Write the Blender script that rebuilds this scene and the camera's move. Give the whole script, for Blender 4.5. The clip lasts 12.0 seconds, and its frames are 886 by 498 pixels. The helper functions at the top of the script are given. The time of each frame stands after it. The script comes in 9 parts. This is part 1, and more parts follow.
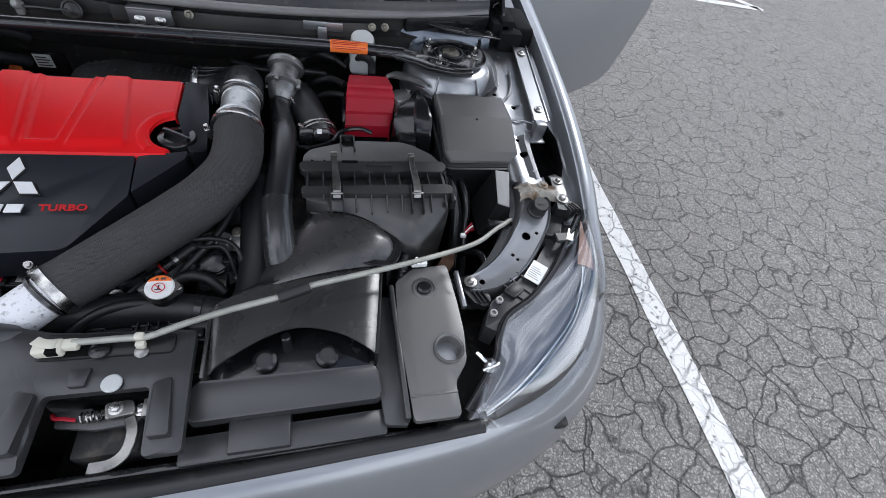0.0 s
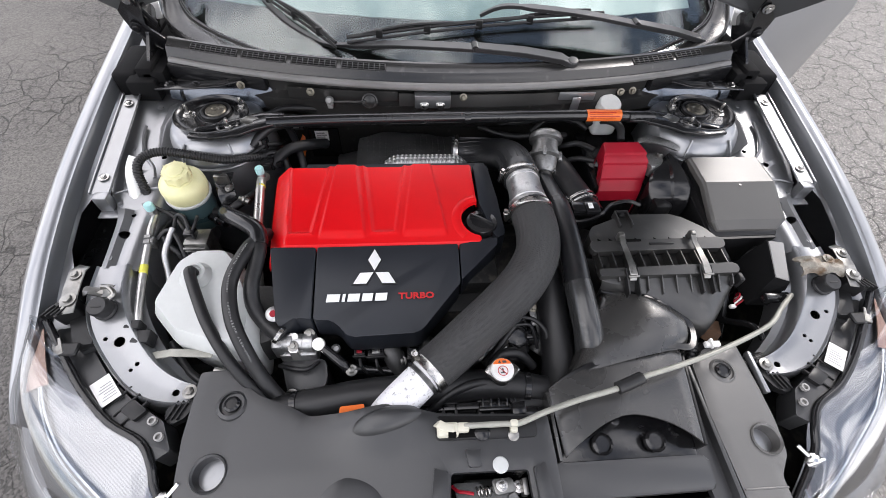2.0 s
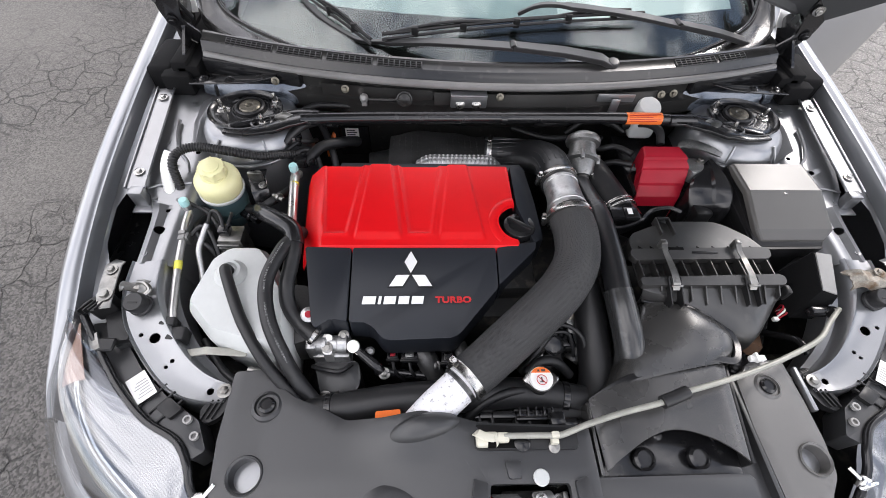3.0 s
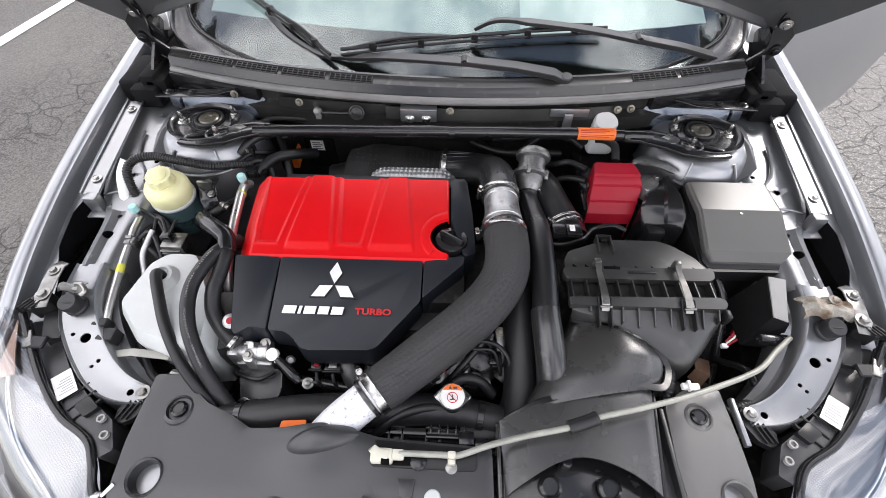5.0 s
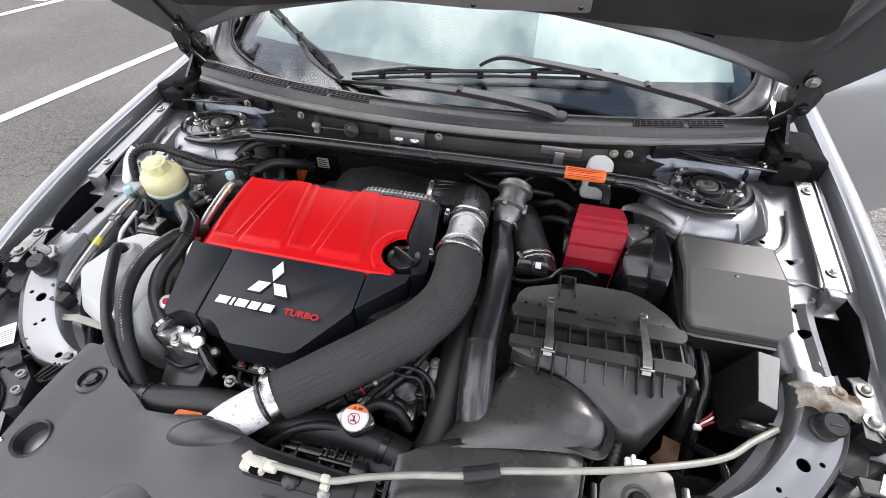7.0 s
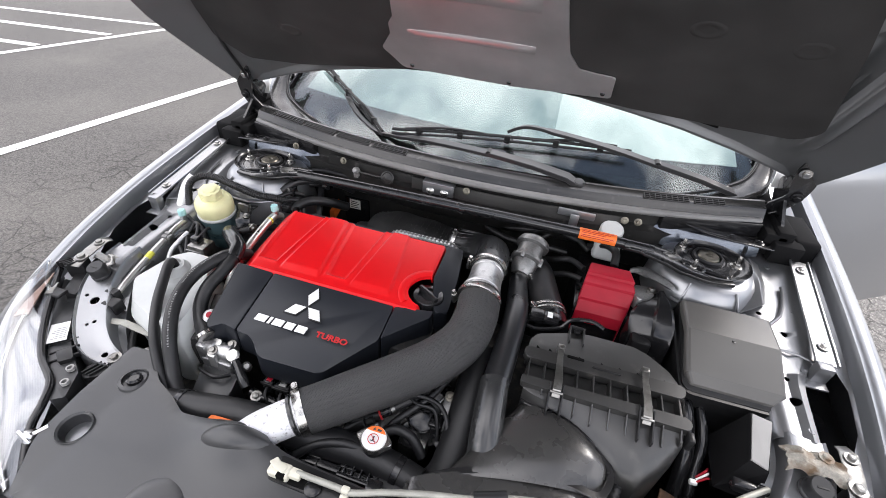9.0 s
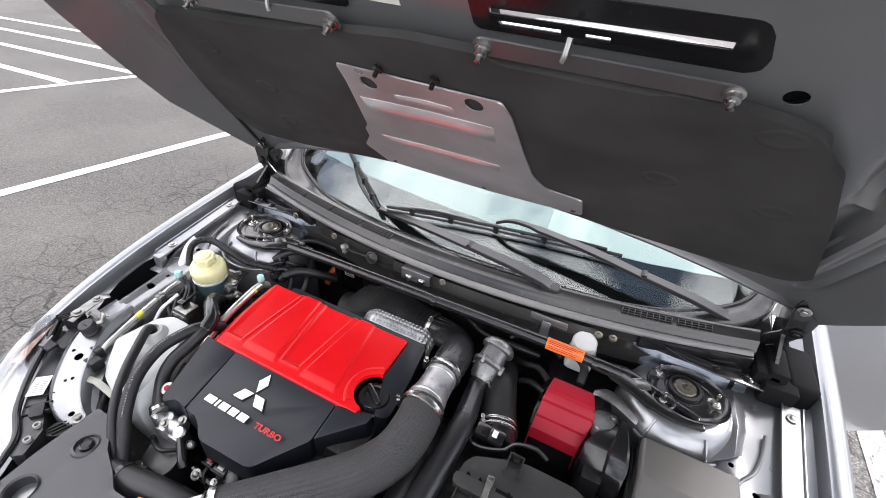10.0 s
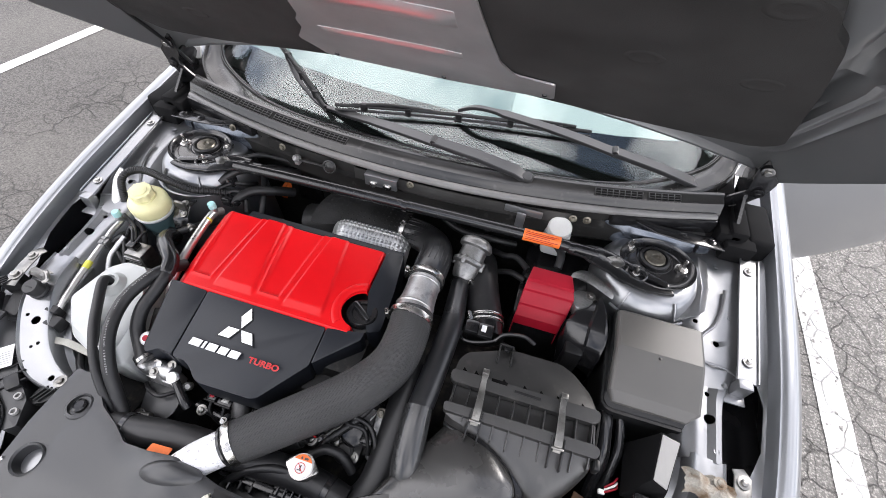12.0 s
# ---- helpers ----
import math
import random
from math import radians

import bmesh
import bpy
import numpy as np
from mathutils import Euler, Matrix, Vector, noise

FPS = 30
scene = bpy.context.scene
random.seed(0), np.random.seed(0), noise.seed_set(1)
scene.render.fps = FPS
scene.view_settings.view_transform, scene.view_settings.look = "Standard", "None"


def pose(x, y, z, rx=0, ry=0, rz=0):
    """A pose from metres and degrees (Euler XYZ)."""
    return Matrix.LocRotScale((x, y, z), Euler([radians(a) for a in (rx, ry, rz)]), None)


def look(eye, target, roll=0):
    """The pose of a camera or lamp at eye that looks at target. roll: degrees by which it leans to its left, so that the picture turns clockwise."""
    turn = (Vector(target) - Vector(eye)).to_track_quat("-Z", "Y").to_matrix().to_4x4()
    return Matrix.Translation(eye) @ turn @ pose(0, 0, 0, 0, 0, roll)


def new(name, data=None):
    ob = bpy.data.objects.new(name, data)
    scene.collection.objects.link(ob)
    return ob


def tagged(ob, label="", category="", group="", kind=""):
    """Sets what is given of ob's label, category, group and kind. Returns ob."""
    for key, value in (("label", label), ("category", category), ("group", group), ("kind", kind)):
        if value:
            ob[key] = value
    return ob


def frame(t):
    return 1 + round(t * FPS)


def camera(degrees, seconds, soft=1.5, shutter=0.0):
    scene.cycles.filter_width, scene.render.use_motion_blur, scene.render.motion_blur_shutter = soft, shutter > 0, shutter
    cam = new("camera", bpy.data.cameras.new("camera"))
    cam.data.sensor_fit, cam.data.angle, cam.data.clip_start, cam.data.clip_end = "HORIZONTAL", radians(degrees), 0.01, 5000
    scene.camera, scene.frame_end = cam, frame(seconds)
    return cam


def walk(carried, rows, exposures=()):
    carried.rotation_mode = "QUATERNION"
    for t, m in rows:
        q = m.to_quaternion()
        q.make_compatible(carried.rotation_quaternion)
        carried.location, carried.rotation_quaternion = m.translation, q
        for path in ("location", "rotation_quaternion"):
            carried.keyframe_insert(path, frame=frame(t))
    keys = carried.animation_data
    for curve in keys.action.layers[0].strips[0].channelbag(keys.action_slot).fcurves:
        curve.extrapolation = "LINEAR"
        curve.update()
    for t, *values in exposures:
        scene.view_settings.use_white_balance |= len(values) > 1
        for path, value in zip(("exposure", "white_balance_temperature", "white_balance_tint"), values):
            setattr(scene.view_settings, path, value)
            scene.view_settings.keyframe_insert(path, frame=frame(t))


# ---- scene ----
cam = camera(91.1, 12.0, 0.5)
PATH = [
    (0, (0.254, -0.97, 1.354), (0.76, 0.22, -0.171), 16.0),
    (0.5, (0.175, -0.902, 1.412), (0.499, 0.339, -0.123), 9.0),
    (1, (0.017, -0.868, 1.46), (0.232, 0.362, -0.102), 5.3),
    (1.5, (-0.081, -0.84, 1.466), (0.085, 0.364, -0.121), 4.1),
    (2, (-0.13, -0.827, 1.457), (0.013, 0.366, -0.141), 4.0),
    (2.5, (-0.169, -0.815, 1.451), (-0.05, 0.375, -0.153), 3.8),
    (2.7, (-0.183, -0.808, 1.448), (-0.071, 0.377, -0.159), 3.9),
    (4.5, (-0.06, -0.805, 1.452), (-0.052, 0.397, -0.145), 1.4),
    (5, (0.005, -0.805, 1.449), (-0.031, 0.429, -0.123), 0.4),
    (5.5, (0.067, -0.802, 1.44), (-0.038, 0.476, -0.095), -0.6),
    (6, (0.124, -0.8, 1.407), (-0.075, 0.525, -0.078), -1.4),
    (6.5, (0.178, -0.804, 1.388), (-0.109, 0.568, -0.038), -1.2),
    (6.7, (0.197, -0.798, 1.381), (-0.119, 0.583, -0.031), -0.9),
    (8.3, (0.202, -0.878, 1.362), (-0.093, 0.612, 0.06), 4.5),
    (8.5, (0.187, -0.879, 1.368), (-0.123, 0.625, 0.088), 4.7),
    (9, (0.179, -0.881, 1.412), (-0.213, 0.655, 0.192), 4.9),
    (9.5, (0.254, -0.811, 1.435), (-0.273, 0.725, 0.267), 5.4),
    (9.8, (0.316, -0.755, 1.506), (-0.318, 0.764, 0.371), 5.4),
    (10, (0.313, -0.733, 1.546), (-0.339, 0.781, 0.413), 5.6),
    (10.2, (0.298, -0.713, 1.546), (-0.305, 0.738, 0.309), 5.1),
    (10.5, (0.281, -0.708, 1.536), (-0.168, 0.656, 0.143), 5.1),
    (11, (0.253, -0.704, 1.534), (-0.05, 0.53, -0.011), 4.5),
    (11.5, (0.249, -0.709, 1.523), (-0.059, 0.516, -0.028), 3.3),
    (12, (0.257, -0.676, 1.564), (-0.051, 0.558, 0.02), 4.2),
]
EXPOSE = [(0, -0.08, 6000, 11), (0.5, 0.18, 6250, 12), (1, 0.39, 6500, 13), (2, 0.48, 6500, 14), (5.5, 0.59, 6500, 14), (8.5, 0.60, 6500, 14), (10, 0.82, 6500, 14), (10.5, 0.88, 6500, 14), (11.2, 0.78, 6500, 14), (12, 0.74, 6500, 14)]
walk(cam, [(t, look(eye, target, roll)) for t, eye, target, roll in PATH], EXPOSE)

# ---- light: a bright sky full of thin cloud, soft sun high behind the car ----
SUN_EL, SUN_AZ = radians(40), radians(-47)
world = bpy.data.worlds.new("sky")
scene.world = world
world.use_nodes = True
wt = world.node_tree
wt.nodes.clear()
w_out = wt.nodes.new("ShaderNodeOutputWorld")
w_bg = wt.nodes.new("ShaderNodeBackground")
w_sky = wt.nodes.new("ShaderNodeTexSky")
w_sky.sky_type, w_sky.sun_disc = "NISHITA", False
w_sky.sun_elevation, w_sky.sun_rotation = SUN_EL, SUN_AZ
w_co = wt.nodes.new("ShaderNodeTexCoord")
w_map = wt.nodes.new("ShaderNodeMapping")
w_map.inputs["Scale"].default_value = (1.0, 1.0, 1.8)
w_noise = wt.nodes.new("ShaderNodeTexNoise")
w_noise.inputs["Scale"].default_value, w_noise.inputs["Detail"].default_value = 2.6, 7.0
w_noise.inputs["Roughness"].default_value = 0.55
w_ramp = wt.nodes.new("ShaderNodeValToRGB")
w_ramp.color_ramp.elements[0].position, w_ramp.color_ramp.elements[1].position = 0.42, 0.58
w_ramp.color_ramp.elements[0].color = (0.05, 0.05, 0.05, 1)
w_mix = wt.nodes.new("ShaderNodeMix")
w_mix.data_type = "RGBA"
w_mix.inputs[7].default_value = (20, 20, 20.2, 1)
wt.links.new(w_co.outputs["Generated"], w_map.inputs["Vector"])
wt.links.new(w_map.outputs["Vector"], w_noise.inputs["Vector"])
wt.links.new(w_noise.outputs["Fac"], w_ramp.inputs["Fac"])
wt.links.new(w_ramp.outputs["Color"], w_mix.inputs[0])
wt.links.new(w_sky.outputs["Color"], w_mix.inputs[6])
wt.links.new(w_mix.outputs[2], w_bg.inputs["Color"])
w_bg.inputs["Strength"].default_value = 0.13
wt.links.new(w_bg.outputs["Background"], w_out.inputs["Surface"])

sun_data = bpy.data.lights.new("sun", "SUN")
sun_data.energy, sun_data.angle, sun_data.color = 1.7, radians(18), (1.0, 0.96, 0.9)
sun = new("sun", sun_data)
sun.matrix_world = look((0, 0, 0), (math.sin(-SUN_AZ) * -math.cos(SUN_EL), -math.cos(SUN_AZ) * math.cos(SUN_EL), -math.sin(SUN_EL)))

# ---- tools for building ----
def soften(me, angle=38):
    me.shade_smooth()
    me.set_sharp_from_angle(angle=radians(angle))


def thing(name, label, category, at=(0, 0, 0), group="", kind=""):
    """An Empty at the thing's base, which its parts hang under."""
    ob = new(name)
    ob.empty_display_size = 0.02
    ob.location = at
    return tagged(ob, label, category, group, kind)


def part(name, bm, material, parent=None, label="", angle=38):
    """Links a bmesh, built in world places, as one mesh object under its parent."""
    bmesh.ops.recalc_face_normals(bm, faces=bm.faces)
    me = bpy.data.meshes.new(name)
    bm.to_mesh(me)
    bm.free()
    me.materials.append(material)
    soften(me, angle)
    ob = new(name, me)
    if parent:
        ob.parent = parent
        if parent.type == "EMPTY":
            ob.matrix_parent_inverse = Matrix.Translation(-parent.location)
    if label:
        ob["label"] = label
    return ob


def solo(name, bm, material, label, category, group="", kind="", angle=38):
    return tagged(part(name, bm, material, None, "", angle), label, category, group, kind)


def cut(ob, *cutters):
    """Takes the cutters' volumes out of a mesh."""
    for bm in cutters:
        bmesh.ops.recalc_face_normals(bm, faces=bm.faces)
        me = bpy.data.meshes.new("cutter")
        bm.to_mesh(me)
        bm.free()
        tool = new("cutter", me)
        mod = ob.modifiers.new("cut", "BOOLEAN")
        mod.operation, mod.solver, mod.object = "DIFFERENCE", "EXACT", tool
        got = bpy.data.meshes.new_from_object(ob.evaluated_get(bpy.context.evaluated_depsgraph_get()))
        ob.modifiers.clear()
        ob.data = got
        soften(got)
        bpy.data.objects.remove(tool)
    return ob


def join(*bms):
    out = bms[0]
    for bm in bms[1:]:
        me = bpy.data.meshes.new("tmp")
        bm.to_mesh(me)
        bm.free()
        out.from_mesh(me)
        bpy.data.meshes.remove(me)
    return out


def bevel(bm, width, seg=2, angle=30):
    if width > 0:
        edges = [e for e in bm.edges if len(e.link_faces) == 2 and e.calc_face_angle(0) > radians(angle)]
        bmesh.ops.bevel(bm, geom=edges, offset=width, segments=seg, affect="EDGES", profile=0.5, clamp_overlap=True)
    return bm


def box(x0, x1, y0, y1, z0, z1, b=0.003, seg=2, m=None):
    bm = bmesh.new()
    bmesh.ops.create_cube(bm, size=1)
    for v in bm.verts:
        v.co = Vector(((x0 + x1) / 2 + v.co.x * (x1 - x0), (y0 + y1) / 2 + v.co.y * (y1 - y0), (z0 + z1) / 2 + v.co.z * (z1 - z0)))
    bevel(bm, b, seg)
    if m is not None:
        bm.transform(m)
    return bm


def rounded(outline, r, seg=4):
    """A 2D outline with its corners rounded; r may be one radius or one for each corner."""
    out, n = [], len(outline)
    for i, p in enumerate(outline):
        rr = r[i] if isinstance(r, (list, tuple)) else r
        p, a, c = Vector(p), Vector(outline[i - 1]), Vector(outline[(i + 1) % n])
        da, dc = a - p, c - p
        k = min(rr, da.length * 0.45, dc.length * 0.45)
        if k < 1e-5:
            out.append(tuple(p))
            continue
        pa, pc = p + da.normalized() * k, p + dc.normalized() * k
        for j in range(seg + 1):
            t = j / seg
            out.append(tuple((1 - t) ** 2 * pa + 2 * t * (1 - t) * p + t * t * pc))
    return out


def slab(outline, top, thick, b=0.002, seg=2, r=0.0):
    """A plate over a plan outline [(x, y)]; top: a height or a function of x and y."""
    pts = rounded(outline, r) if r else outline
    zf = top if callable(top) else (lambda x, y: top)
    bm = bmesh.new()
    up = [bm.verts.new((x, y, zf(x, y))) for x, y in pts]
    low = [bm.verts.new((x, y, zf(x, y) - thick)) for x, y in pts]
    bm.faces.new(up)
    bm.faces.new(low[::-1])
    n = len(pts)
    for i in range(n):
        bm.faces.new((up[i], low[i], low[(i + 1) % n], up[(i + 1) % n]))
    if b:
        edges = [e for e in bm.edges if (e.verts[0] in up and e.verts[1] in up)]
        bmesh.ops.bevel(bm, geom=edges, offset=b, segments=seg, affect="EDGES", profile=0.5, clamp_overlap=True)
    return bm


def spline(pts, sub=8, closed=False):
    """A smooth line through points of any dimension (Catmull-Rom)."""
    p = [np.array(q, float) for q in pts]
    if len(p) < 3:
        return p
    n, out = len(p), []
    for i in range(n if closed else n - 1):
        a, b, c, d = (p[(i + k) % n] if closed else p[min(max(i + k, 0), n - 1)] for k in (-1, 0, 1, 2))
        for j in range(sub):
            t = j / sub
            out.append(0.5 * (2 * b + (c - a) * t + (2 * a - 5 * b + 4 * c - d) * t**2 + (3 * b - a - 3 * c + d) * t**3))
    if not closed:
        out.append(p[-1])
    return out


def tube(pts, r, n=16, sub=8, hollow=0.0, rings=0.0, depth=0.0, squash=1.0):
    """A pipe through points; r: a radius or one for each point; rings: pitch of corrugation, depth its height. UV in metres."""
    rr = r if isinstance(r, (list, tuple)) else [r] * len(pts)
    line = spline([(*p, q) for p, q in zip(pts, rr)], sub)
    if rings:
        cum = np.r_[0, np.cumsum([np.linalg.norm(line[i + 1][:3] - line[i][:3]) for i in range(len(line) - 1)])]
        m = int(cum[-1] / rings) * 4
        line = [np.array([np.interp(s, cum, [q[k] for q in line]) for k in range(4)]) for s in np.linspace(0, cum[-1], m)]
        for i, q in enumerate(line):
            q[3] += depth * (1 if i % 4 in (1, 2) else 0)
    pos = [Vector(q[:3]) for q in line]
    tan = [(pos[min(i + 1, len(pos) - 1)] - pos[max(i - 1, 0)]).normalized() for i in range(len(pos))]
    side = tan[0].orthogonal().normalized() if abs(tan[0].z) > 0.95 else tan[0].cross(Vector((0, 0, 1))).normalized()
    bm = bmesh.new()
    uv = bm.loops.layers.uv.new("uv")
    loops, run, runs = [], 0.0, []
    for i, q in enumerate(line):
        side = (side - tan[i] * side.dot(tan[i])).normalized()
        up = tan[i].cross(side)
        if i:
            run += (pos[i] - pos[i - 1]).length
        runs.append(run)
        loops.append([bm.verts.new(pos[i] + (side * math.cos(a) + up * math.sin(a) * squash) * q[3]) for a in (2 * math.pi * k / n for k in range(n))])
    for i in range(len(loops) - 1):
        for k in range(n):
            f = bm.faces.new((loops[i][k], loops[i][(k + 1) % n], loops[i + 1][(k + 1) % n], loops[i + 1][k]))
            per = 2 * math.pi * rr[0] / n
            for l, (u, v) in zip(f.loops, ((k, i), (k + 1, i), (k + 1, i + 1), (k, i + 1))):
                l[uv].uv = (u * per, runs[v])
    bm.faces.new(loops[0][::-1])
    bm.faces.new(loops[-1])
    return bm


def turned(profile, at=(0, 0, 0), axis=(0, 0, 1), n=24, closed=True):
    """A turned body: profile [(radius, height along the axis)]."""
    q = Vector(axis).normalized().to_track_quat("Z", "Y")
    bm = bmesh.new()
    rings = []
    for r, h in profile:
        if r < 1e-6:
            rings.append([bm.verts.new(Vector(at) + q @ Vector((0, 0, h)))])
        else:
            rings.append([bm.verts.new(Vector(at) + q @ Vector((r * math.cos(2 * math.pi * k / n), r * math.sin(2 * math.pi * k / n), h))) for k in range(n)])
    for a, b in zip(rings, rings[1:]):
        for k in range(n):
            v = [a[k % len(a)], a[(k + 1) % len(a)], b[(k + 1) % len(b)], b[k % len(b)]]
            v = list(dict.fromkeys(v))
            if len(v) > 2:
                bm.faces.new(v)
    if closed and len(rings[0]) > 1:
        bm.faces.new(rings[0][::-1])
    if closed and len(rings[-1]) > 1:
        bm.faces.new(rings[-1])
    return bm


def rod(p0, p1, r, n=12):
    d = Vector(p1) - Vector(p0)
    return turned([(r * 0.9, 0), (r, r * 0.12), (r, d.length - r * 0.12), (r * 0.9, d.length)], p0, d, n)


def grid(rows, thick=0.0):
    """A skin over rows of points, thickened away from its upper side."""
    bm = bmesh.new()
    vs = [[bm.verts.new(tuple(p)) for p in row] for row in rows]
    for a, b in zip(vs, vs[1:]):
        for k in range(len(a) - 1):
            bm.faces.new((a[k], a[k + 1], b[k + 1], b[k]))
    if thick:
        bmesh.ops.recalc_face_normals(bm, faces=bm.faces)
        bmesh.ops.solidify(bm, geom=bm.faces[:], thickness=thick)
    return bm


def strip(line, width, thick, b=0.001):
    """A flat band along points (x, y, z), its width in plan across the line."""
    p = [Vector(q) for q in line]
    rows = [[], []]
    for i, q in enumerate(p):
        t = (p[min(i + 1, len(p) - 1)] - p[max(i - 1, 0)])
        s = Vector((t.y, -t.x, 0)).normalized()
        w = width[i] if isinstance(width, (list, tuple)) else width
        rows[0].append(q + s * w / 2)
        rows[1].append(q - s * w / 2)
    bm = grid(rows, thick)
    return bevel(bm, b, 1, 50)


def bolt(at, axis=(0, 0, 1), r=0.006, h=0.005):
    """A hexagon head on a washer."""
    return join(turned([(r * 1.7, 0), (r * 1.7, h * 0.25), (r * 1.5, h * 0.3)], at, axis, 16),
                turned([(r, h * 0.3), (r, h * 0.9), (r * 0.85, h), (0, h)], at, axis, 6))


def lettering(words, size, m, deep=0.0008, spread=1.0, bold=0.0):
    """Words in the built-in font as a bmesh, laid in the plane of m."""
    cu = bpy.data.curves.new("words", "FONT")
    cu.body, cu.size, cu.extrude, cu.align_x, cu.align_y, cu.space_character = words, size, deep, "CENTER", "CENTER", spread
    cu.offset = bold
    ob = bpy.data.objects.new("words", cu)
    me = bpy.data.meshes.new_from_object(ob)
    bpy.data.objects.remove(ob)
    bm = bmesh.new()
    bm.from_mesh(me)
    bpy.data.meshes.remove(me)
    bm.transform(m)
    return bm


def flip(bm, sx):
    """The bmesh itself, or its mirror image across the car's middle."""
    if sx < 0:
        bm.transform(Matrix.Diagonal((-1, 1, 1, 1)))
        bmesh.ops.reverse_faces(bm, faces=bm.faces[:])
    return bm

# ---- materials ----
def material(name, base, rough=0.5, metal=0.0, grain=(600, 0.08), stain=(9, 0.12), dirt=None, bump=(900, 0.12, 0.0006), coat=0.0, trans=0.0, ior=1.45, spread=0.12, spec=0.5, wave=None):
    """A surface with fine grain, larger stains, wear in its gloss and a fine relief. dirt: a second colour and its share."""
    m = bpy.data.materials.new(name)
    m.use_nodes = True
    nt = m.node_tree
    b = nt.nodes["Principled BSDF"]
    co = nt.nodes.new("ShaderNodeTexCoord")

    def noise_node(scale, detail=4.0):
        n = nt.nodes.new("ShaderNodeTexNoise")
        n.inputs["Scale"].default_value, n.inputs["Detail"].default_value = scale, detail
        nt.links.new(co.outputs["Object"], n.inputs["Vector"])
        return n

    def mixed(fac, a, c):
        x = nt.nodes.new("ShaderNodeMix")
        x.data_type = "RGBA"
        nt.links.new(fac, x.inputs[0])
        for k, v in ((6, a), (7, c)):
            if isinstance(v, tuple):
                x.inputs[k].default_value = v
            else:
                nt.links.new(v, x.inputs[k])
        return x.outputs[2]

    fine, large = noise_node(grain[0], 3.0), noise_node(stain[0], 6.0)
    lo = tuple(c * (1 - grain[1]) for c in base) + (1,)
    hi = tuple(min(1, c * (1 + grain[1])) for c in base) + (1,)
    col = mixed(fine.outputs["Fac"], lo, hi)
    dark = nt.nodes.new("ShaderNodeMix")
    dark.data_type, dark.blend_type = "RGBA", "MULTIPLY"
    ramp = nt.nodes.new("ShaderNodeValToRGB")
    ramp.color_ramp.elements[0].position, ramp.color_ramp.elements[1].position = 0.35, 0.68
    ramp.color_ramp.elements[0].color = (1 - stain[1],) * 3 + (1,)
    nt.links.new(large.outputs["Fac"], ramp.inputs["Fac"])
    dark.inputs[0].default_value = 1.0
    nt.links.new(col, dark.inputs[6])
    nt.links.new(ramp.outputs["Color"], dark.inputs[7])
    col = dark.outputs[2]
    if dirt:
        patch = noise_node(dirt[2] if len(dirt) > 2 else 40, 8.0)
        pr = nt.nodes.new("ShaderNodeValToRGB")
        pr.color_ramp.elements[0].position, pr.color_ramp.elements[1].position = 1 - dirt[1] - 0.12, 1 - dirt[1] + 0.08
        nt.links.new(patch.outputs["Fac"], pr.inputs["Fac"])
        col = mixed(pr.outputs["Color"], col, tuple(dirt[0]) + (1,))
    nt.links.new(col, b.inputs["Base Color"])
    mr = nt.nodes.new("ShaderNodeMapRange")
    mr.inputs["To Min"].default_value, mr.inputs["To Max"].default_value = max(0.02, rough - spread), min(1, rough + spread)
    nt.links.new(large.outputs["Fac"], mr.inputs["Value"])
    nt.links.new(mr.outputs["Result"], b.inputs["Roughness"])
    if bump and bump[1]:
        bn = noise_node(bump[0], 2.0)
        bp = nt.nodes.new("ShaderNodeBump")
        bp.inputs["Strength"].default_value, bp.inputs["Distance"].default_value = bump[1], bump[2]
        nt.links.new(bn.outputs["Fac"], bp.inputs["Height"])
        nt.links.new(bp.outputs["Normal"], b.inputs["Normal"])
        if wave:
            wn, wb = noise_node(wave[0], 1.0), nt.nodes.new("ShaderNodeBump")
            wb.inputs["Strength"].default_value, wb.inputs["Distance"].default_value = 1.0, wave[1]
            nt.links.new(wn.outputs["Fac"], wb.inputs["Height"])
            nt.links.new(wb.outputs["Normal"], bp.inputs["Normal"])
    b.inputs["Metallic"].default_value = metal
    b.inputs["Coat Weight"].default_value = coat
    b.inputs["Coat Roughness"].default_value = 0.04
    b.inputs["Transmission Weight"].default_value = trans
    b.inputs["IOR"].default_value = ior
    b.inputs["Specular IOR Level"].default_value = spec
    return m


PAINT = material("grey_car_paint", (0.285, 0.295, 0.31), 0.34, 0.65, (2500, 0.16), (3, 0.06), None, (1500, 0.03, 0.0002), 0.7, spread=0.05)
BAYPAINT = material("bay_paint", (0.295, 0.30, 0.31), 0.32, 0.79, (2200, 0.10), (10, 0.14), ((0.19, 0.19, 0.192), 0.22, 26), (1200, 0.03, 0.0003), 0.3, spread=0.08, wave=(11, 0.0012))
PLASTIC = material("black_plastic", (0.0125, 0.0125, 0.013), 0.36, 0, (1200, 0.15), (12, 0.2), ((0.026, 0.025, 0.024), 0.24, 30), (2200, 0.10, 0.0003), spread=0.07, spec=0.38, wave=(11, 0.0025))
SHROUD = material("grey_black_shroud_plastic", (0.030, 0.0305, 0.032), 0.36, 0, (2400, 0.3), (5, 0.15), None, (2600, 0.22, 0.0003), spread=0.05, spec=0.7, wave=(7, 0.003))
SATIN = material("satin_black_plastic", (0.011, 0.011, 0.012), 0.20, 0, (1200, 0.15), (12, 0.2), ((0.03, 0.03, 0.03), 0.24, 50), (900, 0.06, 0.0003), spread=0.07, spec=0.6)
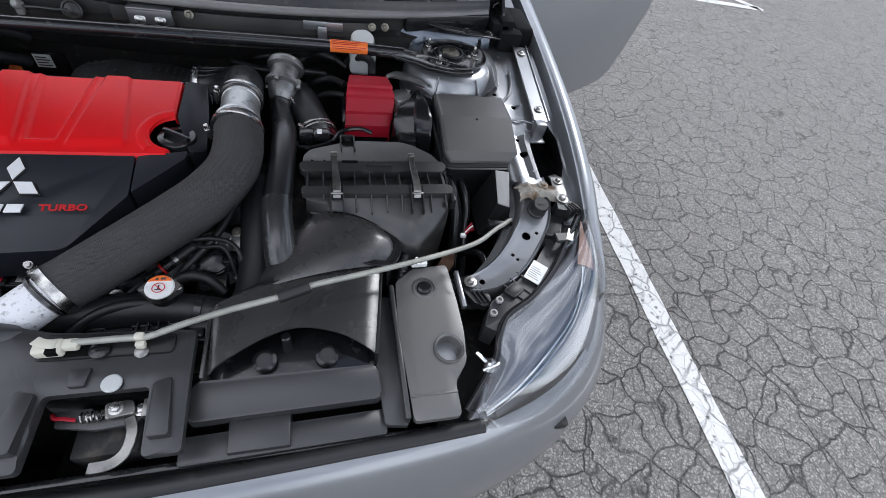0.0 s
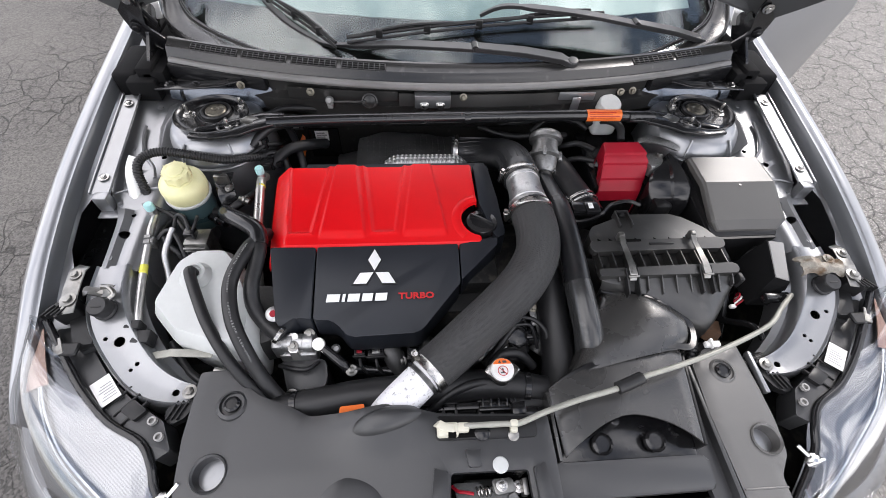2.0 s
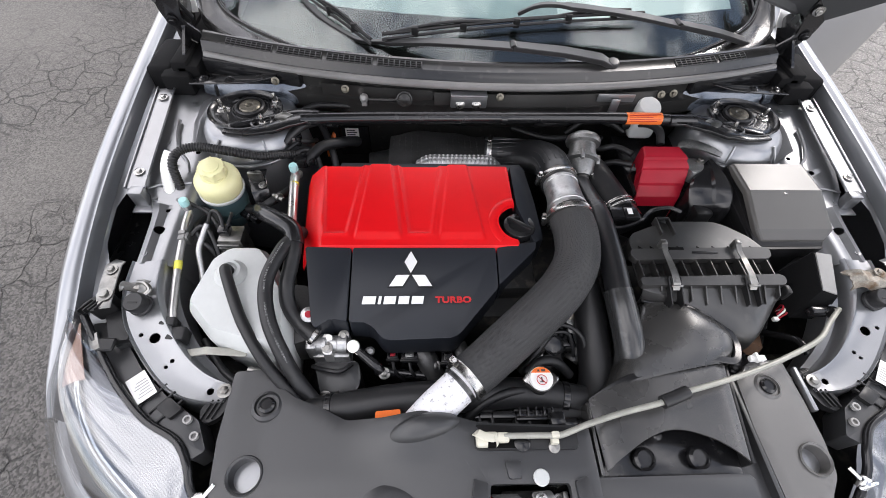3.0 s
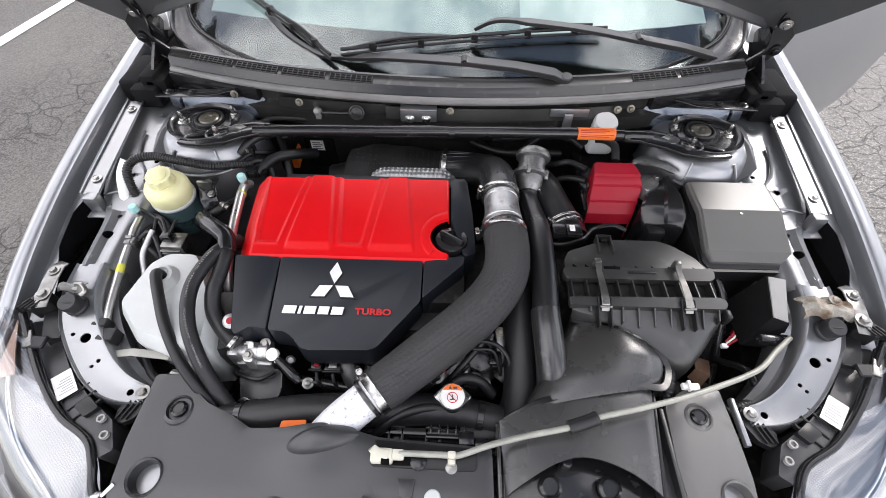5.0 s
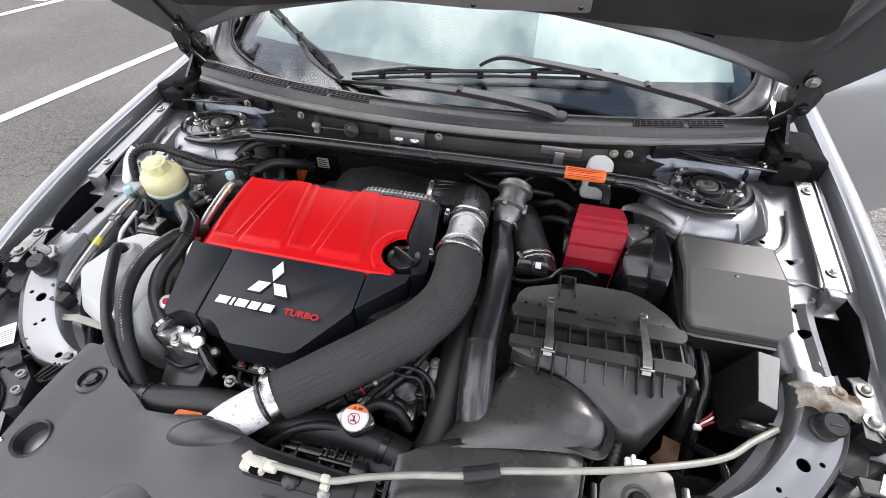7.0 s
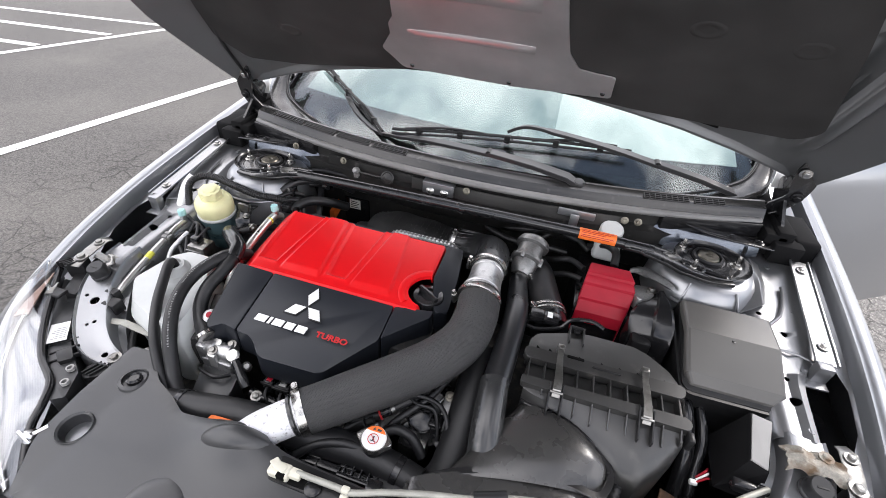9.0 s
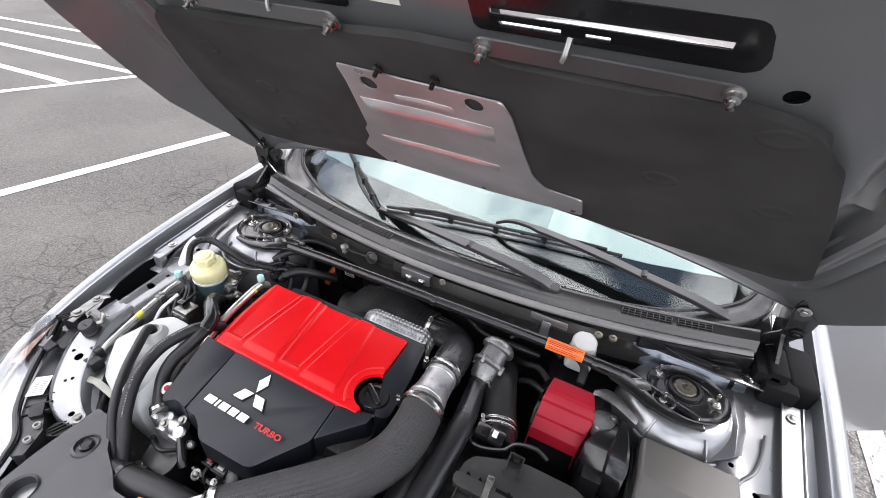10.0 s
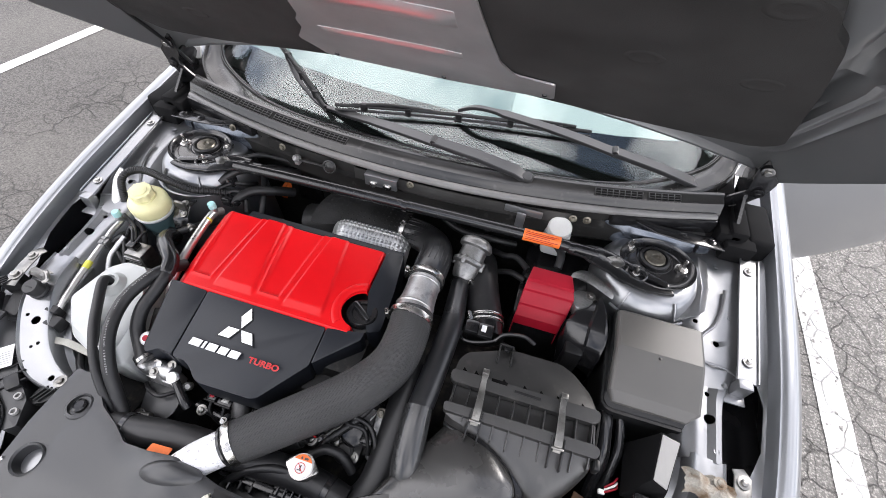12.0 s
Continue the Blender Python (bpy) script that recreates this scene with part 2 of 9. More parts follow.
LID = material("grey_moulded_plastic", (0.082, 0.079, 0.074), 0.31, 0, (2200, 0.25), (8, 0.12), None, (2600, 0.25, 0.0003), spread=0.04, spec=0.65)
BLACKMETAL = material("black_painted_steel", (0.010, 0.010, 0.011), 0.25, 0.0, (500, 0.1), (15, 0.2), ((0.05, 0.05, 0.05), 0.27, 40), (500, 0.05, 0.0004), 0.4)
DARK = material("dark_grimy_metal", (0.022, 0.022, 0.022), 0.55, 0.35, (300, 0.4), (22, 0.5), ((0.08, 0.07, 0.06), 0.36, 40), (250, 0.3, 0.001))
RUBBER = material("black_rubber", (0.013, 0.013, 0.014), 0.42, 0, (900, 0.12), (20, 0.2), ((0.028, 0.028, 0.028), 0.26, 35), (700, 0.10, 0.0004), spread=0.07)
SLEEVEBLACK = material("smooth_black_hose", (0.016, 0.0165, 0.018), 0.30, 0, (900, 0.1), (14, 0.2), ((0.03, 0.03, 0.03), 0.24, 35), (500, 0.05, 0.0004), spread=0.07, spec=0.6)
ALLOY = material("cast_alloy", (0.55, 0.55, 0.55), 0.38, 0.9, (350, 0.25), (25, 0.3), ((0.2, 0.2, 0.2), 0.33, 60), (420, 0.3, 0.0007))
STEEL = material("bright_steel", (0.52, 0.51, 0.49), 0.25, 1.0, (500, 0.12), (30, 0.3), ((0.22, 0.21, 0.20), 0.28, 90), (500, 0.08, 0.0003))
ZINC = material("yellow_zinc_steel", (0.21, 0.195, 0.16), 0.36, 0.9, (400, 0.3), (60, 0.5), ((0.07, 0.06, 0.05), 0.36, 90), (500, 0.2, 0.0006))
CORRODED = material("corroded_casting", (0.36, 0.34, 0.295), 0.52, 0.25, (420, 0.4), (50, 0.5), ((0.13, 0.085, 0.05), 0.42, 42), (380, 0.5, 0.0012))
RODPAINT = material("grey_plated_rod", (0.34, 0.338, 0.30), 0.46, 0.35, (600, 0.15), (30, 0.25), None, (600, 0.1, 0.0003))
REDCOVER = material("satin_red_paint", (0.64, 0.0045, 0.0075), 0.34, 0, (1500, 0.08), (10, 0.10), None, (1900, 0.15, 0.0003), spread=0.05, spec=0.32)
REDBATTERY = material("dark_red_plastic", (0.33, 0.009, 0.022), 0.42, 0, (900, 0.1), (20, 0.2), None, (900, 0.1, 0.0003), spec=0.3)
WHITEPIPE = material("chipped_white_paint", (0.72, 0.72, 0.74), 0.4, 0, (400, 0.05), (16, 0.08), ((0.05, 0.045, 0.045), 0.315, 150), (400, 0.05, 0.0004))
IVORY = material("ivory_plastic", (0.62, 0.60, 0.50), 0.42, 0, (300, 0.05), (25, 0.12), None, (300, 0.05, 0.0004))
WHITEPLASTIC = material("white_plastic", (0.80, 0.80, 0.775), 0.4, 0, (300, 0.04), (20, 0.1), None, (300, 0.04, 0.0005))
TANK = material("milky_tank_plastic", (0.53, 0.545, 0.535), 0.34, 0, (120, 0.04), (12, 0.12), None, (200, 0.05, 0.0006), wave=(12, 0.004))
YELLOWED = material("yellowed_plastic", (0.74, 0.71, 0.40), 0.35, 0, (300, 0.05), (25, 0.12), None, (300, 0.05, 0.0004))
TEALFLUID = material("blue_green_fluid_plastic", (0.075, 0.13, 0.14), 0.3, 0, (300, 0.06), (25, 0.15), None, (300, 0.05, 0.0004))
TEALCAP = material("pale_teal_plastic", (0.36, 0.62, 0.62), 0.45, 0, (300, 0.06), (25, 0.15), None, (300, 0.05, 0.0004))
ORANGE = material("orange_label", (0.80, 0.17, 0.03), 0.45, 0, (300, 0.06), (30, 0.1), None, (300, 0.03, 0.0003))
PAPER = material("white_label", (0.76, 0.76, 0.74), 0.5, 0, (300, 0.04), (30, 0.08), None, (300, 0.03, 0.0003))
INK = material("label_ink", (0.05, 0.05, 0.055), 0.5, 0, (300, 0.05), (30, 0.1), None, None)
WHITEINK = material("white_lettering", (0.80, 0.80, 0.80), 0.35, 0.2, (300, 0.04), (30, 0.05), None, None)
REDINK = material("red_lettering", (0.46, 0.014, 0.016), 0.4, 0, (300, 0.04), (30, 0.05), None, None)
GREYINK = material("grey_hose_print", (0.35, 0.35, 0.35), 0.5, 0, (300, 0.04), (30, 0.3), None, None)
FELT = material("hood_felt", (0.046, 0.045, 0.0445), 0.8, 0, (900, 0.4), (7, 0.35), None, (1100, 0.5, 0.0015), spread=0.05, spec=0.3, wave=(10, 0.012))
HEATPLATE = material("brushed_heat_plate", (0.80, 0.78, 0.785), 0.30, 0.80, (900, 0.15), (9, 0.2), None, (60, 0.12, 0.002), spread=0.06, wave=(9, 0.006))
SHIELD = material("dull_heat_shield", (0.10, 0.10, 0.10), 0.5, 0.7, (400, 0.3), (12, 0.4), None, (300, 0.2, 0.0008))
FOIL = material("silver_foil_cover", (0.72, 0.72, 0.72), 0.33, 0.75, (300, 0.1), (25, 0.3), None, (300, 0.1, 0.0006))
CHROME = material("headlamp_chrome", (0.78, 0.78, 0.78), 0.12, 1.0, (300, 0.03), (20, 0.06), None, None, spread=0.04)
AMBER = material("amber_reflector", (0.44, 0.28, 0.22), 0.3, 0, (300, 0.1), (20, 0.1), None, (200, 0.1, 0.0005))
CABIN = material("dark_dashboard", (0.022, 0.021, 0.021), 0.9, 0, (8, 0.05), (6, 0.2), None, None, spread=0.02, spec=0.2)
COVERBLACK = material("blue_black_cover_plastic", (0.0125, 0.0145, 0.019), 0.42, 0, (2200, 0.2), (9, 0.1), None, (2400, 0.10, 0.0003), spread=0.05, spec=0.4)
WEATHERED = material("weathered_cowl_plastic", (0.028, 0.0276, 0.027), 0.22, 0, (1800, 0.2), (9, 0.25), ((0.062, 0.060, 0.058), 0.28, 40), (2000, 0.12, 0.0003), spread=0.07, spec=0.6)
AIRBOX = material("dusty_air_box_plastic", (0.021, 0.0205, 0.0197), 0.37, 0, (1500, 0.25), (16, 0.35), ((0.050, 0.047, 0.043), 0.28, 34), (2400, 0.10, 0.0003), spread=0.07, spec=0.95, wave=(9, 0.003))
# bay paint darkened to blue-grey: the dark hood's reflection set in the colour
BRACKETBLUE = material("hood_darkened_bay_paint", (0.11, 0.125, 0.15), 0.24, 0.75, (1500, 0.1), (14, 0.2), None, (900, 0.04, 0.0003), 0.3, spread=0.06, wave=(12, 0.002))
SEALGREY = material("greyed_rubber_seal", (0.19, 0.187, 0.183), 0.38, 0, (900, 0.15), (14, 0.2), None, (700, 0.1, 0.0004), spread=0.06)
PLATED = material("dull_plated_steel", (0.30, 0.295, 0.28), 0.32, 0.95, (500, 0.15), (40, 0.4), ((0.12, 0.11, 0.10), 0.32, 70), (500, 0.1, 0.0004))
# near-black: the dark inside slots and recesses put into colour; also glass print
NEARBLACK = material("near_black_shade_and_print", (0.004, 0.004, 0.004), 0.9, 0, (900, 0.1), (20, 0.1), None, None, spec=0.1)
DUCT = material("dusty_duct_plastic", (0.032, 0.0312, 0.030), 0.27, 0, (1500, 0.2), (12, 0.3), ((0.075, 0.070, 0.064), 0.25, 30), (2400, 0.10, 0.0003), spread=0.06, spec=1.0, wave=(9, 0.004))
BAREALLOY = material("bare_alloy_pipe", (0.72, 0.71, 0.69), 0.32, 0.85, (500, 0.1), (20, 0.2), None, (500, 0.08, 0.0003))
CASTGREY = material("grey_cast_metal", (0.30, 0.30, 0.295), 0.42, 0.85, (350, 0.25), (40, 0.35), ((0.11, 0.11, 0.11), 0.33, 80), (420, 0.3, 0.0007))
PALELID = material("pale_grey_plastic", (0.30, 0.295, 0.285), 0.38, 0, (1500, 0.08), (14, 0.15), None, (1800, 0.1, 0.0003), spread=0.05)
BLACKFOAM = material("dull_black_foam", (0.007, 0.007, 0.0075), 0.8, 0, (900, 0.3), (20, 0.3), None, (700, 0.2, 0.0008), spec=0.15)
BELT = material("dark_belt_rubber", (0.012, 0.012, 0.012), 0.6, 0, (900, 0.2), (20, 0.2), None, None)


def sleeve_material():
    """Woven black hose: two crossing waves on the pipe's own UV."""
    m = material("braided_black_hose", (0.036, 0.036, 0.0365), 0.50, 0, (1200, 0.2), (12, 0.2), None, None)
    nt = m.node_tree
    b = nt.nodes["Principled BSDF"]
    uv = nt.nodes.new("ShaderNodeUVMap")
    uv.uv_map = "uv"
    sep = nt.nodes.new("ShaderNodeSeparateXYZ")
    nt.links.new(uv.outputs["UV"], sep.inputs["Vector"])

    def calc(op, a, c=None):
        n = nt.nodes.new("ShaderNodeMath")
        n.operation = op
        for k, v in enumerate((a, c)):
            if v is None:
                continue
            if isinstance(v, (int, float)):
                n.inputs[k].default_value = v
            else:
                nt.links.new(v, n.inputs[k])
        return n.outputs[0]

    # chevrons: bands along the pipe whose threads lean one way, then the other
    zig = calc("PINGPONG", sep.outputs["X"], 0.0044)
    run = calc("ADD", sep.outputs["Y"], calc("MULTIPLY", zig, 1.1))
    thread = calc("ABSOLUTE", calc("SINE", calc("MULTIPLY", run, math.pi / 0.0026)))
    seam = calc("MINIMUM", calc("MULTIPLY", calc("PINGPONG", sep.outputs["X"], 0.0044), 900), 1.0)
    height = calc("MULTIPLY", thread, calc("ADD", calc("MULTIPLY", seam, 0.12), 0.88))
    bp = nt.nodes.new("ShaderNodeBump")
    bp.inputs["Strength"].default_value, bp.inputs["Distance"].default_value = 0.6, 0.0012
    nt.links.new(height, bp.inputs["Height"])
    nt.links.new(bp.outputs["Normal"], b.inputs["Normal"])
    return m


SLEEVE = sleeve_material()


def ribbed_chrome():
    """Chrome with fine parallel ribs, 4 mm apart."""
    m = material("finely_ribbed_chrome", (0.25, 0.25, 0.26), 0.36, 1.0, (300, 0.05), (14, 0.25), None, None, spread=0.05)
    nt = m.node_tree
    b = nt.nodes["Principled BSDF"]
    co, mp, wv, bp = (nt.nodes.new("ShaderNode" + k) for k in ("TexCoord", "Mapping", "TexWave", "Bump"))
    mp.inputs["Rotation"].default_value = (0, 0, radians(-50))
    wv.inputs["Scale"].default_value = 78
    bp.inputs["Strength"].default_value, bp.inputs["Distance"].default_value = 0.14, 0.0010
    nt.links.new(co.outputs["Object"], mp.inputs["Vector"])
    nt.links.new(mp.outputs["Vector"], wv.inputs["Vector"])
    nt.links.new(wv.outputs["Fac"], bp.inputs["Height"])
    nt.links.new(bp.outputs["Normal"], b.inputs["Normal"])
    return m

RIBBED = ribbed_chrome()


def pane_material(name, tint, base):
    """A thin clear pane: straight view through, with a reflection that grows at a slant."""
    m = bpy.data.materials.new(name)
    m.use_nodes = True
    nt = m.node_tree
    nt.nodes.remove(nt.nodes["Principled BSDF"])
    see, gloss, mx, fr = (nt.nodes.new("ShaderNode" + k) for k in ("BsdfTransparent", "BsdfGlossy", "MixShader", "LayerWeight"))
    rise, lift = nt.nodes.new("ShaderNodeMath"), nt.nodes.new("ShaderNodeMath")
    rise.operation, lift.operation = "POWER", "MULTIPLY_ADD"
    see.inputs["Color"].default_value = (*tint, 1)
    gloss.inputs["Roughness"].default_value = 0.0
    fr.inputs["Blend"].default_value = 0.5
    rise.inputs[1].default_value = 3.0
    lift.inputs[1].default_value, lift.inputs[2].default_value = 0.85, base
    nt.links.new(fr.outputs["Facing"], rise.inputs[0])
    nt.links.new(rise.outputs[0], lift.inputs[0])
    nt.links.new(lift.outputs[0], mx.inputs[0])
    nt.links.new(see.outputs[0], mx.inputs[1])
    nt.links.new(gloss.outputs[0], mx.inputs[2])
    nt.links.new(mx.outputs[0], nt.nodes["Material Output"].inputs["Surface"])
    return m


GLASS = pane_material("windscreen_glass", (0.86, 0.93, 0.915), 0.075)
WIPERGREY = material("greyed_wiper_paint", (0.026, 0.026, 0.027), 0.30, 0, (1400, 0.15), (12, 0.2), ((0.045, 0.044, 0.043), 0.25, 40), (1500, 0.08, 0.0003), spread=0.06, spec=0.55)
LENS = pane_material("clear_lamp_lens", (0.93, 0.94, 0.95), 0.10)


def asphalt_material(painted=False):
    """Worn asphalt: stone speckle, patches, a net of cracks that is close on one side of the car and wide on the other."""
    m = bpy.data.materials.new("cracked_road_paint" if painted else "cracked_asphalt")
    m.use_nodes = True
    nt = m.node_tree
    L = nt.links.new
    b = nt.nodes["Principled BSDF"]
    co = nt.nodes.new("ShaderNodeTexCoord")
    sep = nt.nodes.new("ShaderNodeSeparateXYZ")
    L(co.outputs["Object"], sep.inputs["Vector"])

    def node(kind, **inputs):
        n = nt.nodes.new(kind)
        for k, v in inputs.items():
            n.inputs[k].default_value = v
        return n

    def calc(op, a, c=None, clamp=False):
        n = nt.nodes.new("ShaderNodeMath")
        n.operation, n.use_clamp = op, clamp
        for k, v in enumerate((a, c)):
            if v is None:
                continue
            if isinstance(v, (int, float)):
                n.inputs[k].default_value = v
            else:
                L(v, n.inputs[k])
        return n.outputs[0]

    def span(v, a, c, d, e):
        n = nt.nodes.new("ShaderNodeMapRange")
        for k, q in enumerate((a, c, d, e)):
            n.inputs[k + 1].default_value = q
        L(v, n.inputs[0])
        return n.outputs[0]

    def mix(f, a, c):
        n = nt.nodes.new("ShaderNodeMix")
        n.data_type = "RGBA"
        L(f, n.inputs[0])
        for k, v in ((6, a), (7, c)):
            if isinstance(v, tuple):
                n.inputs[k].default_value = (*v, 1)
            else:
                L(v, n.inputs[k])
        return n.outputs[2]

    warp = node("ShaderNodeTexNoise", Scale=5.0, Detail=6.0)
    L(co.outputs["Object"], warp.inputs["Vector"])
    bent = nt.nodes.new("ShaderNodeMix")
    bent.data_type, bent.blend_type = "RGBA", "ADD"
    bent.inputs[0].default_value = 0.16
    L(co.outputs["Object"], bent.inputs[6])
    L(warp.outputs["Color"], bent.inputs[7])

    def cracks(scale, width):
        v = node("ShaderNodeTexVoronoi", Scale=scale)
        v.feature = "DISTANCE_TO_EDGE"
        L(bent.outputs[2], v.inputs["Vector"])
        return span(v.outputs["Distance"], 0.0, width, 1.0, 0.0)

    side = span(sep.outputs["X"], -0.6, 0.4, 0.0, 1.0)
    thin = node("ShaderNodeTexNoise", Scale=1.3, Detail=3.0)
    L(co.outputs["Object"], thin.inputs["Vector"])
    wear = node("ShaderNodeTexNoise", Scale=7.0, Detail=4.0)
    L(co.outputs["Object"], wear.inputs["Vector"])
    close = calc("MULTIPLY", calc("MAXIMUM", cracks(8.0, 0.044), calc("MULTIPLY", cracks(16.0, 0.040), 0.40)), span(wear.outputs["Fac"], 0.32, 0.52, 0.50, 1.0))
    near = span(sep.outputs["X"], -3.0, -2.4, 0.0, 0.95)
    wide = calc("MULTIPLY", calc("MULTIPLY", calc("MAXIMUM", cracks(5.5, 0.026), calc("MULTIPLY", cracks(11.0, 0.030), 0.6)), span(thin.outputs["Fac"], 0.42, 0.56, 0.0, 1.0)), near)
    close = calc("MULTIPLY", close, span(sep.outputs["Y"], -0.35, 0.35, 1.0, 0.72))
    crack = calc("ADD", calc("MULTIPLY", close, side), calc("MULTIPLY", wide, calc("SUBTRACT", 1.0, side)), True)
    stone = node("ShaderNodeTexVoronoi", Scale=150.0)
    L(co.outputs["Object"], stone.inputs["Vector"])
    grit = node("ShaderNodeTexNoise", Scale=320.0, Detail=3.0)
    L(co.outputs["Object"], grit.inputs["Vector"])
    patch = node("ShaderNodeTexNoise", Scale=0.9, Detail=5.0)
    L(co.outputs["Object"], patch.inputs["Vector"])
    tone = nt.nodes.new("ShaderNodeSeparateColor")
    L(stone.outputs["Color"], tone.inputs[0])
    speck = mix(span(tone.outputs[0], 0.15, 0.98, 0.0, 1.0), (0.150, 0.144, 0.135), (0.46, 0.438, 0.405))
    speck = mix(span(stone.outputs["Distance"], 0.35, 0.75, 0.0, 1.0), speck, (0.15, 0.143, 0.134))
    speck = mix(span(grit.outputs["Fac"], 0.35, 0.7, 0.0, 0.35), speck, (0.06, 0.058, 0.055))
    smooth = mix(span(tone.outputs[0], 0.1, 0.95, 0.0, 1.0), (0.046, 0.0435, 0.041), (0.118, 0.111, 0.104))
    col = mix(side, smooth, speck)
    col = mix(span(patch.outputs["Fac"], 0.42, 0.72, 0.0, 0.35), col, (0.17, 0.16, 0.145))
    if painted:
        worn = node("ShaderNodeTexNoise", Scale=38.0, Detail=6.0)
        L(co.outputs["Object"], worn.inputs["Vector"])
        film = mix(span(grit.outputs["Fac"], 0.3, 0.7, 0.0, 1.0), (0.60, 0.59, 0.57), (0.74, 0.73, 0.71))
        col = mix(span(worn.outputs["Fac"], 0.60, 0.68, 0.0, 0.9), film, col)
    col = mix(calc("MULTIPLY", crack, 0.5 if painted else 0.86), col, (0.018, 0.017, 0.016))
    L(col, b.inputs["Base Color"])
    b.inputs["Roughness"].default_value = 0.88
    hgt = calc("SUBTRACT", calc("MULTIPLY", calc("ADD", grit.outputs["Fac"], calc("SUBTRACT", 1.0, stone.outputs["Distance"])), 0.16), crack)
    bp = node("ShaderNodeBump", Strength=0.8, Distance=0.012)
    L(hgt, bp.inputs["Height"])
    L(bp.outputs["Normal"], b.inputs["Normal"])
    return m


ASPHALT = asphalt_material()
LINEPAINT = asphalt_material(True)
# lighter copy of the shroud plastic: sky sheen on this side put into colour
SHEENGREY = material("sheen_lightened_shroud_plastic", (0.100, 0.0975, 0.094), 0.33, 0, (2400, 0.3), (5, 0.15), None, (2600, 0.22, 0.0003), spread=0.05, spec=0.8, wave=(7, 0.003))
CUFF = material("glossy_grey_rubber", (0.024, 0.0245, 0.025), 0.24, 0, (900, 0.12), (14, 0.2), ((0.07, 0.07, 0.07), 0.24, 35), (700, 0.06, 0.0003), spread=0.05, spec=0.8)
CASTWALL = material("grey_primed_panel", (0.070, 0.0685, 0.066), 0.36, 0.35, (700, 0.15), (10, 0.25), ((0.06, 0.058, 0.055), 0.3, 40), (500, 0.08, 0.0005), spread=0.08)
COWLWALL = material("dark_grey_cowl_paint", (0.028, 0.0275, 0.0265), 0.35, 0.2, (700, 0.2), (10, 0.3), ((0.10, 0.095, 0.09), 0.28, 40), (500, 0.08, 0.0005), spread=0.08)

# ---- ground and road paint ----
ground = solo("ground", grid([[(x, y, 0) for x in (-300, -12, -4, 0, 4, 12, 300)] for y in (-300, -12, -4, 0, 4, 12, 300)]), ASPHALT,
              "worn grey asphalt car park with cracks and pale stones", "ground", kind="structure")


def line(x0, y0, x1, y1, w=0.1, label="worn white painted parking bay line on asphalt"):
    d = Vector((x1 - x0, y1 - y0)).normalized()
    s = Vector((d.y, -d.x)) * w / 2
    n = max(2, int(math.hypot(x1 - x0, y1 - y0) / 0.05))
    rows = [[], [], []]
    for i in range(n + 1):
        p = Vector((x0, y0)).lerp(Vector((x1, y1)), i / n)
        for k, f in enumerate((-1, 0, 1)):
            q = p + s * f * (1 + 0.07 * noise.noise(Vector((p.x * 9, p.y * 9, f * 3.0))))
            rows[k].append((q.x, q.y, 0.004))
    solo("parking_line", grid(rows), LINEPAINT, label, "road marking", "parking lines", "structure")


line(1.44, -2.8, 1.70, 4.6, 0.105)
line(-3.75, -2.6, -2.72, 4.2)
line(-6.3, -1.2, -4.75, 4.6)
for k in range(4):
    line(-5.55 + 0.17 * k, 1.92 + 0.72 * k, -10.5, 1.62 + 0.55 * k, 0.1, "white painted hatching line of a no-parking bay")
line(3.55, 3.27, 4.80, 3.20)
line(4.05, 4.00, 4.83, 3.17)

# ---- car body: fenders, bumper, bay panels ----
FY = [0.62, 0.42, 0.22, 0.02, -0.18, -0.34, -0.46, -0.55, -0.60]
FX = [0.805, 0.802, 0.797, 0.789, 0.776, 0.760, 0.745, 0.750, 0.749]
FZ = [0.925, 0.910, 0.888, 0.866, 0.842, 0.816, 0.788, 0.752, 0.728]
FO = [0.870, 0.882, 0.889, 0.890, 0.878, 0.850, 0.822, 0.796, 0.770]


def fender(sx):
    rows = []
    for y, xi, zi, xo in zip(*(list(a) for a in zip(*spline(list(zip(FY, FX, FZ, FO)), 5)))):
        g = min(1.0, (xo - xi) / 0.085)
        rows.append([(xi - 0.001, y, zi - 0.035), (xi, y, zi - 0.004), (xi + 0.004 * g, y, zi), (xi + 0.014 * g, y, zi + 0.005 * g), (xi + 0.030 * g, y, zi + 0.001),
                     (xi + 0.044 * g, y, zi - 0.014), (xi + 0.057 * g, y, zi - 0.040), (xi + 0.070 * g, y, zi - 0.085), (xo - 0.010 * g, y, zi - 0.15), (xo, y, zi - 0.24), (xo - 0.004, y, zi - 0.40)])
    rows = [[tuple(q) for q in spline(r, 3)] for r in rows]
    return flip(grid(rows, 0.0012), sx)


car = thing("car", "silver-grey sedan with its hood and a door open", "car", (0, 0.2, 0))
for sx in (1, -1):
    part("fender", fender(sx), PAINT, car)

# rolled inner gutter beside each fender, and the bay's painted side wall
for sx in (1, -1):
    rows = []
    for y, xi, zi, xo in spline(list(zip(FY, FX, FZ, FO)), 4):
        w = float(np.interp(y, (-0.36, -0.32, -0.20, -0.17), (0.026, 0.004, 0.004, 0.026)))
        rows.append([(xi + 0.001, y, zi - 0.034), (xi - w * 0.45, y, zi - 0.040), (xi - w, y, zi - 0.042)])
    part("fender_gutter", flip(grid(rows, 0.001), sx), BAYPAINT, car)


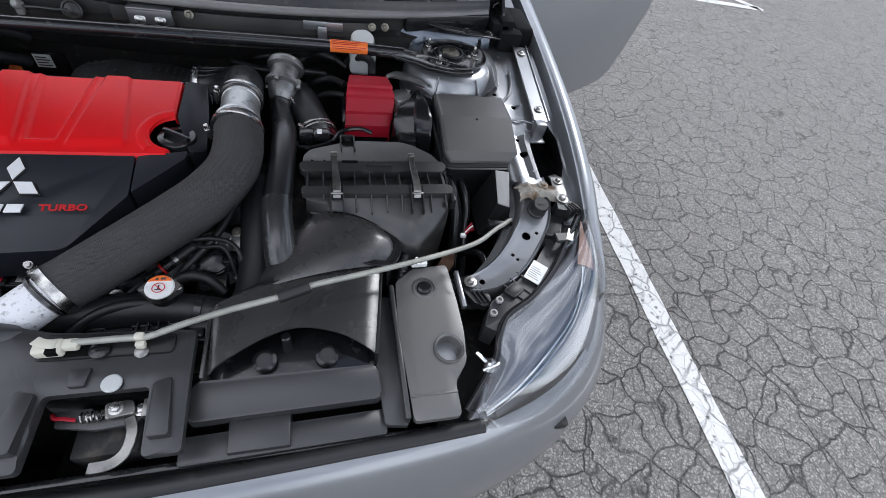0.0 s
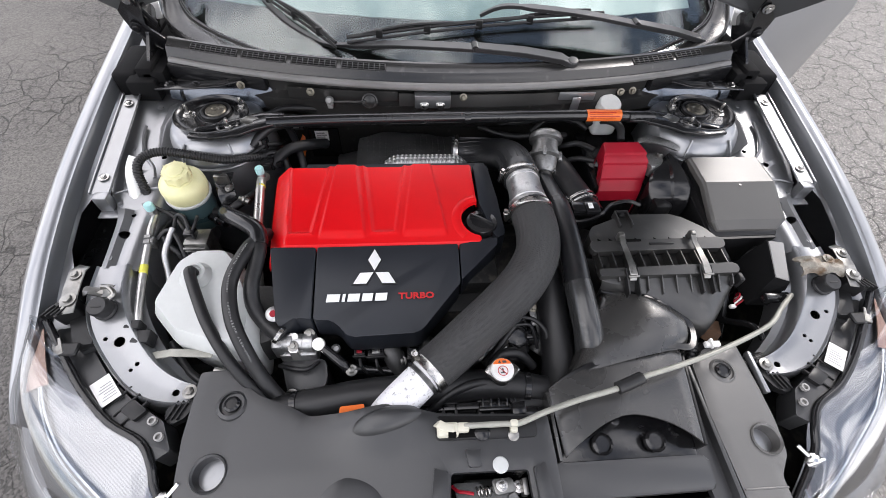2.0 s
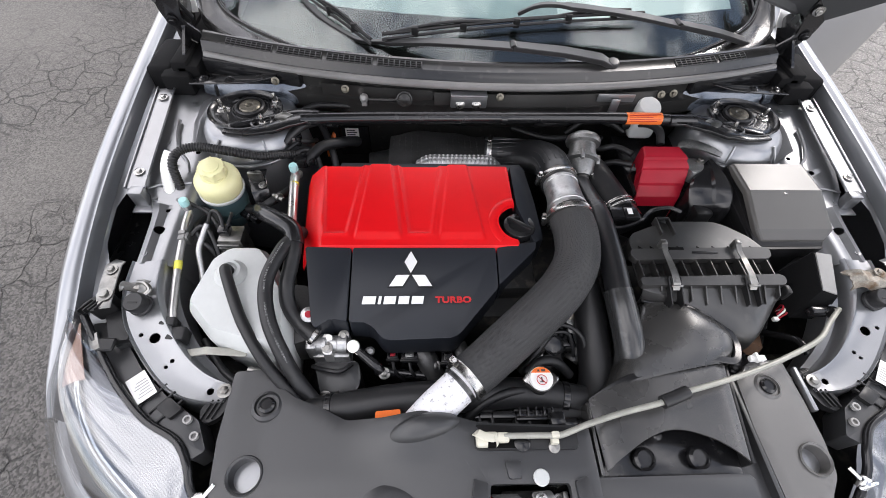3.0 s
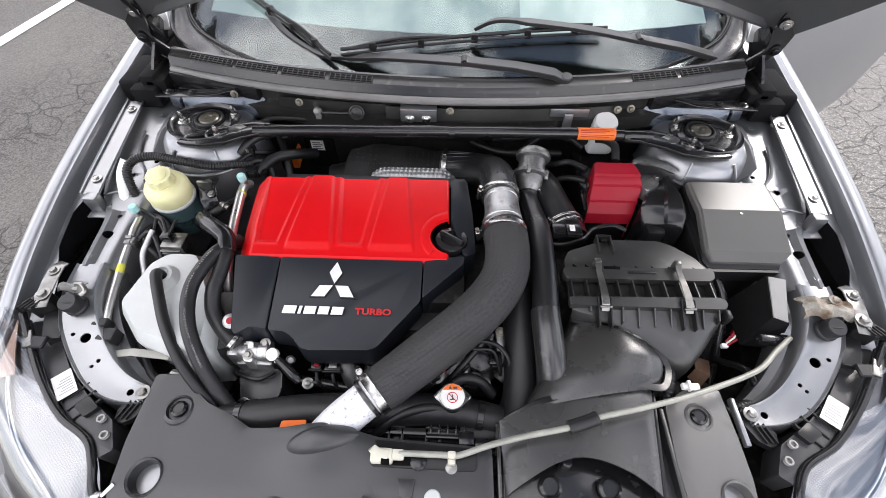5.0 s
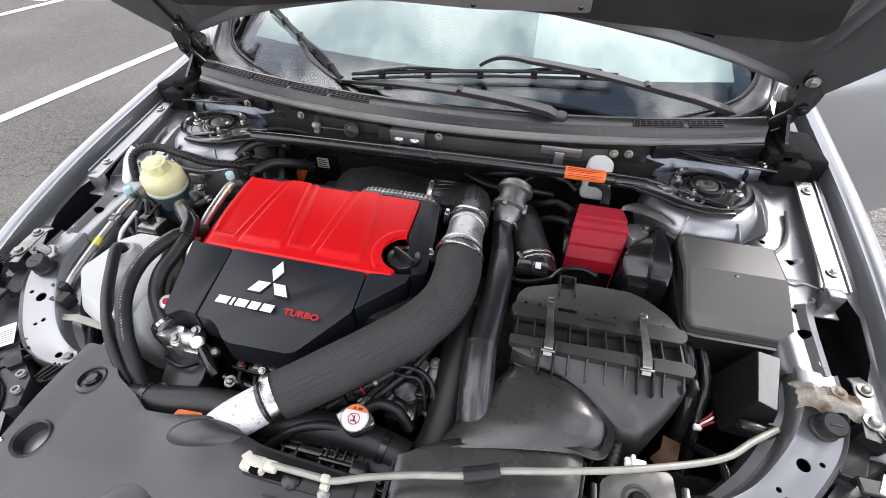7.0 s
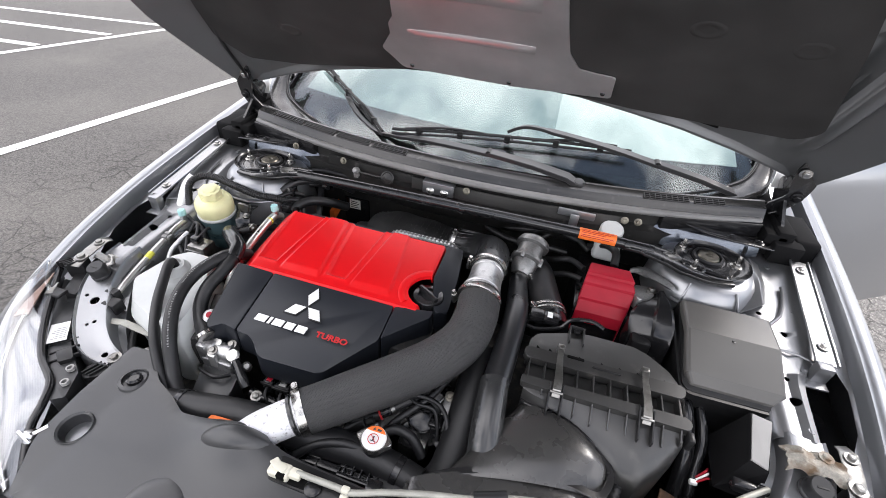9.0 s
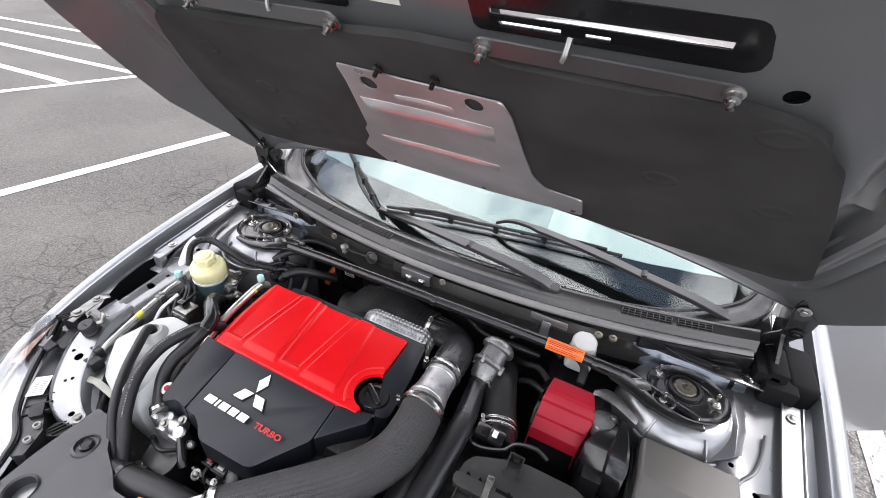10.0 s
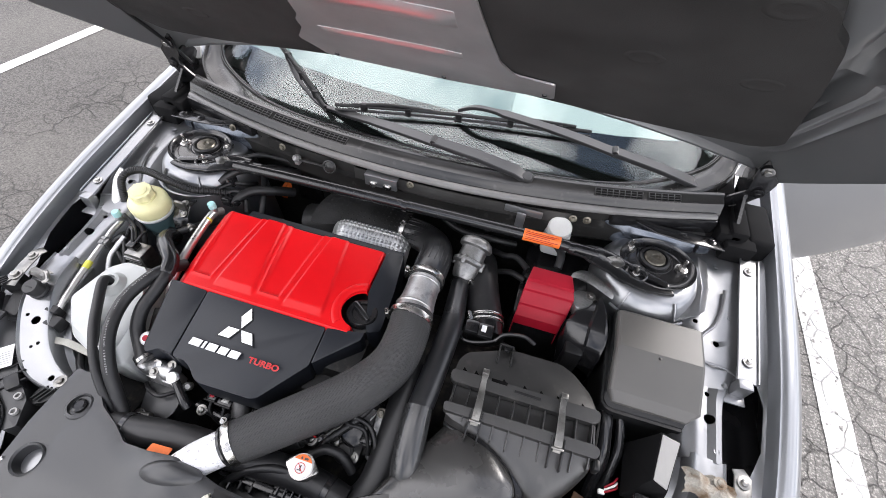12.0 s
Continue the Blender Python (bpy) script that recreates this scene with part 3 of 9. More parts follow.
def apron(sx):
    """The painted inner panel: a shelf from the tower along the rail, dropping to the bay's floor."""
    line_ = spline([(0.30, 0.600, 0.766, 0.842), (0.10, 0.615, 0.762, 0.834), (0.0, 0.620, 0.757, 0.824), (-0.10, 0.622, 0.749, 0.811), (-0.17, 0.628, 0.732, 0.801), (-0.205, 0.632, 0.712, 0.796), (-0.24, 0.635, 0.700, 0.793), (-0.30, 0.636, 0.695, 0.789), (-0.35, 0.635, 0.693, 0.785)], 8)
    rows = []
    for y, a, b, z in line_:
        w = b - a
        bump = 0.0022 * math.sin(y * 40) * (1 if y > -0.15 else 0)
        rows.append([(a - 0.030, y, z - 0.20), (a - 0.018, y, z - 0.06), (a - 0.006, y, z - 0.012), (a + 0.006, y, z - 0.002), (a + 0.3 * w, y, z + bump), (a + 0.55 * w, y, z - 0.004 - bump), (a + 0.75 * w, y, z + 0.003), (b - 0.004, y, z), (b, y, z - 0.006), (b + 0.002, y, z - 0.08)])
    return flip(grid(rows, 0.0015), sx)


def disc_cut(x, y, z, r, h=0.05, rx=1.0, ang=0.0):
    bm = turned([(r, -h), (r, h)], (0, 0, 0), (0, 0, 1), 20)
    bm.transform(Matrix.Translation((x, y, z)) @ Matrix.Rotation(ang, 4, "Z") @ Matrix.Diagonal((rx, 1, 1, 1)))
    return bm


for sx in (1, -1):
    a = part("inner_fender", apron(sx), BAYPAINT, car)
    cut(a, join(disc_cut(sx * 0.672, -0.275, 0.79, 0.009), disc_cut(sx * 0.671, -0.228, 0.79, 0.0045), disc_cut(sx * 0.648, -0.085, 0.80, 0.005), disc_cut(sx * 0.690, -0.12, 0.80, 0.006)))


for sx in (1, -1):
    # seam beads, spot welds and a drain plug on the painted panel
    part("seam_bead", flip(tube([(0.705, 0.0, 0.829), (0.698, -0.045, 0.823), (0.684, -0.085, 0.817), (0.662, -0.112, 0.811), (0.652, -0.140, 0.806)], 0.0035, 8, 5), sx), BAYPAINT, car)
    part("seam_bead", flip(tube([(0.640, -0.165, 0.802), (0.668, -0.168, 0.803), (0.700, -0.172, 0.804), (0.722, -0.180, 0.803)], 0.0025, 8, 5), sx), BAYPAINT, car)
    for x, y, z in ((0.668, 0.03, 0.832), (0.690, 0.06, 0.835), (0.655, -0.045, 0.824), (0.715, -0.06, 0.818), (0.700, -0.205, 0.800), (0.655, -0.205, 0.799), (0.680, -0.33, 0.789)):
        part("spot_weld", flip(turned([(0.0055, -0.002), (0.005, 0.0012), (0.003, 0.0006), (0, 0.0003)], (x, y, z - 0.001), (0, 0, 1), 14), sx), BAYPAINT, car)


def tower(sx):
    prof = [(0.125, -0.30), (0.119, -0.12), (0.110, -0.040), (0.099, -0.010), (0.088, 0.0), (0.060, 0.003), (0.056, -0.006), (0.0, -0.006)]
    bm = turned(prof, (0.55, 0.0, 0.846), (0, 0, 1), 40)
    for v in bm.verts:
        k = max(0.0, min(1.0, (0.85 - v.co.z) / 0.2))
        v.co.y = v.co.y * (1 + 0.10 * k)
        if v.co.x > 0.55:
            v.co.x = 0.55 + (v.co.x - 0.55) * (1 + 0.12 * k)
    return flip(bm, sx)


for sx in (1, -1):
    part("strut_tower", tower(sx), BAYPAINT, car)
    part("tower_lip", flip(tube([(0.55 + 0.1175 * math.cos(a), 0.121 * math.sin(a), 0.807) for a in np.linspace(radians(-128), radians(-52), 12)], 0.0035, 8, 2), sx), BAYPAINT, car, "rolled lip round the tower")
    part("seam_bead", flip(tube([(0.55 + r * math.cos(radians(-62)), r * math.sin(radians(-62)), z) for r, z in ((0.094, 0.8455), (0.105, 0.832), (0.114, 0.815), (0.118, 0.798))], 0.0026, 8, 3), sx), BAYPAINT, car)
    part("seam_bead", flip(tube([(0.55 + r * math.cos(radians(-118)), r * math.sin(radians(-118)), z) for r, z in ((0.094, 0.8455), (0.105, 0.832), (0.114, 0.815), (0.118, 0.798))], 0.0022, 8, 3), sx), BAYPAINT, car)
    part("tower_gusset", flip(bevel(grid([[(0.60, -0.10, 0.80), (0.645, -0.085, 0.835), (0.665, -0.06, 0.82)], [(0.60, -0.02, 0.81), (0.65, -0.02, 0.846), (0.672, -0.01, 0.83)],
                                          [(0.60, 0.06, 0.82), (0.645, 0.06, 0.848), (0.67, 0.06, 0.836)]], 0.002), 0.001), sx), BAYPAINT, car)

# the dark bay: floor, firewall, side walls, front panel
part("bay_floor", box(-0.72, 0.72, -0.78, 0.16, 0.26, 0.28, 0.002), DARK, car)
part("firewall", box(-0.70, 0.70, 0.125, 0.145, 0.28, 0.868, 0.002), COWLWALL, car)
for sx in (1, -1):
    part("side_wall", box(sx * 0.655 - 0.01, sx * 0.655 + 0.01, -0.50, 0.14, 0.28, 0.69, 0.002), DARK, car)
    part("wheel_house", box(sx * 0.755 - 0.07, sx * 0.755 + 0.07, -0.46, 0.60, 0.30, 0.70, 0.03), BLACKMETAL, car)

# dark filler plates added so the gaps under the lamps look black
for sx in (1, -1):
    part("lamp_gap_filler", box(sx * 0.54 - 0.12, sx * 0.54 + 0.12, -0.795, -0.46, 0.585, 0.605, 0.004), DARK, car)

# cowl top panel of the body behind the tower line, with its bolts
cowl_low = spline([(-0.655, 0.128, 0.872), (-0.45, 0.088, 0.866), (-0.2, 0.055, 0.864), (0, 0.047, 0.864), (0.2, 0.055, 0.864), (0.45, 0.088, 0.866), (0.655, 0.128, 0.872)], 6)
part("cowl_wall", grid([[(x, y, z + 0.034) for x, y, z in cowl_low], [(x, y - 0.002, z) for x, y, z in cowl_low], [(x, y - 0.022, z - 0.008) for x, y, z in cowl_low],
                        [(x, y - 0.024, z - 0.04) for x, y, z in cowl_low], [(x, y + 0.03, z - 0.10) for x, y, z in cowl_low]], 0.002), COWLWALL, car)


def bumper_rows():
    plan = [(0.0, -0.838), (0.20, -0.835), (0.40, -0.822), (0.52, -0.802), (0.64, -0.756), (0.735, -0.684), (0.795, -0.60), (0.835, -0.50), (0.862, -0.40)]
    half = spline(plan, 4)
    rows = []
    for z, out, lift in ((0.690, -0.018, 0), (0.684, -0.004, 0), (0.665, 0.010, 0), (0.62, 0.028, 0), (0.56, 0.044, 0), (0.48, 0.052, 0), (0.38, 0.050, 0), (0.24, 0.035, 0)):
        row = []
        for k, (x, y) in enumerate(half):
            a = math.atan2(x, 0.9)
            drop = 0.035 * max(0.0, (x - 0.45) / 0.4) * (1 if z > 0.6 else 0.2)
            row.append((x + out * math.sin(a * 1.6), y - out * math.cos(a * 1.2), z - drop))
        rows.append([(-x, y, z) for x, y, z in row[::-1]] + row[1:])
    return rows


part("bumper", grid(bumper_rows(), 0.002), PAINT, car, "painted front bumper skin")
part("bumper_seal", tube([(-0.47, -0.800, 0.703), (-0.3, -0.808, 0.704), (0, -0.818, 0.706), (0.3, -0.808, 0.704), (0.47, -0.800, 0.703)], 0.011, 12, 8, squash=0.6), RUBBER, car, "black rubber edge seal")

# windscreen, its surround and the cabin behind it
def wy(x):
    return 0.037 + 0.24 * x * x


def glass_rows(xs, inset=0.0):
    rows = []
    for k in range(13):
        f = k / 12
        row = []
        for i in range(xs + 1):
            u = -1 + 2 * i / xs
            x = u * (0.700 - 0.105 * f - inset)
            y = wy(x) * (1 - 0.25 * f) + 0.100 + 0.80 * f
            z = 0.874 + 0.44 * f - 0.05 * f * f - 0.02 * u * u * f
            row.append((x, y, z))
        rows.append(row)
    return rows


screen = part("windscreen", grid(glass_rows(24), 0.005), GLASS, car, "clear windscreen reflecting cloudy sky")
screen.visible_shadow = False
frit = [[Vector(p) + Vector((0, 0.004, -0.010)) for p in row] for row in glass_rows(24)[:2]]
part("windscreen_border", grid(frit, 0.001), NEARBLACK, car, "black printed glass border")
part("dashboard", grid([[(x, wy(x) * 0.8 + 0.16 + 0.55 * k / 6, 0.845 + 0.02 * math.sin(k / 2) - 0.01 * k * (k > 4)) for x in np.linspace(-0.66, 0.66, 13)] for k in range(7)], 0.01), CABIN, car, "dark dashboard top behind the glass")
shade_rows = [[Vector(p) + Vector((0, 0.030, -0.012)) for p in row] for row in glass_rows(24, 0.03)]


def shade_strip(a, b, f0):
    """A piece of the folding sunshade between two columns, its lower edge following f0."""
    rows = []
    for k in range(9):
        row = []
        for i in range(a, b + 1):
            f = f0(i / 24 * 2 - 1) + (0.92 - f0(i / 24 * 2 - 1)) * k / 8
            j = min(int(f * 12), 11)
            row.append(shade_rows[j][i].lerp(shade_rows[j + 1][i], f * 12 - j) + Vector((0, 0.003 * (i % 2), 0)))
        rows.append(row)
    return grid(rows, 0.002)


sunshade = thing("sunshade", "pale silvery folding sunshade standing behind the windscreen", "sunshade", (0, 0.3, 0.87))
part("panel", shade_strip(0, 15, lambda u: 0.150 - 0.01 * u), material("pale_sunshade_foil", (0.30, 0.33, 0.33), 0.5, 0.1, (60, 0.03), (5, 0.15), None, None), sunshade)
part("panel", shade_strip(15, 24, lambda u: 0.150), material("white_sunshade_foil", (0.56, 0.56, 0.555), 0.5, 0.1, (60, 0.03), (5, 0.06), None, None), sunshade, "whiter panel")
part("cabin", join(box(-0.72, 0.72, 0.75, 0.80, 0.35, 0.93, 0.01), box(-0.74, -0.70, 0.2, 2.4, 0.3, 0.93, 0.01), box(0.70, 0.74, 1.5, 2.4, 0.3, 0.93, 0.01), box(-0.74, 0.74, 2.35, 2.4, 0.3, 0.95, 0.01), box(-0.74, 0.74, 0.2, 2.4, 0.28, 0.32, 0.01)), CABIN, car)
part("roof", grid([[(u * 0.56, 0.90 + 1.2 * k / 6, 1.270 + 0.045 * math.sin(k / 6 * 3.14) - 0.03 * u * u) for u in np.linspace(-1, 1, 11)] for k in range(7)], 0.03), PAINT, car, "grey roof panel")
for sx in (1, -1):
    part("kick_panel", flip(box(0.662, 0.70, 0.20, 0.62, 0.30, 0.925, 0.006), sx), CABIN, car)
    part("windscreen_pillar", flip(tube([(0.745, 0.27, 0.905), (0.728, 0.42, 0.985), (0.672, 0.68, 1.135), (0.610, 0.93, 1.250)], [0.026, 0.030, 0.032, 0.032], 12, 6, squash=0.8), sx), PAINT, car, "grey windscreen pillar")
    part("body_side", flip(box(0.80, 0.865, 0.50, 2.4, 0.25, 0.92, 0.03) if sx < 0 else box(0.80, 0.865, 1.52, 2.4, 0.25, 0.92, 0.03), sx), PAINT, car)
    part("pillar_foot", flip(grid([[(0.705, 0.24, 0.915), (0.74, 0.25, 0.915), (0.775, 0.27, 0.900)], [(0.705, 0.31, 0.935), (0.745, 0.34, 0.940), (0.780, 0.39, 0.920)], [(0.700, 0.42, 0.985), (0.745, 0.45, 0.985), (0.788, 0.52, 0.930)]], 0.003), sx), PAINT, car)
    part("side_glass_base", flip(box(0.70, 0.79, 0.45, 2.3, 0.90, 0.935, 0.01), sx), SATIN, car)


def door_panel():
    """The outer skin of the driver's door, swung open."""
    o, e = Vector((0.895, 0.56, 0)), Vector((1.71, 1.02, 0))
    d = (e - o).normalized()
    nrm = Vector((d.y, -d.x, 0))
    rows = []
    for z, out, s0, s1 in ((0.265, 0.0, 0.10, 0.80), (0.28, 0.020, 0.04, 0.88), (0.34, 0.034, 0.0, 0.93), (0.50, 0.045, 0.0, 0.96), (0.66, 0.058, 0.0, 0.975), (0.70, 0.052, 0.0, 0.98), (0.84, 0.046, 0.0, 0.98), (0.93, 0.022, 0.0, 0.98), (0.95, 0.0, 0.0, 0.98)):
        row = []
        for k in range(15):
            s = s0 + (s1 - s0) * k / 14
            p = o + d * s + nrm * (out + 0.012 * math.sin(math.pi * k / 14))
            row.append((p.x, p.y, z))
        rows.append(row)
    return grid(rows, 0.03)


part("door", door_panel(), PAINT, car, "open grey front door swung outwards")

# plain rest of the body, and the wheels it stands on
part("rear_window", grid([[(u * (0.56 + 0.06 * k / 4), 2.10 + 0.42 * k / 4, 1.255 - 0.30 * k / 4 - 0.02 * u * u) for u in np.linspace(-1, 1, 9)] for k in range(5)], 0.006), SATIN, car)
part("boot_lid", grid([[(u * 0.74, 2.50 + 0.52 * k / 4, 0.955 - 0.02 * (k / 4) ** 2 - 0.03 * u * u) for u in np.linspace(-1, 1, 9)] for k in range(5)], 0.01), PAINT, car)
part("tail", grid([[(u * 0.80, 3.02 + 0.06 * math.sin(k / 4 * 3.1) - 0.12 * u * u, 0.93 - 0.66 * k / 4) for u in np.linspace(-1, 1, 9)] for k in range(5)], 0.01), PAINT, car)
for sx in (1, -1):
    part("rear_quarter", flip(grid([[(0.74, y, 0.93), (0.82, y, 0.90), (0.868, y, 0.75), (0.872, y, 0.55), (0.86, y, 0.30)] for y in np.linspace(1.9, 2.95, 7)], 0.004), sx), PAINT, car)
    part("side_window", flip(grid([[(0.695, 0.26, 0.900), (0.690, 0.42, 0.975), (0.630, 0.70, 1.125), (0.580, 0.94, 1.240), (0.56, 1.5, 1.27), (0.57, 2.1, 1.24)], [(0.71, 0.26, 0.88), (0.72, 0.42, 0.90), (0.74, 0.70, 0.905), (0.75, 0.94, 0.91), (0.76, 1.5, 0.92), (0.75, 2.1, 0.93)]], 0.004), sx), SATIN, car)
    for y in (-0.02, 2.63):
        w = part("wheel", flip(turned([(0.20, -0.10), (0.22, -0.085), (0.225, 0.085), (0.21, 0.10), (0.06, 0.08), (0, 0.08)], (0.775, y, 0.325), (1, 0, 0), 28), sx), ALLOY, car)
        part("tyre", flip(turned([(0.22, -0.11), (0.29, -0.115), (0.325, -0.09), (0.327, 0.0), (0.325, 0.09), (0.29, 0.115), (0.22, 0.11)], (0.775, y, 0.3265), (1, 0, 0), 36, False), sx), RUBBER, w)

# ---- cowl panel, grilles, wipers ----
def cowl_row(dy, z, n=36, w=0.668):
    return [(x, wy(x) + dy, z) for x in np.linspace(-w, w, n)]


cowl = part("cowl_panel", grid([cowl_row(-0.004, 0.898), cowl_row(-0.002, 0.910), cowl_row(0.002, 0.914), cowl_row(0.005, 0.921), cowl_row(0.010, 0.928), cowl_row(0.030, 0.931), cowl_row(0.034, 0.935), cowl_row(0.041, 0.935)], 0.003), WEATHERED, car, "greyed black plastic cowl panel with vents")
part("seal", tube([(x, wy(x) - 0.008, 0.905) for x in np.linspace(-0.66, 0.66, 15)], 0.0085, 10, 3), SEALGREY, cowl, "greyed rubber hood seal")
for x0, x1 in ((-0.610, -0.505), (-0.492, -0.395), (-0.382, -0.285), (-0.272, -0.178), (0.395, 0.495), (0.508, 0.575)):
    def cp(x, f):
        return Vector((x, wy(x) + 0.0090 + 0.0215 * f, 0.9300 + 0.0026 * f))
    # black sheet laid on the panel in place of the shade inside the vents
    part("vent_dark_sheet", grid([[cp(x, f) + Vector((0, 0, 0.0004)) for x in np.linspace(x0, x1, 8)] for f in (-0.05, 1.05)], 0.0008), NEARBLACK, cowl)
    n = max(6, int((x1 - x0) / 0.0100))
    bms = [rod(cp(x, 0.0), cp(x, 1.0), 0.0012, 6) for x in np.linspace(x0, x1, n)]
    bms += [tube([cp(x, f) for x in np.linspace(x0, x1, 5)], 0.0011, 6, 2) for f in (0.0, 0.33, 0.67, 1.0)]
    part("vent_grille", join(*bms), PLASTIC, cowl, "plastic vent mesh")
# the band between the vents' crest and the glass, which widens and curls up at both corners
crest = [(0, 0.077, 0.9345), (0.2, 0.0870, 0.9345), (0.4, 0.1150, 0.9345), (0.52, 0.1420, 0.9345), (0.60, 0.1640, 0.936), (0.642, 0.190, 0.944), (0.677, 0.230, 0.951), (0.697, 0.278, 0.964), (0.706, 0.335, 0.990)]
brink = [(0, 0.150, 0.886), (0.2, 0.156, 0.887), (0.365, 0.168, 0.890), (0.465, 0.187, 0.897), (0.520, 0.205, 0.908), (0.573, 0.227, 0.919), (0.634, 0.262, 0.939), (0.664, 0.305, 0.965), (0.674, 0.355, 1.000)]


def both_sides(line):
    half = [Vector(p) for p in spline(line, 6)]
    return [Vector((-p.x, p.y, p.z)) for p in half[:0:-1]] + half


crest, brink = both_sides(crest), both_sides(brink)


def cowl_band():
    rows = []
    for f, dz in ((-0.04, -0.004), (0.0, 0.0), (0.05, -0.001), (0.09, -0.006), (0.20, -0.004), (0.45, 0.002), (0.75, 0.002), (0.90, -0.001), (0.94, 0.003), (0.985, 0.003), (1.0, -0.001), (1.02, -0.016)):
        rows.append([a.lerp(b, f) + Vector((0, 0, dz)) for a, b in zip(crest, brink)])
    return grid(rows, 0.002)


part("upper_band", cowl_band(), WEATHERED, cowl)
part("glass_trim", tube([p + Vector((0, 0.004, -0.002)) for p in brink[::2]], 0.0035, 8, 2), SATIN, cowl, "black rubber trim along the glass")

for sx in (1, -1):
    rim = (crest if sx > 0 else crest[::-1])[-26:]
    part("corner_wall", grid([[p + Vector((sx * 0.002 * k, -0.003 * k, -d)) for p in rim] for k, d in enumerate((0.001, 0.012, 0.040))], 0.002), WEATHERED, cowl)
    part("cowl_end", flip(box(0.44, 0.665, 0.093, 0.125, 0.868, 0.906, 0.004, 2, Matrix.Translation((0.55, 0.11, 0)) @ Matrix.Rotation(radians(13), 4, "Z") @ Matrix.Translation((-0.55, -0.11, 0))), sx), SATIN, cowl)


def wiper(name, pivot, joint, arm, blade):
    """A wiper: cast arm from its pivot over a joint, a thin arm, and a blade with its bridges and rubber."""
    w = thing(name, "black windscreen wiper resting on the glass", "wiper", pivot, "wipers")
    pv, jt = Vector(pivot), Vector(joint)
    part("arm", bevel(strip([pv, pv.lerp(jt, 0.12) + Vector((0, 0, 0.010)), pv.lerp(jt, 0.5) + Vector((0, 0, 0.012)), jt + Vector((0, 0, 0.006))], [0.026, 0.034, 0.032, 0.028], 0.011, 0), 0.0015, 1), WIPERGREY, w)
    part("hinge_cap", turned([(0.014, -0.014), (0.014, 0.002), (0.011, 0.006), (0, 0.007)], pv, (0, -0.2, 1), 16), WIPERGREY, w)
    part("rod", bevel(strip([tuple(q) for q in spline([jt + Vector((0, 0, 0.003))] + [Vector(a) for a in arm], 4)], [0.030] + [0.029] * 4 + [0.025] * 4 + [0.0135] * (4 * len(arm) - 8), 0.008, 0), 0.001, 1), WIPERGREY, w)
    part("joint", rod(jt + Vector((0, -0.013, 0.002)), jt + Vector((0, 0.013, 0.002)), 0.0075, 10), PLASTIC, w)
    a, b = Vector(blade[0]), Vector(blade[1])
    mid = a.lerp(b, 0.5)
    bend = [a, a.lerp(b, 0.25) + Vector((0, 0, 0.006)), mid + Vector((0, 0, 0.008)), a.lerp(b, 0.75) + Vector((0, 0, 0.006)), b]
    part("blade_frame", tube(bend, 0.0045, 8, 6), PLASTIC, w)
    part("rubber", tube([p + Vector((0, -0.003, -0.011)) for p in bend], 0.0035, 6, 6), RUBBER, w)
    for f, g in ((0.06, 0.40), (0.60, 0.94)):
        p, q = a.lerp(b, f), a.lerp(b, g)
        part("bridge", tube([p + Vector((0, 0, 0.004)), p.lerp(q, 0.5) + Vector((0, 0, 0.015)), q + Vector((0, 0, 0.010))], 0.0036, 6, 5), PLASTIC, w)
    for f in (0.12, 0.3, 0.5, 0.7, 0.88):
        p = a.lerp(b, f)
        part("clip", box(p.x - 0.008, p.x + 0.008, p.y - 0.006, p.y + 0.006, p.z - 0.010, p.z + 0.012, 0.002), PLASTIC, w)
    return w


wiper("wiper", (0.636, 0.205, 0.917), (0.419, 0.198, 0.967), [(0.30, 0.203, 0.988), (0.16, 0.208, 1.000), (0.090, 0.211, 1.000), (0.045, 0.228, 0.972)], [(-0.270, 0.194, 0.930), (0.363, 0.268, 0.960)])
wiper("wiper", (0.246, 0.085, 0.934), (0.022, 0.108, 0.954), [(-0.12, 0.148, 0.942), (-0.25, 0.190, 0.918), (-0.317, 0.214, 0.906), (-0.36, 0.236, 0.912), (-0.421, 0.276, 0.930), (-0.475, 0.325, 0.958)], [(-0.295, 0.185, 0.922), (-0.620, 0.430, 1.010)])

# ---- strut brace ----
brace = thing("strut_brace", "black steel strut tower brace across the engine bay", "strut brace", (0, -0.02, 0.85))
bar_pts = [(-0.43, -0.034, 0.862), (-0.30, -0.030, 0.865), (-0.115, -0.026, 0.866), (0.15, -0.020, 0.866), (0.30, -0.018, 0.865), (0.43, -0.020, 0.862)]
part("bar", tube(bar_pts, 0.0125, 16, 6), BLACKMETAL, brace)
for x in (-0.40, -0.10, 0.0, 0.375):
    part("crimp", tube([(x - 0.006, -0.026 + 0.004 * (x > 0), 0.866 - 0.002 * (abs(x) > 0.3)), (x + 0.006, -0.026 + 0.004 * (x > 0), 0.866 - 0.002 * (abs(x) > 0.3))], 0.0132, 16, 1), BLACKMETAL, brace)


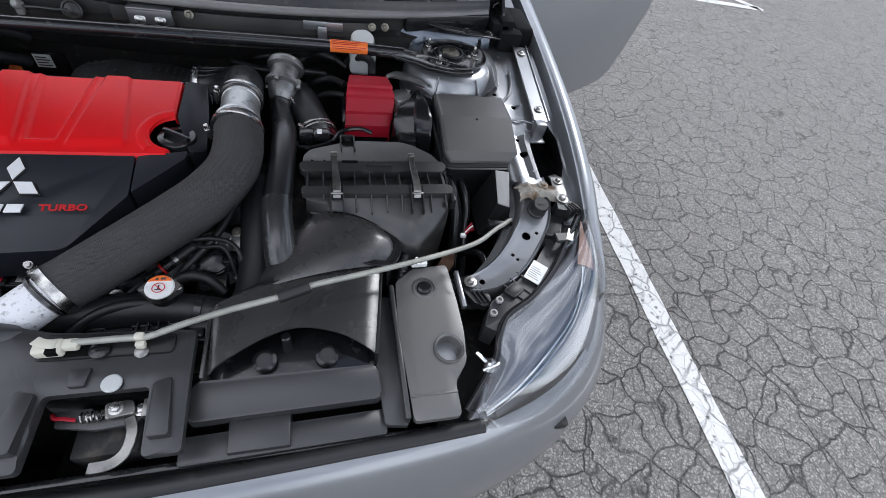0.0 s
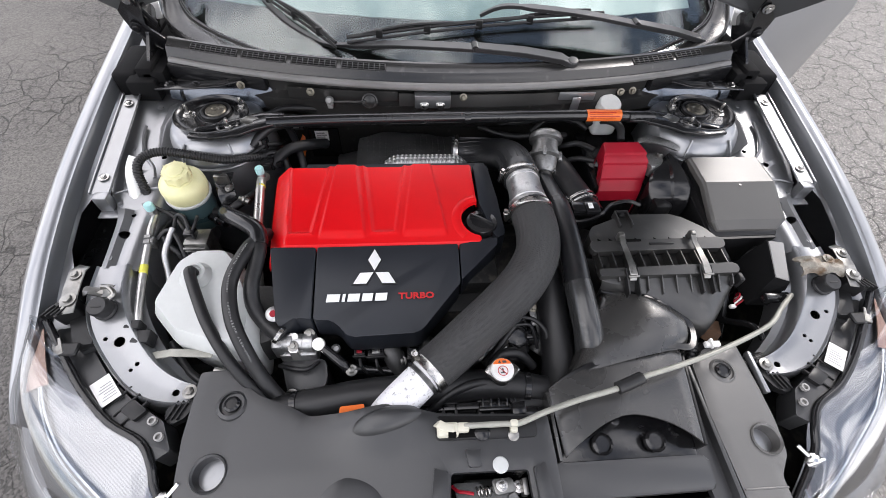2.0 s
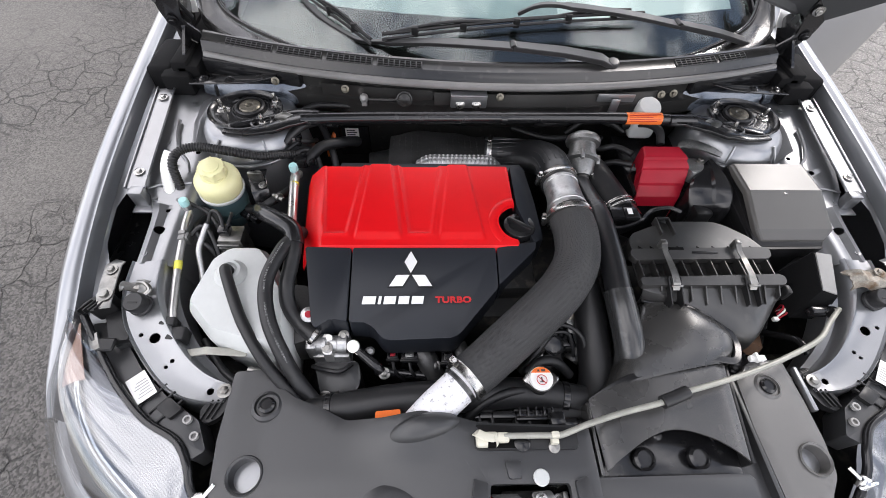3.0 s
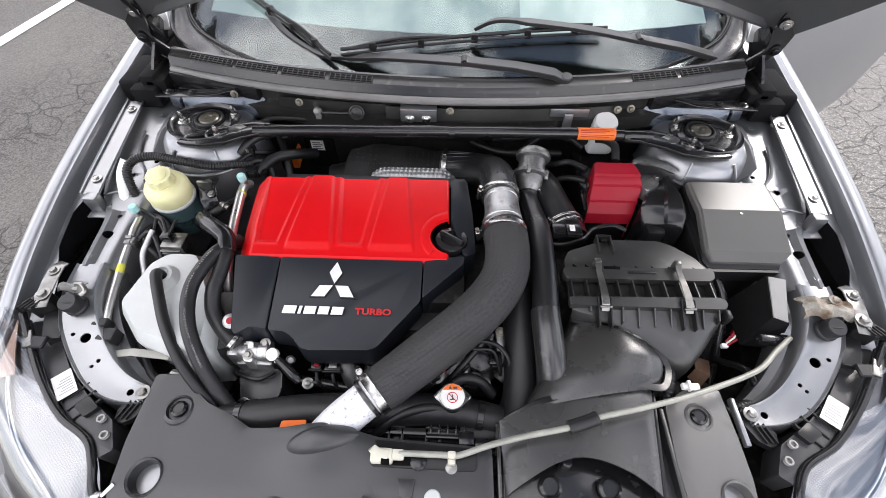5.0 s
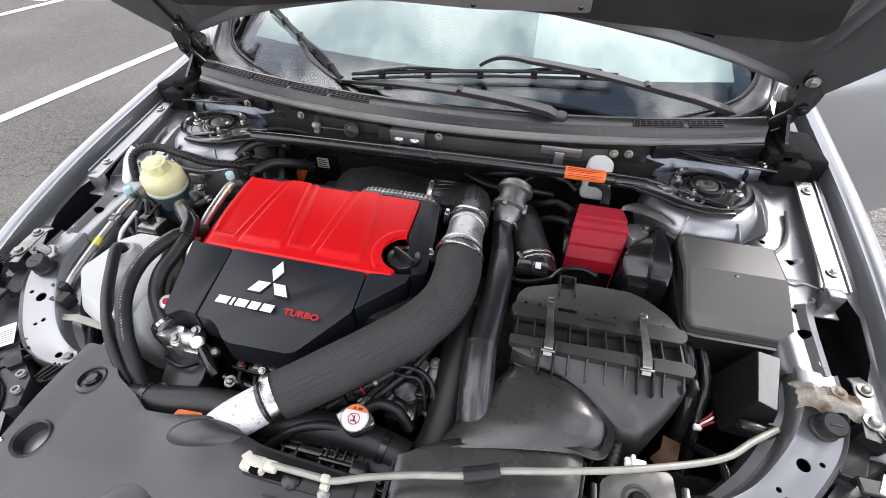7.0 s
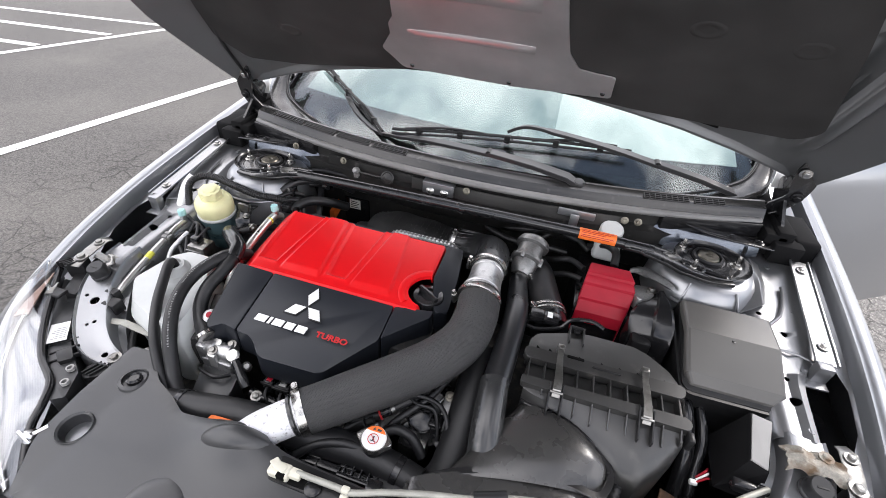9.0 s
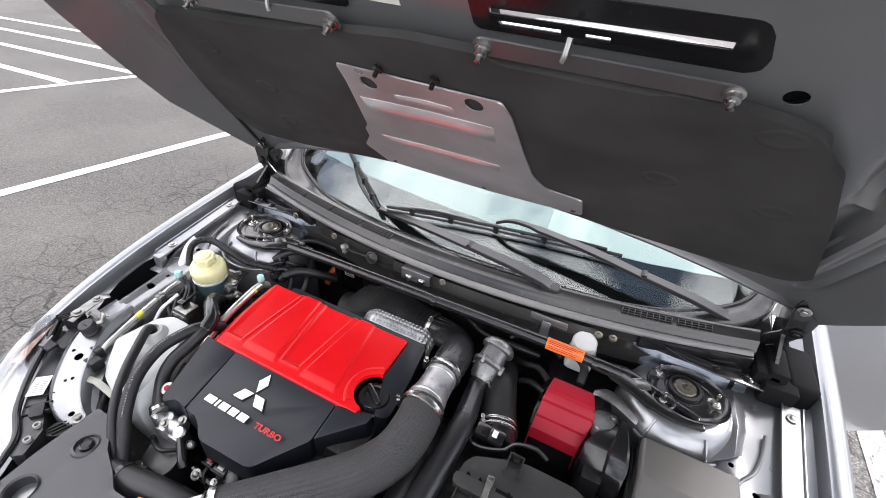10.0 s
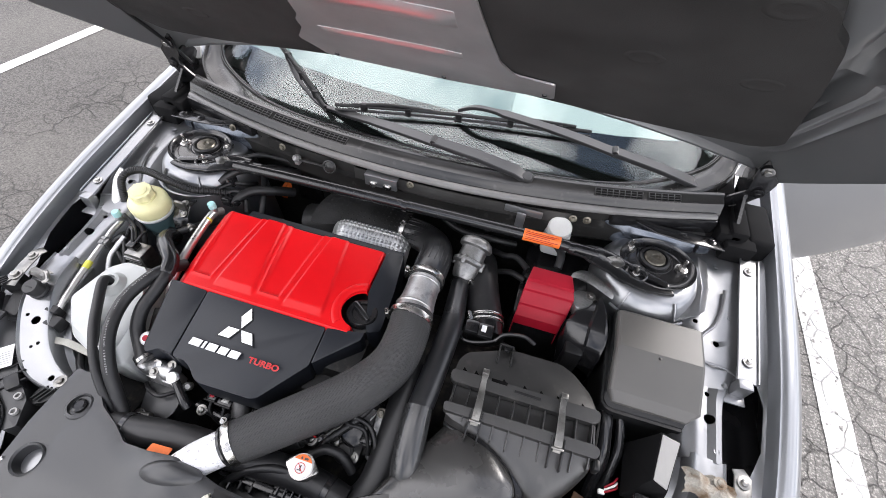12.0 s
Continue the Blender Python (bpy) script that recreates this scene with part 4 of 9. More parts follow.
def brace_foot(sx):
    """A pressed foot: an oval ring with a turned-up edge, a wide arm that forks round an eye."""
    ring = turned([(0.070, -0.002), (0.0755, 0.002), (0.079, 0.009), (0.0775, 0.0115), (0.074, 0.006), (0.066, 0.003), (0.058, 0.002), (0.056, 0.0)], (0.556, 0.002, 0.850), (0, 0, 1), 44)
    for v in ring.verts:
        v.co.y = 0.002 + (v.co.y - 0.002) * 0.86
    fore = strip([tuple(q) for q in spline([(0.370, -0.022, 0.866), (0.415, -0.028, 0.867), (0.455, -0.044, 0.866), (0.500, -0.064, 0.862), (0.550, -0.070, 0.859), (0.588, -0.062, 0.857)], 5)], [0.026] * 5 + [0.034] * 5 + [0.030] * 5 + [0.022] * 5 + [0.018] * 6, 0.009, 0)
    aft = strip([tuple(q) for q in spline([(0.405, -0.014, 0.867), (0.440, -0.010, 0.866), (0.480, -0.020, 0.863), (0.530, -0.036, 0.860), (0.580, -0.052, 0.858)], 5)], [0.022] * 5 + [0.020] * 5 + [0.016] * 5 + [0.016] * 6, 0.008, 0)
    web = slab(rounded([(0.440, -0.030), (0.470, -0.012), (0.490, -0.030), (0.470, -0.048)], 0.006), 0.866, 0.006, 0.002)
    return [flip(b, sx) for b in (ring, bevel(fore, 0.003, 2, 40), bevel(aft, 0.003, 2, 40), web)]


for sx in (1, -1):
    ring, arm1, arm2, web = brace_foot(sx)
    part("foot_ring", ring, BLACKMETAL, brace)
    part("foot_arm", arm1, BLACKMETAL, brace)
    part("foot_arm", arm2, BLACKMETAL, brace)
    part("foot_web", web, PLATED, brace, "worn bright web of the foot")
    part("foot_eye", flip(turned([(0.021, -0.004), (0.023, 0.002), (0.020, 0.004), (0.017, 0.001), (0.016, -0.006)], (0.513, -0.040, 0.858), (0, 0, 1), 26, False), sx), BLACKMETAL, brace)
    for x, y in ((0.500, 0.034), (0.608, 0.010), (0.512, -0.040)):
        part("stud", flip(join(bolt((x, y, 0.850), (0, 0, 1), 0.008, 0.009), turned([(0.0046, 0.008), (0.0046, 0.022), (0.003, 0.027), (0, 0.028)], (x, y, 0.850), (0, 0, 1), 10)), sx), STEEL, brace, "plated stud and nut")
tag = part("warning_label", grid([[(x, -0.0185 + 0.0132 * math.cos(a), 0.8652 + 0.0132 * math.sin(a)) for x in (0.270, 0.350)] for a in np.linspace(radians(20), radians(215), 10)], 0.0003), ORANGE, brace, "orange warning label with small print")
for k, a in enumerate((98, 114, 130, 150, 166)):
    part("print_line", grid([[(x, -0.0185 + 0.0139 * math.cos(radians(b)), 0.8652 + 0.0139 * math.sin(radians(b))) for x in (0.275, 0.345 - 0.009 * (k % 3))] for b in (a, a + 5)], 0.0002), REDBATTERY, tag)


def strut_mount(sx):
    m = thing("strut_mount", "round strut top mount inside the tower", "strut mount", (sx * 0.555, 0, 0.85), "strut mounts")
    c = (0.552, 0.018, 0.848)
    part("rubber_ring", flip(turned([(0.044, -0.010), (0.043, -0.001), (0.038, 0.003), (0.034, 0.001), (0.032, -0.006)], c, (0, 0, 1), 36), sx), RUBBER, m)
    part("bearing_cup", flip(turned([(0.032, -0.006), (0.032, 0.008), (0.029, 0.0105), (0.0265, 0.010), (0.025, 0.003), (0.0, 0.003)], c, (0, 0, 1), 36), sx), RUBBER, m)
    part("cap", flip(turned([(0.0225, 0.002), (0.0225, 0.008), (0.020, 0.0105), (0.008, 0.011), (0.006, 0.0095), (0, 0.0095)], c, (0, 0, 1), 28), sx), ZINC, m, "tan dust cap")


for sx in (1, -1):
    strut_mount(sx)

# brackets between the towers and the cowl
def cowl_bracket(sx):
    rows = [[(0.416, 0.100, 0.860), (0.45, 0.094, 0.872), (0.55, 0.092, 0.872), (0.665, 0.104, 0.874)], [(0.416, 0.088, 0.858), (0.45, 0.080, 0.872), (0.55, 0.078, 0.870), (0.665, 0.092, 0.872)],
            [(0.428, 0.078, 0.846), (0.47, 0.066, 0.846), (0.56, 0.066, 0.852), (0.668, 0.086, 0.858)], [(0.445, 0.070, 0.834), (0.49, 0.060, 0.828), (0.57, 0.062, 0.834), (0.67, 0.084, 0.840)]]
    rows = [[tuple(q) for q in spline(r, 4)] for r in rows]
    b = solo("cowl_bracket", flip(grid(rows, 0.003), sx), BRACKETBLUE, "silver-blue pressed bracket behind the strut tower", "bracket", "cowl brackets")
    cut(b, disc_cut(sx * 0.437, 0.086, 0.862, 0.006), disc_cut(sx * 0.64, 0.08, 0.86, 0.005))


for sx in (1, -1):
    cowl_bracket(sx)
    stay = thing("cowl_stay", "thin black steel stay bolted over the cowl bracket", "bracket", (sx * 0.6, 0.09, 0.87), "cowl stays")
    part("strip", flip(bevel(strip([(0.500, 0.082, 0.893), (0.545, 0.074, 0.887), (0.600, 0.078, 0.881), (0.690, 0.090, 0.872)], [0.016, 0.024, 0.030, 0.034], 0.004), 0.001, 1), sx), BLACKMETAL, stay)
    for x, y, z in ((0.600, 0.078, 0.8815), (0.662, 0.087, 0.8755)):
        part("bolt", flip(bolt((x, y, z), (0, -0.1, 1), 0.006, 0.006), sx), BLACKMETAL, stay)
centre = thing("brace_bracket", "grey steel bracket on the cowl with two bolts", "bracket", (-0.075, 0.02, 0.87))
part("plate", join(box(-0.115, -0.035, 0.012, 0.018, 0.862, 0.892, 0.003), box(-0.115, -0.035, 0.012, 0.045, 0.889, 0.893, 0.001)), BAYPAINT, centre)
for x in (-0.094, -0.058):
    part("bolt", bolt((x, 0.012, 0.872), (0, -1, 0.3), 0.006, 0.006), STEEL, centre)
small = thing("cable_bracket", "grey steel bracket on the cowl wall", "bracket", (0.255, 0.03, 0.86))
part("plate", join(box(0.215, 0.30, 0.030, 0.034, 0.872, 0.892, 0.002), box(0.245, 0.265, 0.020, 0.024, 0.842, 0.885, 0.002), box(0.246, 0.264, 0.008, 0.024, 0.842, 0.845, 0.001)), BAYPAINT, small)
front = thing("cowl_front_panel", "grey pressed panel under the cowl with a ring hole", "body panel", (0.05, 0.03, 0.86))
part("panel", grid([[(x, 0.030 + 0.20 * x * x - 0.004 * f, 0.886 - 0.040 * f + 0.006 * math.sin(x * 22) * f) for x in np.linspace(-0.15, 0.36, 34)] for f in (0.0, 0.4, 0.85, 1.0)], 0.0025), CASTWALL, front)
part("panel", grid([[(x, 0.040 + 0.16 * x * x - 0.004 * f, 0.884 - (0.020 + 0.20 * max(0.0, -0.16 - x) * (x > -0.30) + 0.028 * (x <= -0.30)) * f) for x in np.linspace(-0.40, -0.152, 20)] for f in (0.0, 0.5, 1.0)], 0.0025), COWLWALL, front)
part("ring", turned([(0.0165, -0.002), (0.018, 0.001), (0.015, 0.002), (0.013, 0.000), (0.007, 0.001), (0.005, 0.002), (0, 0.002)], (-0.216, 0.032, 0.868), (0, -1, 0.45), 26), COWLWALL, front, "dull grey grommet in a ring hole")
part("plug", join(turned([(0.009, -0.006), (0.010, 0.0), (0.008, 0.008), (0.005, 0.012), (0, 0.012)], (-0.305, 0.036, 0.868), (0, -1, 0.7), 10), box(-0.311, -0.299, 0.030, 0.044, 0.850, 0.866, 0.002)), PALELID, front, "pale grey plastic plug")
part("pipe", tube([(-0.298, 0.034, 0.866), (-0.270, 0.030, 0.869), (-0.245, 0.034, 0.866), (-0.225, 0.032, 0.869)], 0.0024, 8, 5), CASTWALL, front, "thin grey pipe")
for x, y in ((-0.006, 0.024), (-0.345, 0.045), (0.365, 0.045), (0.395, 0.050), (-0.50, 0.070)):
    solo("cowl_bolt", bolt((x, y, 0.884), (0, -1, 0.35), 0.0052, 0.007), ZINC, "yellow-plated bolt in the black cowl wall", "bolt", "cowl bolts")


# ---- fender braces and headlamp rails ----
def fender_brace(sx):
    b = thing("fender_brace", "painted steel strip brace along the fender edge", "brace", (sx * 0.735, -0.07, 0.82), "fender braces")
    pts = [(0.752, 0.085, 0.851), (0.747, 0.05, 0.850), (0.732, -0.16, 0.827), (0.728, -0.20, 0.823)]
    s = part("strip", flip(strip(pts, 0.037, 0.003), sx), BAYPAINT, b)
    part("edge", flip(tube([(p[0] - 0.018, p[1], p[2] + 0.002) for p in pts], 0.0022, 6, 2), sx), BAYPAINT, b)
    part("edge", flip(tube([(p[0] + 0.018, p[1], p[2] + 0.002) for p in pts], 0.0022, 6, 2), sx), BAYPAINT, b)
    for p in (pts[1], pts[2]):
        part("bolt", flip(bolt((p[0], p[1], p[2] + 0.001), (0, 0, 1), 0.006, 0.006), sx), STEEL, b)
    part("foot", flip(join(box(0.712, 0.738, -0.215, -0.195, 0.788, 0.824, 0.002), box(0.695, 0.738, -0.232, -0.205, 0.786, 0.790, 0.001)), sx), BAYPAINT, b)


for sx in (1, -1):
    fender_brace(sx)


def lamp_rail(sx):
    """The curved, pressed headlamp support rail."""
    r = thing("headlamp_rail", "pressed silver headlamp support rail with round holes", "support rail", (sx * 0.62, -0.48, 0.74), "headlamp rails")
    line_ = spline([(0.666, -0.345, 0.788, 0.054), (0.660, -0.40, 0.784, 0.058), (0.645, -0.446, 0.774, 0.060), (0.617, -0.489, 0.763, 0.058), (0.582, -0.529, 0.752, 0.056), (0.551, -0.552, 0.744, 0.052), (0.520, -0.563, 0.739, 0.042), (0.490, -0.567, 0.735, 0.030)], 6)
    rows = [[] for _ in range(12)]
    for i, (x, y, z, w) in enumerate(line_):
        a, b = line_[max(i - 1, 0)], line_[min(i + 1, len(line_) - 1)]
        t = Vector((b[0] - a[0], b[1] - a[1])).normalized()
        s = Vector((t.y, -t.x))
        for k, (f, dz) in enumerate(((-0.60, -0.060), (-0.57, -0.014), (-0.53, 0.001), (-0.49, 0.003), (-0.44, -0.001), (-0.10, -0.0025), (0.34, -0.001), (0.42, 0.002), (0.49, -0.003), (0.58, -0.030), (0.80, -0.033), (0.86, -0.085))):
            rows[k].append((x + s.x * f * w, y + s.y * f * w, z + dz))
    body = part("rail", flip(grid(rows, 0.002), sx), BAYPAINT, r)
    cut(body, join(disc_cut(sx * 0.620, -0.484, 0.76, 0.0085), disc_cut(sx * 0.517, -0.566, 0.74, 0.0055), disc_cut(sx * 0.642, -0.480, 0.76, 0.0035), disc_cut(sx * 0.585, -0.52, 0.75, 0.0035), disc_cut(sx * 0.592, -0.53, 0.75, 0.003)))
    part("bolt", flip(bolt((0.494, -0.566, 0.738), (0, 0, 1), 0.007, 0.007), sx), PLATED, r)
    part("end_plate", flip(box(0.469, 0.477, -0.615, -0.540, 0.728, 0.740, 0.002), sx), BAYPAINT, r)
    part("end_foot", flip(slab(rounded([(0.483, -0.553), (0.503, -0.549), (0.514, -0.566), (0.528, -0.600), (0.514, -0.616), (0.494, -0.606), (0.480, -0.580)], 0.006), 0.7335, 0.014, 0.002), sx), PLASTIC, r)
    for k in range(3):
        part("foot_rib", flip(box(-0.001, 0.001, -0.018, 0.014, -0.002, 0.0035, 0.0005, 1, Matrix.Translation((0.498 + 0.008 * k, -0.592, 0.7345)) @ Matrix.Rotation(radians(22), 4, "Z")), sx), PLASTIC, r)
    bump = thing("hood_bumper", "round black rubber hood stop", "hood stop", (sx * 0.653, -0.431, 0.775), "hood stops")
    part("rubber", flip(turned([(0.0185, 0.0), (0.0185, 0.005), (0.0165, 0.007), (0.0165, 0.024), (0.0145, 0.027), (0, 0.027)], (0.653, -0.431, 0.777), (0, -0.25, 1), 28), sx), RUBBER, bump)
    part("slot", flip(box(0.645, 0.661, -0.4405, -0.4375, 0.8005, 0.8035, 0.0005), sx), BELT, bump)
    h = thing("fender_bracket", "bright plated bracket bolted at the fender's front", "bracket", (sx * 0.70, -0.38, 0.79), "fender brackets")
    part("plate", flip(bevel(strip([(0.706, -0.352, 0.800), (0.710, -0.366, 0.805), (0.706, -0.40, 0.804), (0.702, -0.43, 0.801), (0.699, -0.446, 0.795)], [0.020, 0.028, 0.027, 0.026, 0.018], 0.0025), 0.0008, 1), sx), PLATED, h)
    crumple = [[(0.622 + 0.072 * i / 15 + 0.002 * (j % 2), -0.372 - 0.040 * j / 8 - 0.008 * i / 15 + 0.003 * math.sin(i * 0.8), 0.793 + 0.012 * min(1, i / 4) - 0.010 * (abs(j - 4) / 4) ** 3 + 0.007 * noise.noise(Vector((i * 0.42, j * 0.55, 2.0)))) for i in range(16)] for j in range(9)]
    if sx > 0:
        part("lug", grid(crumple, 0.003), CORRODED, h, "crumpled brown-stained metal tab")
        part("lug_nut", bolt((0.672, -0.388, 0.806), (0, 0, 1), 0.006, 0.005), CORRODED, h)
    else:
        part("lug", flip(grid([[(0.642 + 0.045 * i / 5, -0.394 - 0.020 * j / 3, 0.797 + 0.006 * math.sin(i * 1.3 + j)) for i in range(6)] for j in range(4)], 0.002), sx), PLATED, h)
        part("prong", flip(tube([(0.660, -0.398, 0.800), (0.646, -0.402, 0.804), (0.636, -0.412, 0.800), (0.642, -0.420, 0.797)], 0.004, 8, 5), sx), PLATED, h)
    part("bolt", flip(bolt((0.709, -0.376, 0.8055), (0, 0, 1), 0.006, 0.006), sx), PLATED, h)
    part("bolt", flip(bolt((0.702, -0.424, 0.8025), (0, 0, 1), 0.0075, 0.007), sx), PLATED, h)
    part("lug_body", flip(slab(rounded([(0.700, -0.412), (0.716, -0.416), (0.738, -0.440), (0.716, -0.452), (0.690, -0.436)], 0.004), 0.796, 0.030, 0.002), sx), PLASTIC, h)
    for k in range(4):
        part("fin", flip(box(-0.0012, 0.0012, -0.016, 0.010, -0.010, 0.0035, 0.0008, 1, Matrix.Translation((0.704 + 0.008 * k, -0.436 - 0.001 * k, 0.7965)) @ Matrix.Rotation(radians(35), 4, "Z")), sx), PLASTIC, h)
    part("box", flip(slab(rounded([(0.712, -0.440), (0.682, -0.438), (0.655, -0.490), (0.684, -0.494)], 0.004), 0.772, 0.05, 0.003), sx), PLASTIC, h)

for sx in (1, -1):
    lamp_rail(sx)

# ---- engine block and dark machinery below ----
engine = thing("engine", "dark grimy engine block and machinery under the cover", "engine", (-0.15, -0.25, 0.3))
part("block", box(-0.36, 0.03, -0.44, -0.12, 0.30, 0.74, 0.02), DARK, engine)
part("cylinder_head", box(-0.37, 0.035, -0.40, -0.13, 0.70, 0.775, 0.012), DARK, engine)
part("gearbox", turned([(0.14, -0.16), (0.15, -0.05), (0.13, 0.1), (0.09, 0.2)], (0.20, -0.26, 0.55), (1, 0, 0), 24), DARK, engine)
part("manifold", tube([(-0.30, 0.02, 0.66), (-0.16, 0.03, 0.68), (-0.02, 0.02, 0.67)], 0.05, 14, 5), SHIELD, engine)

# ---- engine cover ----
def cover_top(x, y):
    """Height of the red panel: a gentle crown, two raised bands that widen forwards and two pockets that narrow forwards."""
    v = (y + 0.335) / 0.19
    z = 0.824 + 0.020 * v - 0.006 * v * v

    def step(d, w=0.006):
        k = max(0.0, min(1.0, 0.5 + d / w))
        return k * k * (3 - 2 * k)

    for a0, a1, b0, b1 in ((-0.280, -0.300, -0.239, -0.213), (-0.125, -0.147, -0.087, -0.061)):
        d = min(x - (a1 + (a0 - a1) * v), (b1 + (b0 - b1) * v) - x)
        z += 0.0045 * step(d) * max(0.0, min(1.0, (v - 0.045) / 0.085))
    for a0, a1, b0, b1 in ((-0.374, -0.352, -0.293, -0.317), (-0.224, -0.199, -0.142, -0.162)):
        d = min(x - (a1 + (a0 - a1) * v), (b1 + (b0 - b1) * v) - x, (y + 0.312))
        z += 0.0016 * math.exp(-((d + 0.002) / 0.0022) ** 2) - 0.0035 * step(d - 0.003)
    return z


def red_panel():
    """The panel as a fine skin; its left flank and its front lip roll down."""
    nx, ny = 170, 72
    rows = []
    for j in range(ny + 1):
        v = j / ny
        y = -0.337 + 0.190 * v
        xl = -0.357 - 0.014 * v
        xr = -0.003 - 0.004 * v
        row = [(xl - 0.044, y + 0.001, cover_top(xl, y) - 0.058), (xl - 0.032, y, cover_top(xl, y) - 0.028), (xl - 0.005, y, cover_top(xl, y) - 0.002)]
        for i in range(nx + 1):
            x = xl + (xr - xl) * i / nx
            row.append((x, y, cover_top(x, y)))
        row += [(xr + 0.004, y, cover_top(xr, y) - 0.003), (xr + 0.006, y, cover_top(xr, y) - 0.016)]
        rows.append(row)
    front = [(x, y - 0.006, z - 0.006) for x, y, z in rows[0]]
    lip = [(x, y - 0.008, z - 0.014) for x, y, z in rows[0]]
    back = [(x, y + 0.004, z - 0.004) for x, y, z in rows[-1]]
    back2 = [(x, y + 0.006, z - 0.02) for x, y, z in rows[-1]]
    return grid([lip, front] + rows + [back, back2], 0.002)


cover = thing("engine_cover", "engine cover with a satin red top and black front", "engine cover", (-0.18, -0.32, 0.76))
red = part("red_panel", red_panel(), REDCOVER, cover, "satin red ribbed panel")
well = turned([(0.040, -0.06), (0.040, 0.06)], (0.006, -0.286, 0.83), (0, 0, 1), 40)
cut(red, well)
bevel_ring = [(0.0405, -0.004), (0.043, 0.003), (0.050, 0.0055), (0.058, 0.004), (0.063, -0.001)]
part("well_rim", grid([[(0.006 + r * math.cos(a), -0.288 + r * math.sin(a), 0.8255 + h + 0.10 * (r * math.sin(a))) for a in np.linspace(radians(99), radians(226), 28)] for r, h in bevel_ring], 0.002), REDCOVER, cover, "raised red rim round the filler")


def front_z(x, y):
    return 0.822 + (y + 0.340) * 0.22 - (0.0 if y > -0.46 else (-0.46 - y) * 0.5)


def front_piece(outline, r=0.004):
    return slab(rounded(outline, r), front_z, 0.055, 0.003, 2)


part("black_panel", front_piece([(-0.300, -0.342), (-0.045, -0.342), (-0.045, -0.415), (-0.118, -0.493), (-0.244, -0.496), (-0.262, -0.472), (-0.300, -0.470)], [0.002, 0.002, 0.002, 0.012, 0.016, 0.012, 0.004]), COVERBLACK, cover)
part("black_panel", front_piece([(-0.384, -0.340), (-0.303, -0.342), (-0.303, -0.470), (-0.330, -0.466), (-0.356, -0.478), (-0.362, -0.470)], 0.003), COVERBLACK, cover)
part("black_panel", front_piece([(-0.042, -0.342), (0.030, -0.330), (0.028, -0.345), (-0.042, -0.410)], 0.003), COVERBLACK, cover)
part("rear_panel", join(slab([(-0.352, -0.147), (0.020, -0.150), (0.034, -0.128), (0.030, -0.118), (-0.345, -0.116)], lambda x, y: 0.828 - 0.05 * abs(x + 0.15), 0.05, 0.004, 2),
                        slab(rounded([(0.002, -0.14), (0.034, -0.128), (0.046, -0.215), (0.052, -0.31), (0.03, -0.325), (0.004, -0.25)], 0.006), lambda x, y: 0.834 - 0.5 * max(0, x - 0.004) + 0.03 * (y + 0.2), 0.06, 0.004, 2)), COVERBLACK, cover)

# badge: three white lozenges; the long word as plain bars; the red word


def on_front(pts, lift):
    return slab(pts, lambda x, y: front_z(x, y) + lift, lift + 0.0005, 0.0003, 1)


def lozenge(cx, cy, a, b, turn):
    c, s = math.cos(turn), math.sin(turn)
    return [(cx + p * c - q * s, cy + p * s + q * c) for p, q in ((0, b), (a, 0), (0, -b), (-a, 0))]


LX, LY = -0.197, -0.392
for ang in (0, 120, 240):
    t = radians(ang)
    cx, cy = LX - 0.0225 * math.sin(t), LY + 0.0225 * math.cos(t)
    part("badge_backing", on_front(lozenge(cx, cy, 0.0132, 0.0235, t), 0.0012), BELT, cover)
    part("badge", on_front(lozenge(cx, cy, 0.0112, 0.0200, t), 0.0026), WHITEINK, cover, "white lozenge badge")
wx = -0.2790
for w in (0.022, 0.005, 0.020, 0.018, 0.020):
    part("word_bar", on_front([(wx, -0.4435), (wx + w, -0.4435), (wx + w + 0.002, -0.4305), (wx + 0.002, -0.4305)], 0.0016), WHITEINK, cover, "white raised bar")
    wx += w + 0.0045
slope = math.atan(0.22)
part("word", lettering("TURBO", 0.0150, Matrix.Translation((-0.124, -0.4375, front_z(0, -0.4375) + 0.001)) @ Matrix.Rotation(slope, 4, "X") @ Matrix.Diagonal((1.22, 1, 1, 1)), 0.0006, 1.03, 0.0005), REDINK, cover, "red lettering")

filler = thing("oil_filler_cap", "black plastic oil filler cap with a raised grip", "filler cap", (0.006, -0.288, 0.79))
part("cap", turned([(0.031, -0.03), (0.031, 0.006), (0.029, 0.009), (0.020, 0.010), (0.018, 0.006), (0, 0.006)], (0.006, -0.288, 0.812), (0, 0.05, 1), 32), SATIN, filler)
part("grip", box(-0.026, 0.026, -0.005, 0.005, -0.002, 0.013, 0.003, 2, Matrix.Translation((0.006, -0.288, 0.816)) @ Matrix.Rotation(radians(-35), 4, "Z")), SATIN, filler)
part("collar", turned([(0.037, -0.04), (0.037, -0.004), (0.034, -0.002)], (0.006, -0.288, 0.808), (0, 0, 1), 32), PLASTIC, filler)


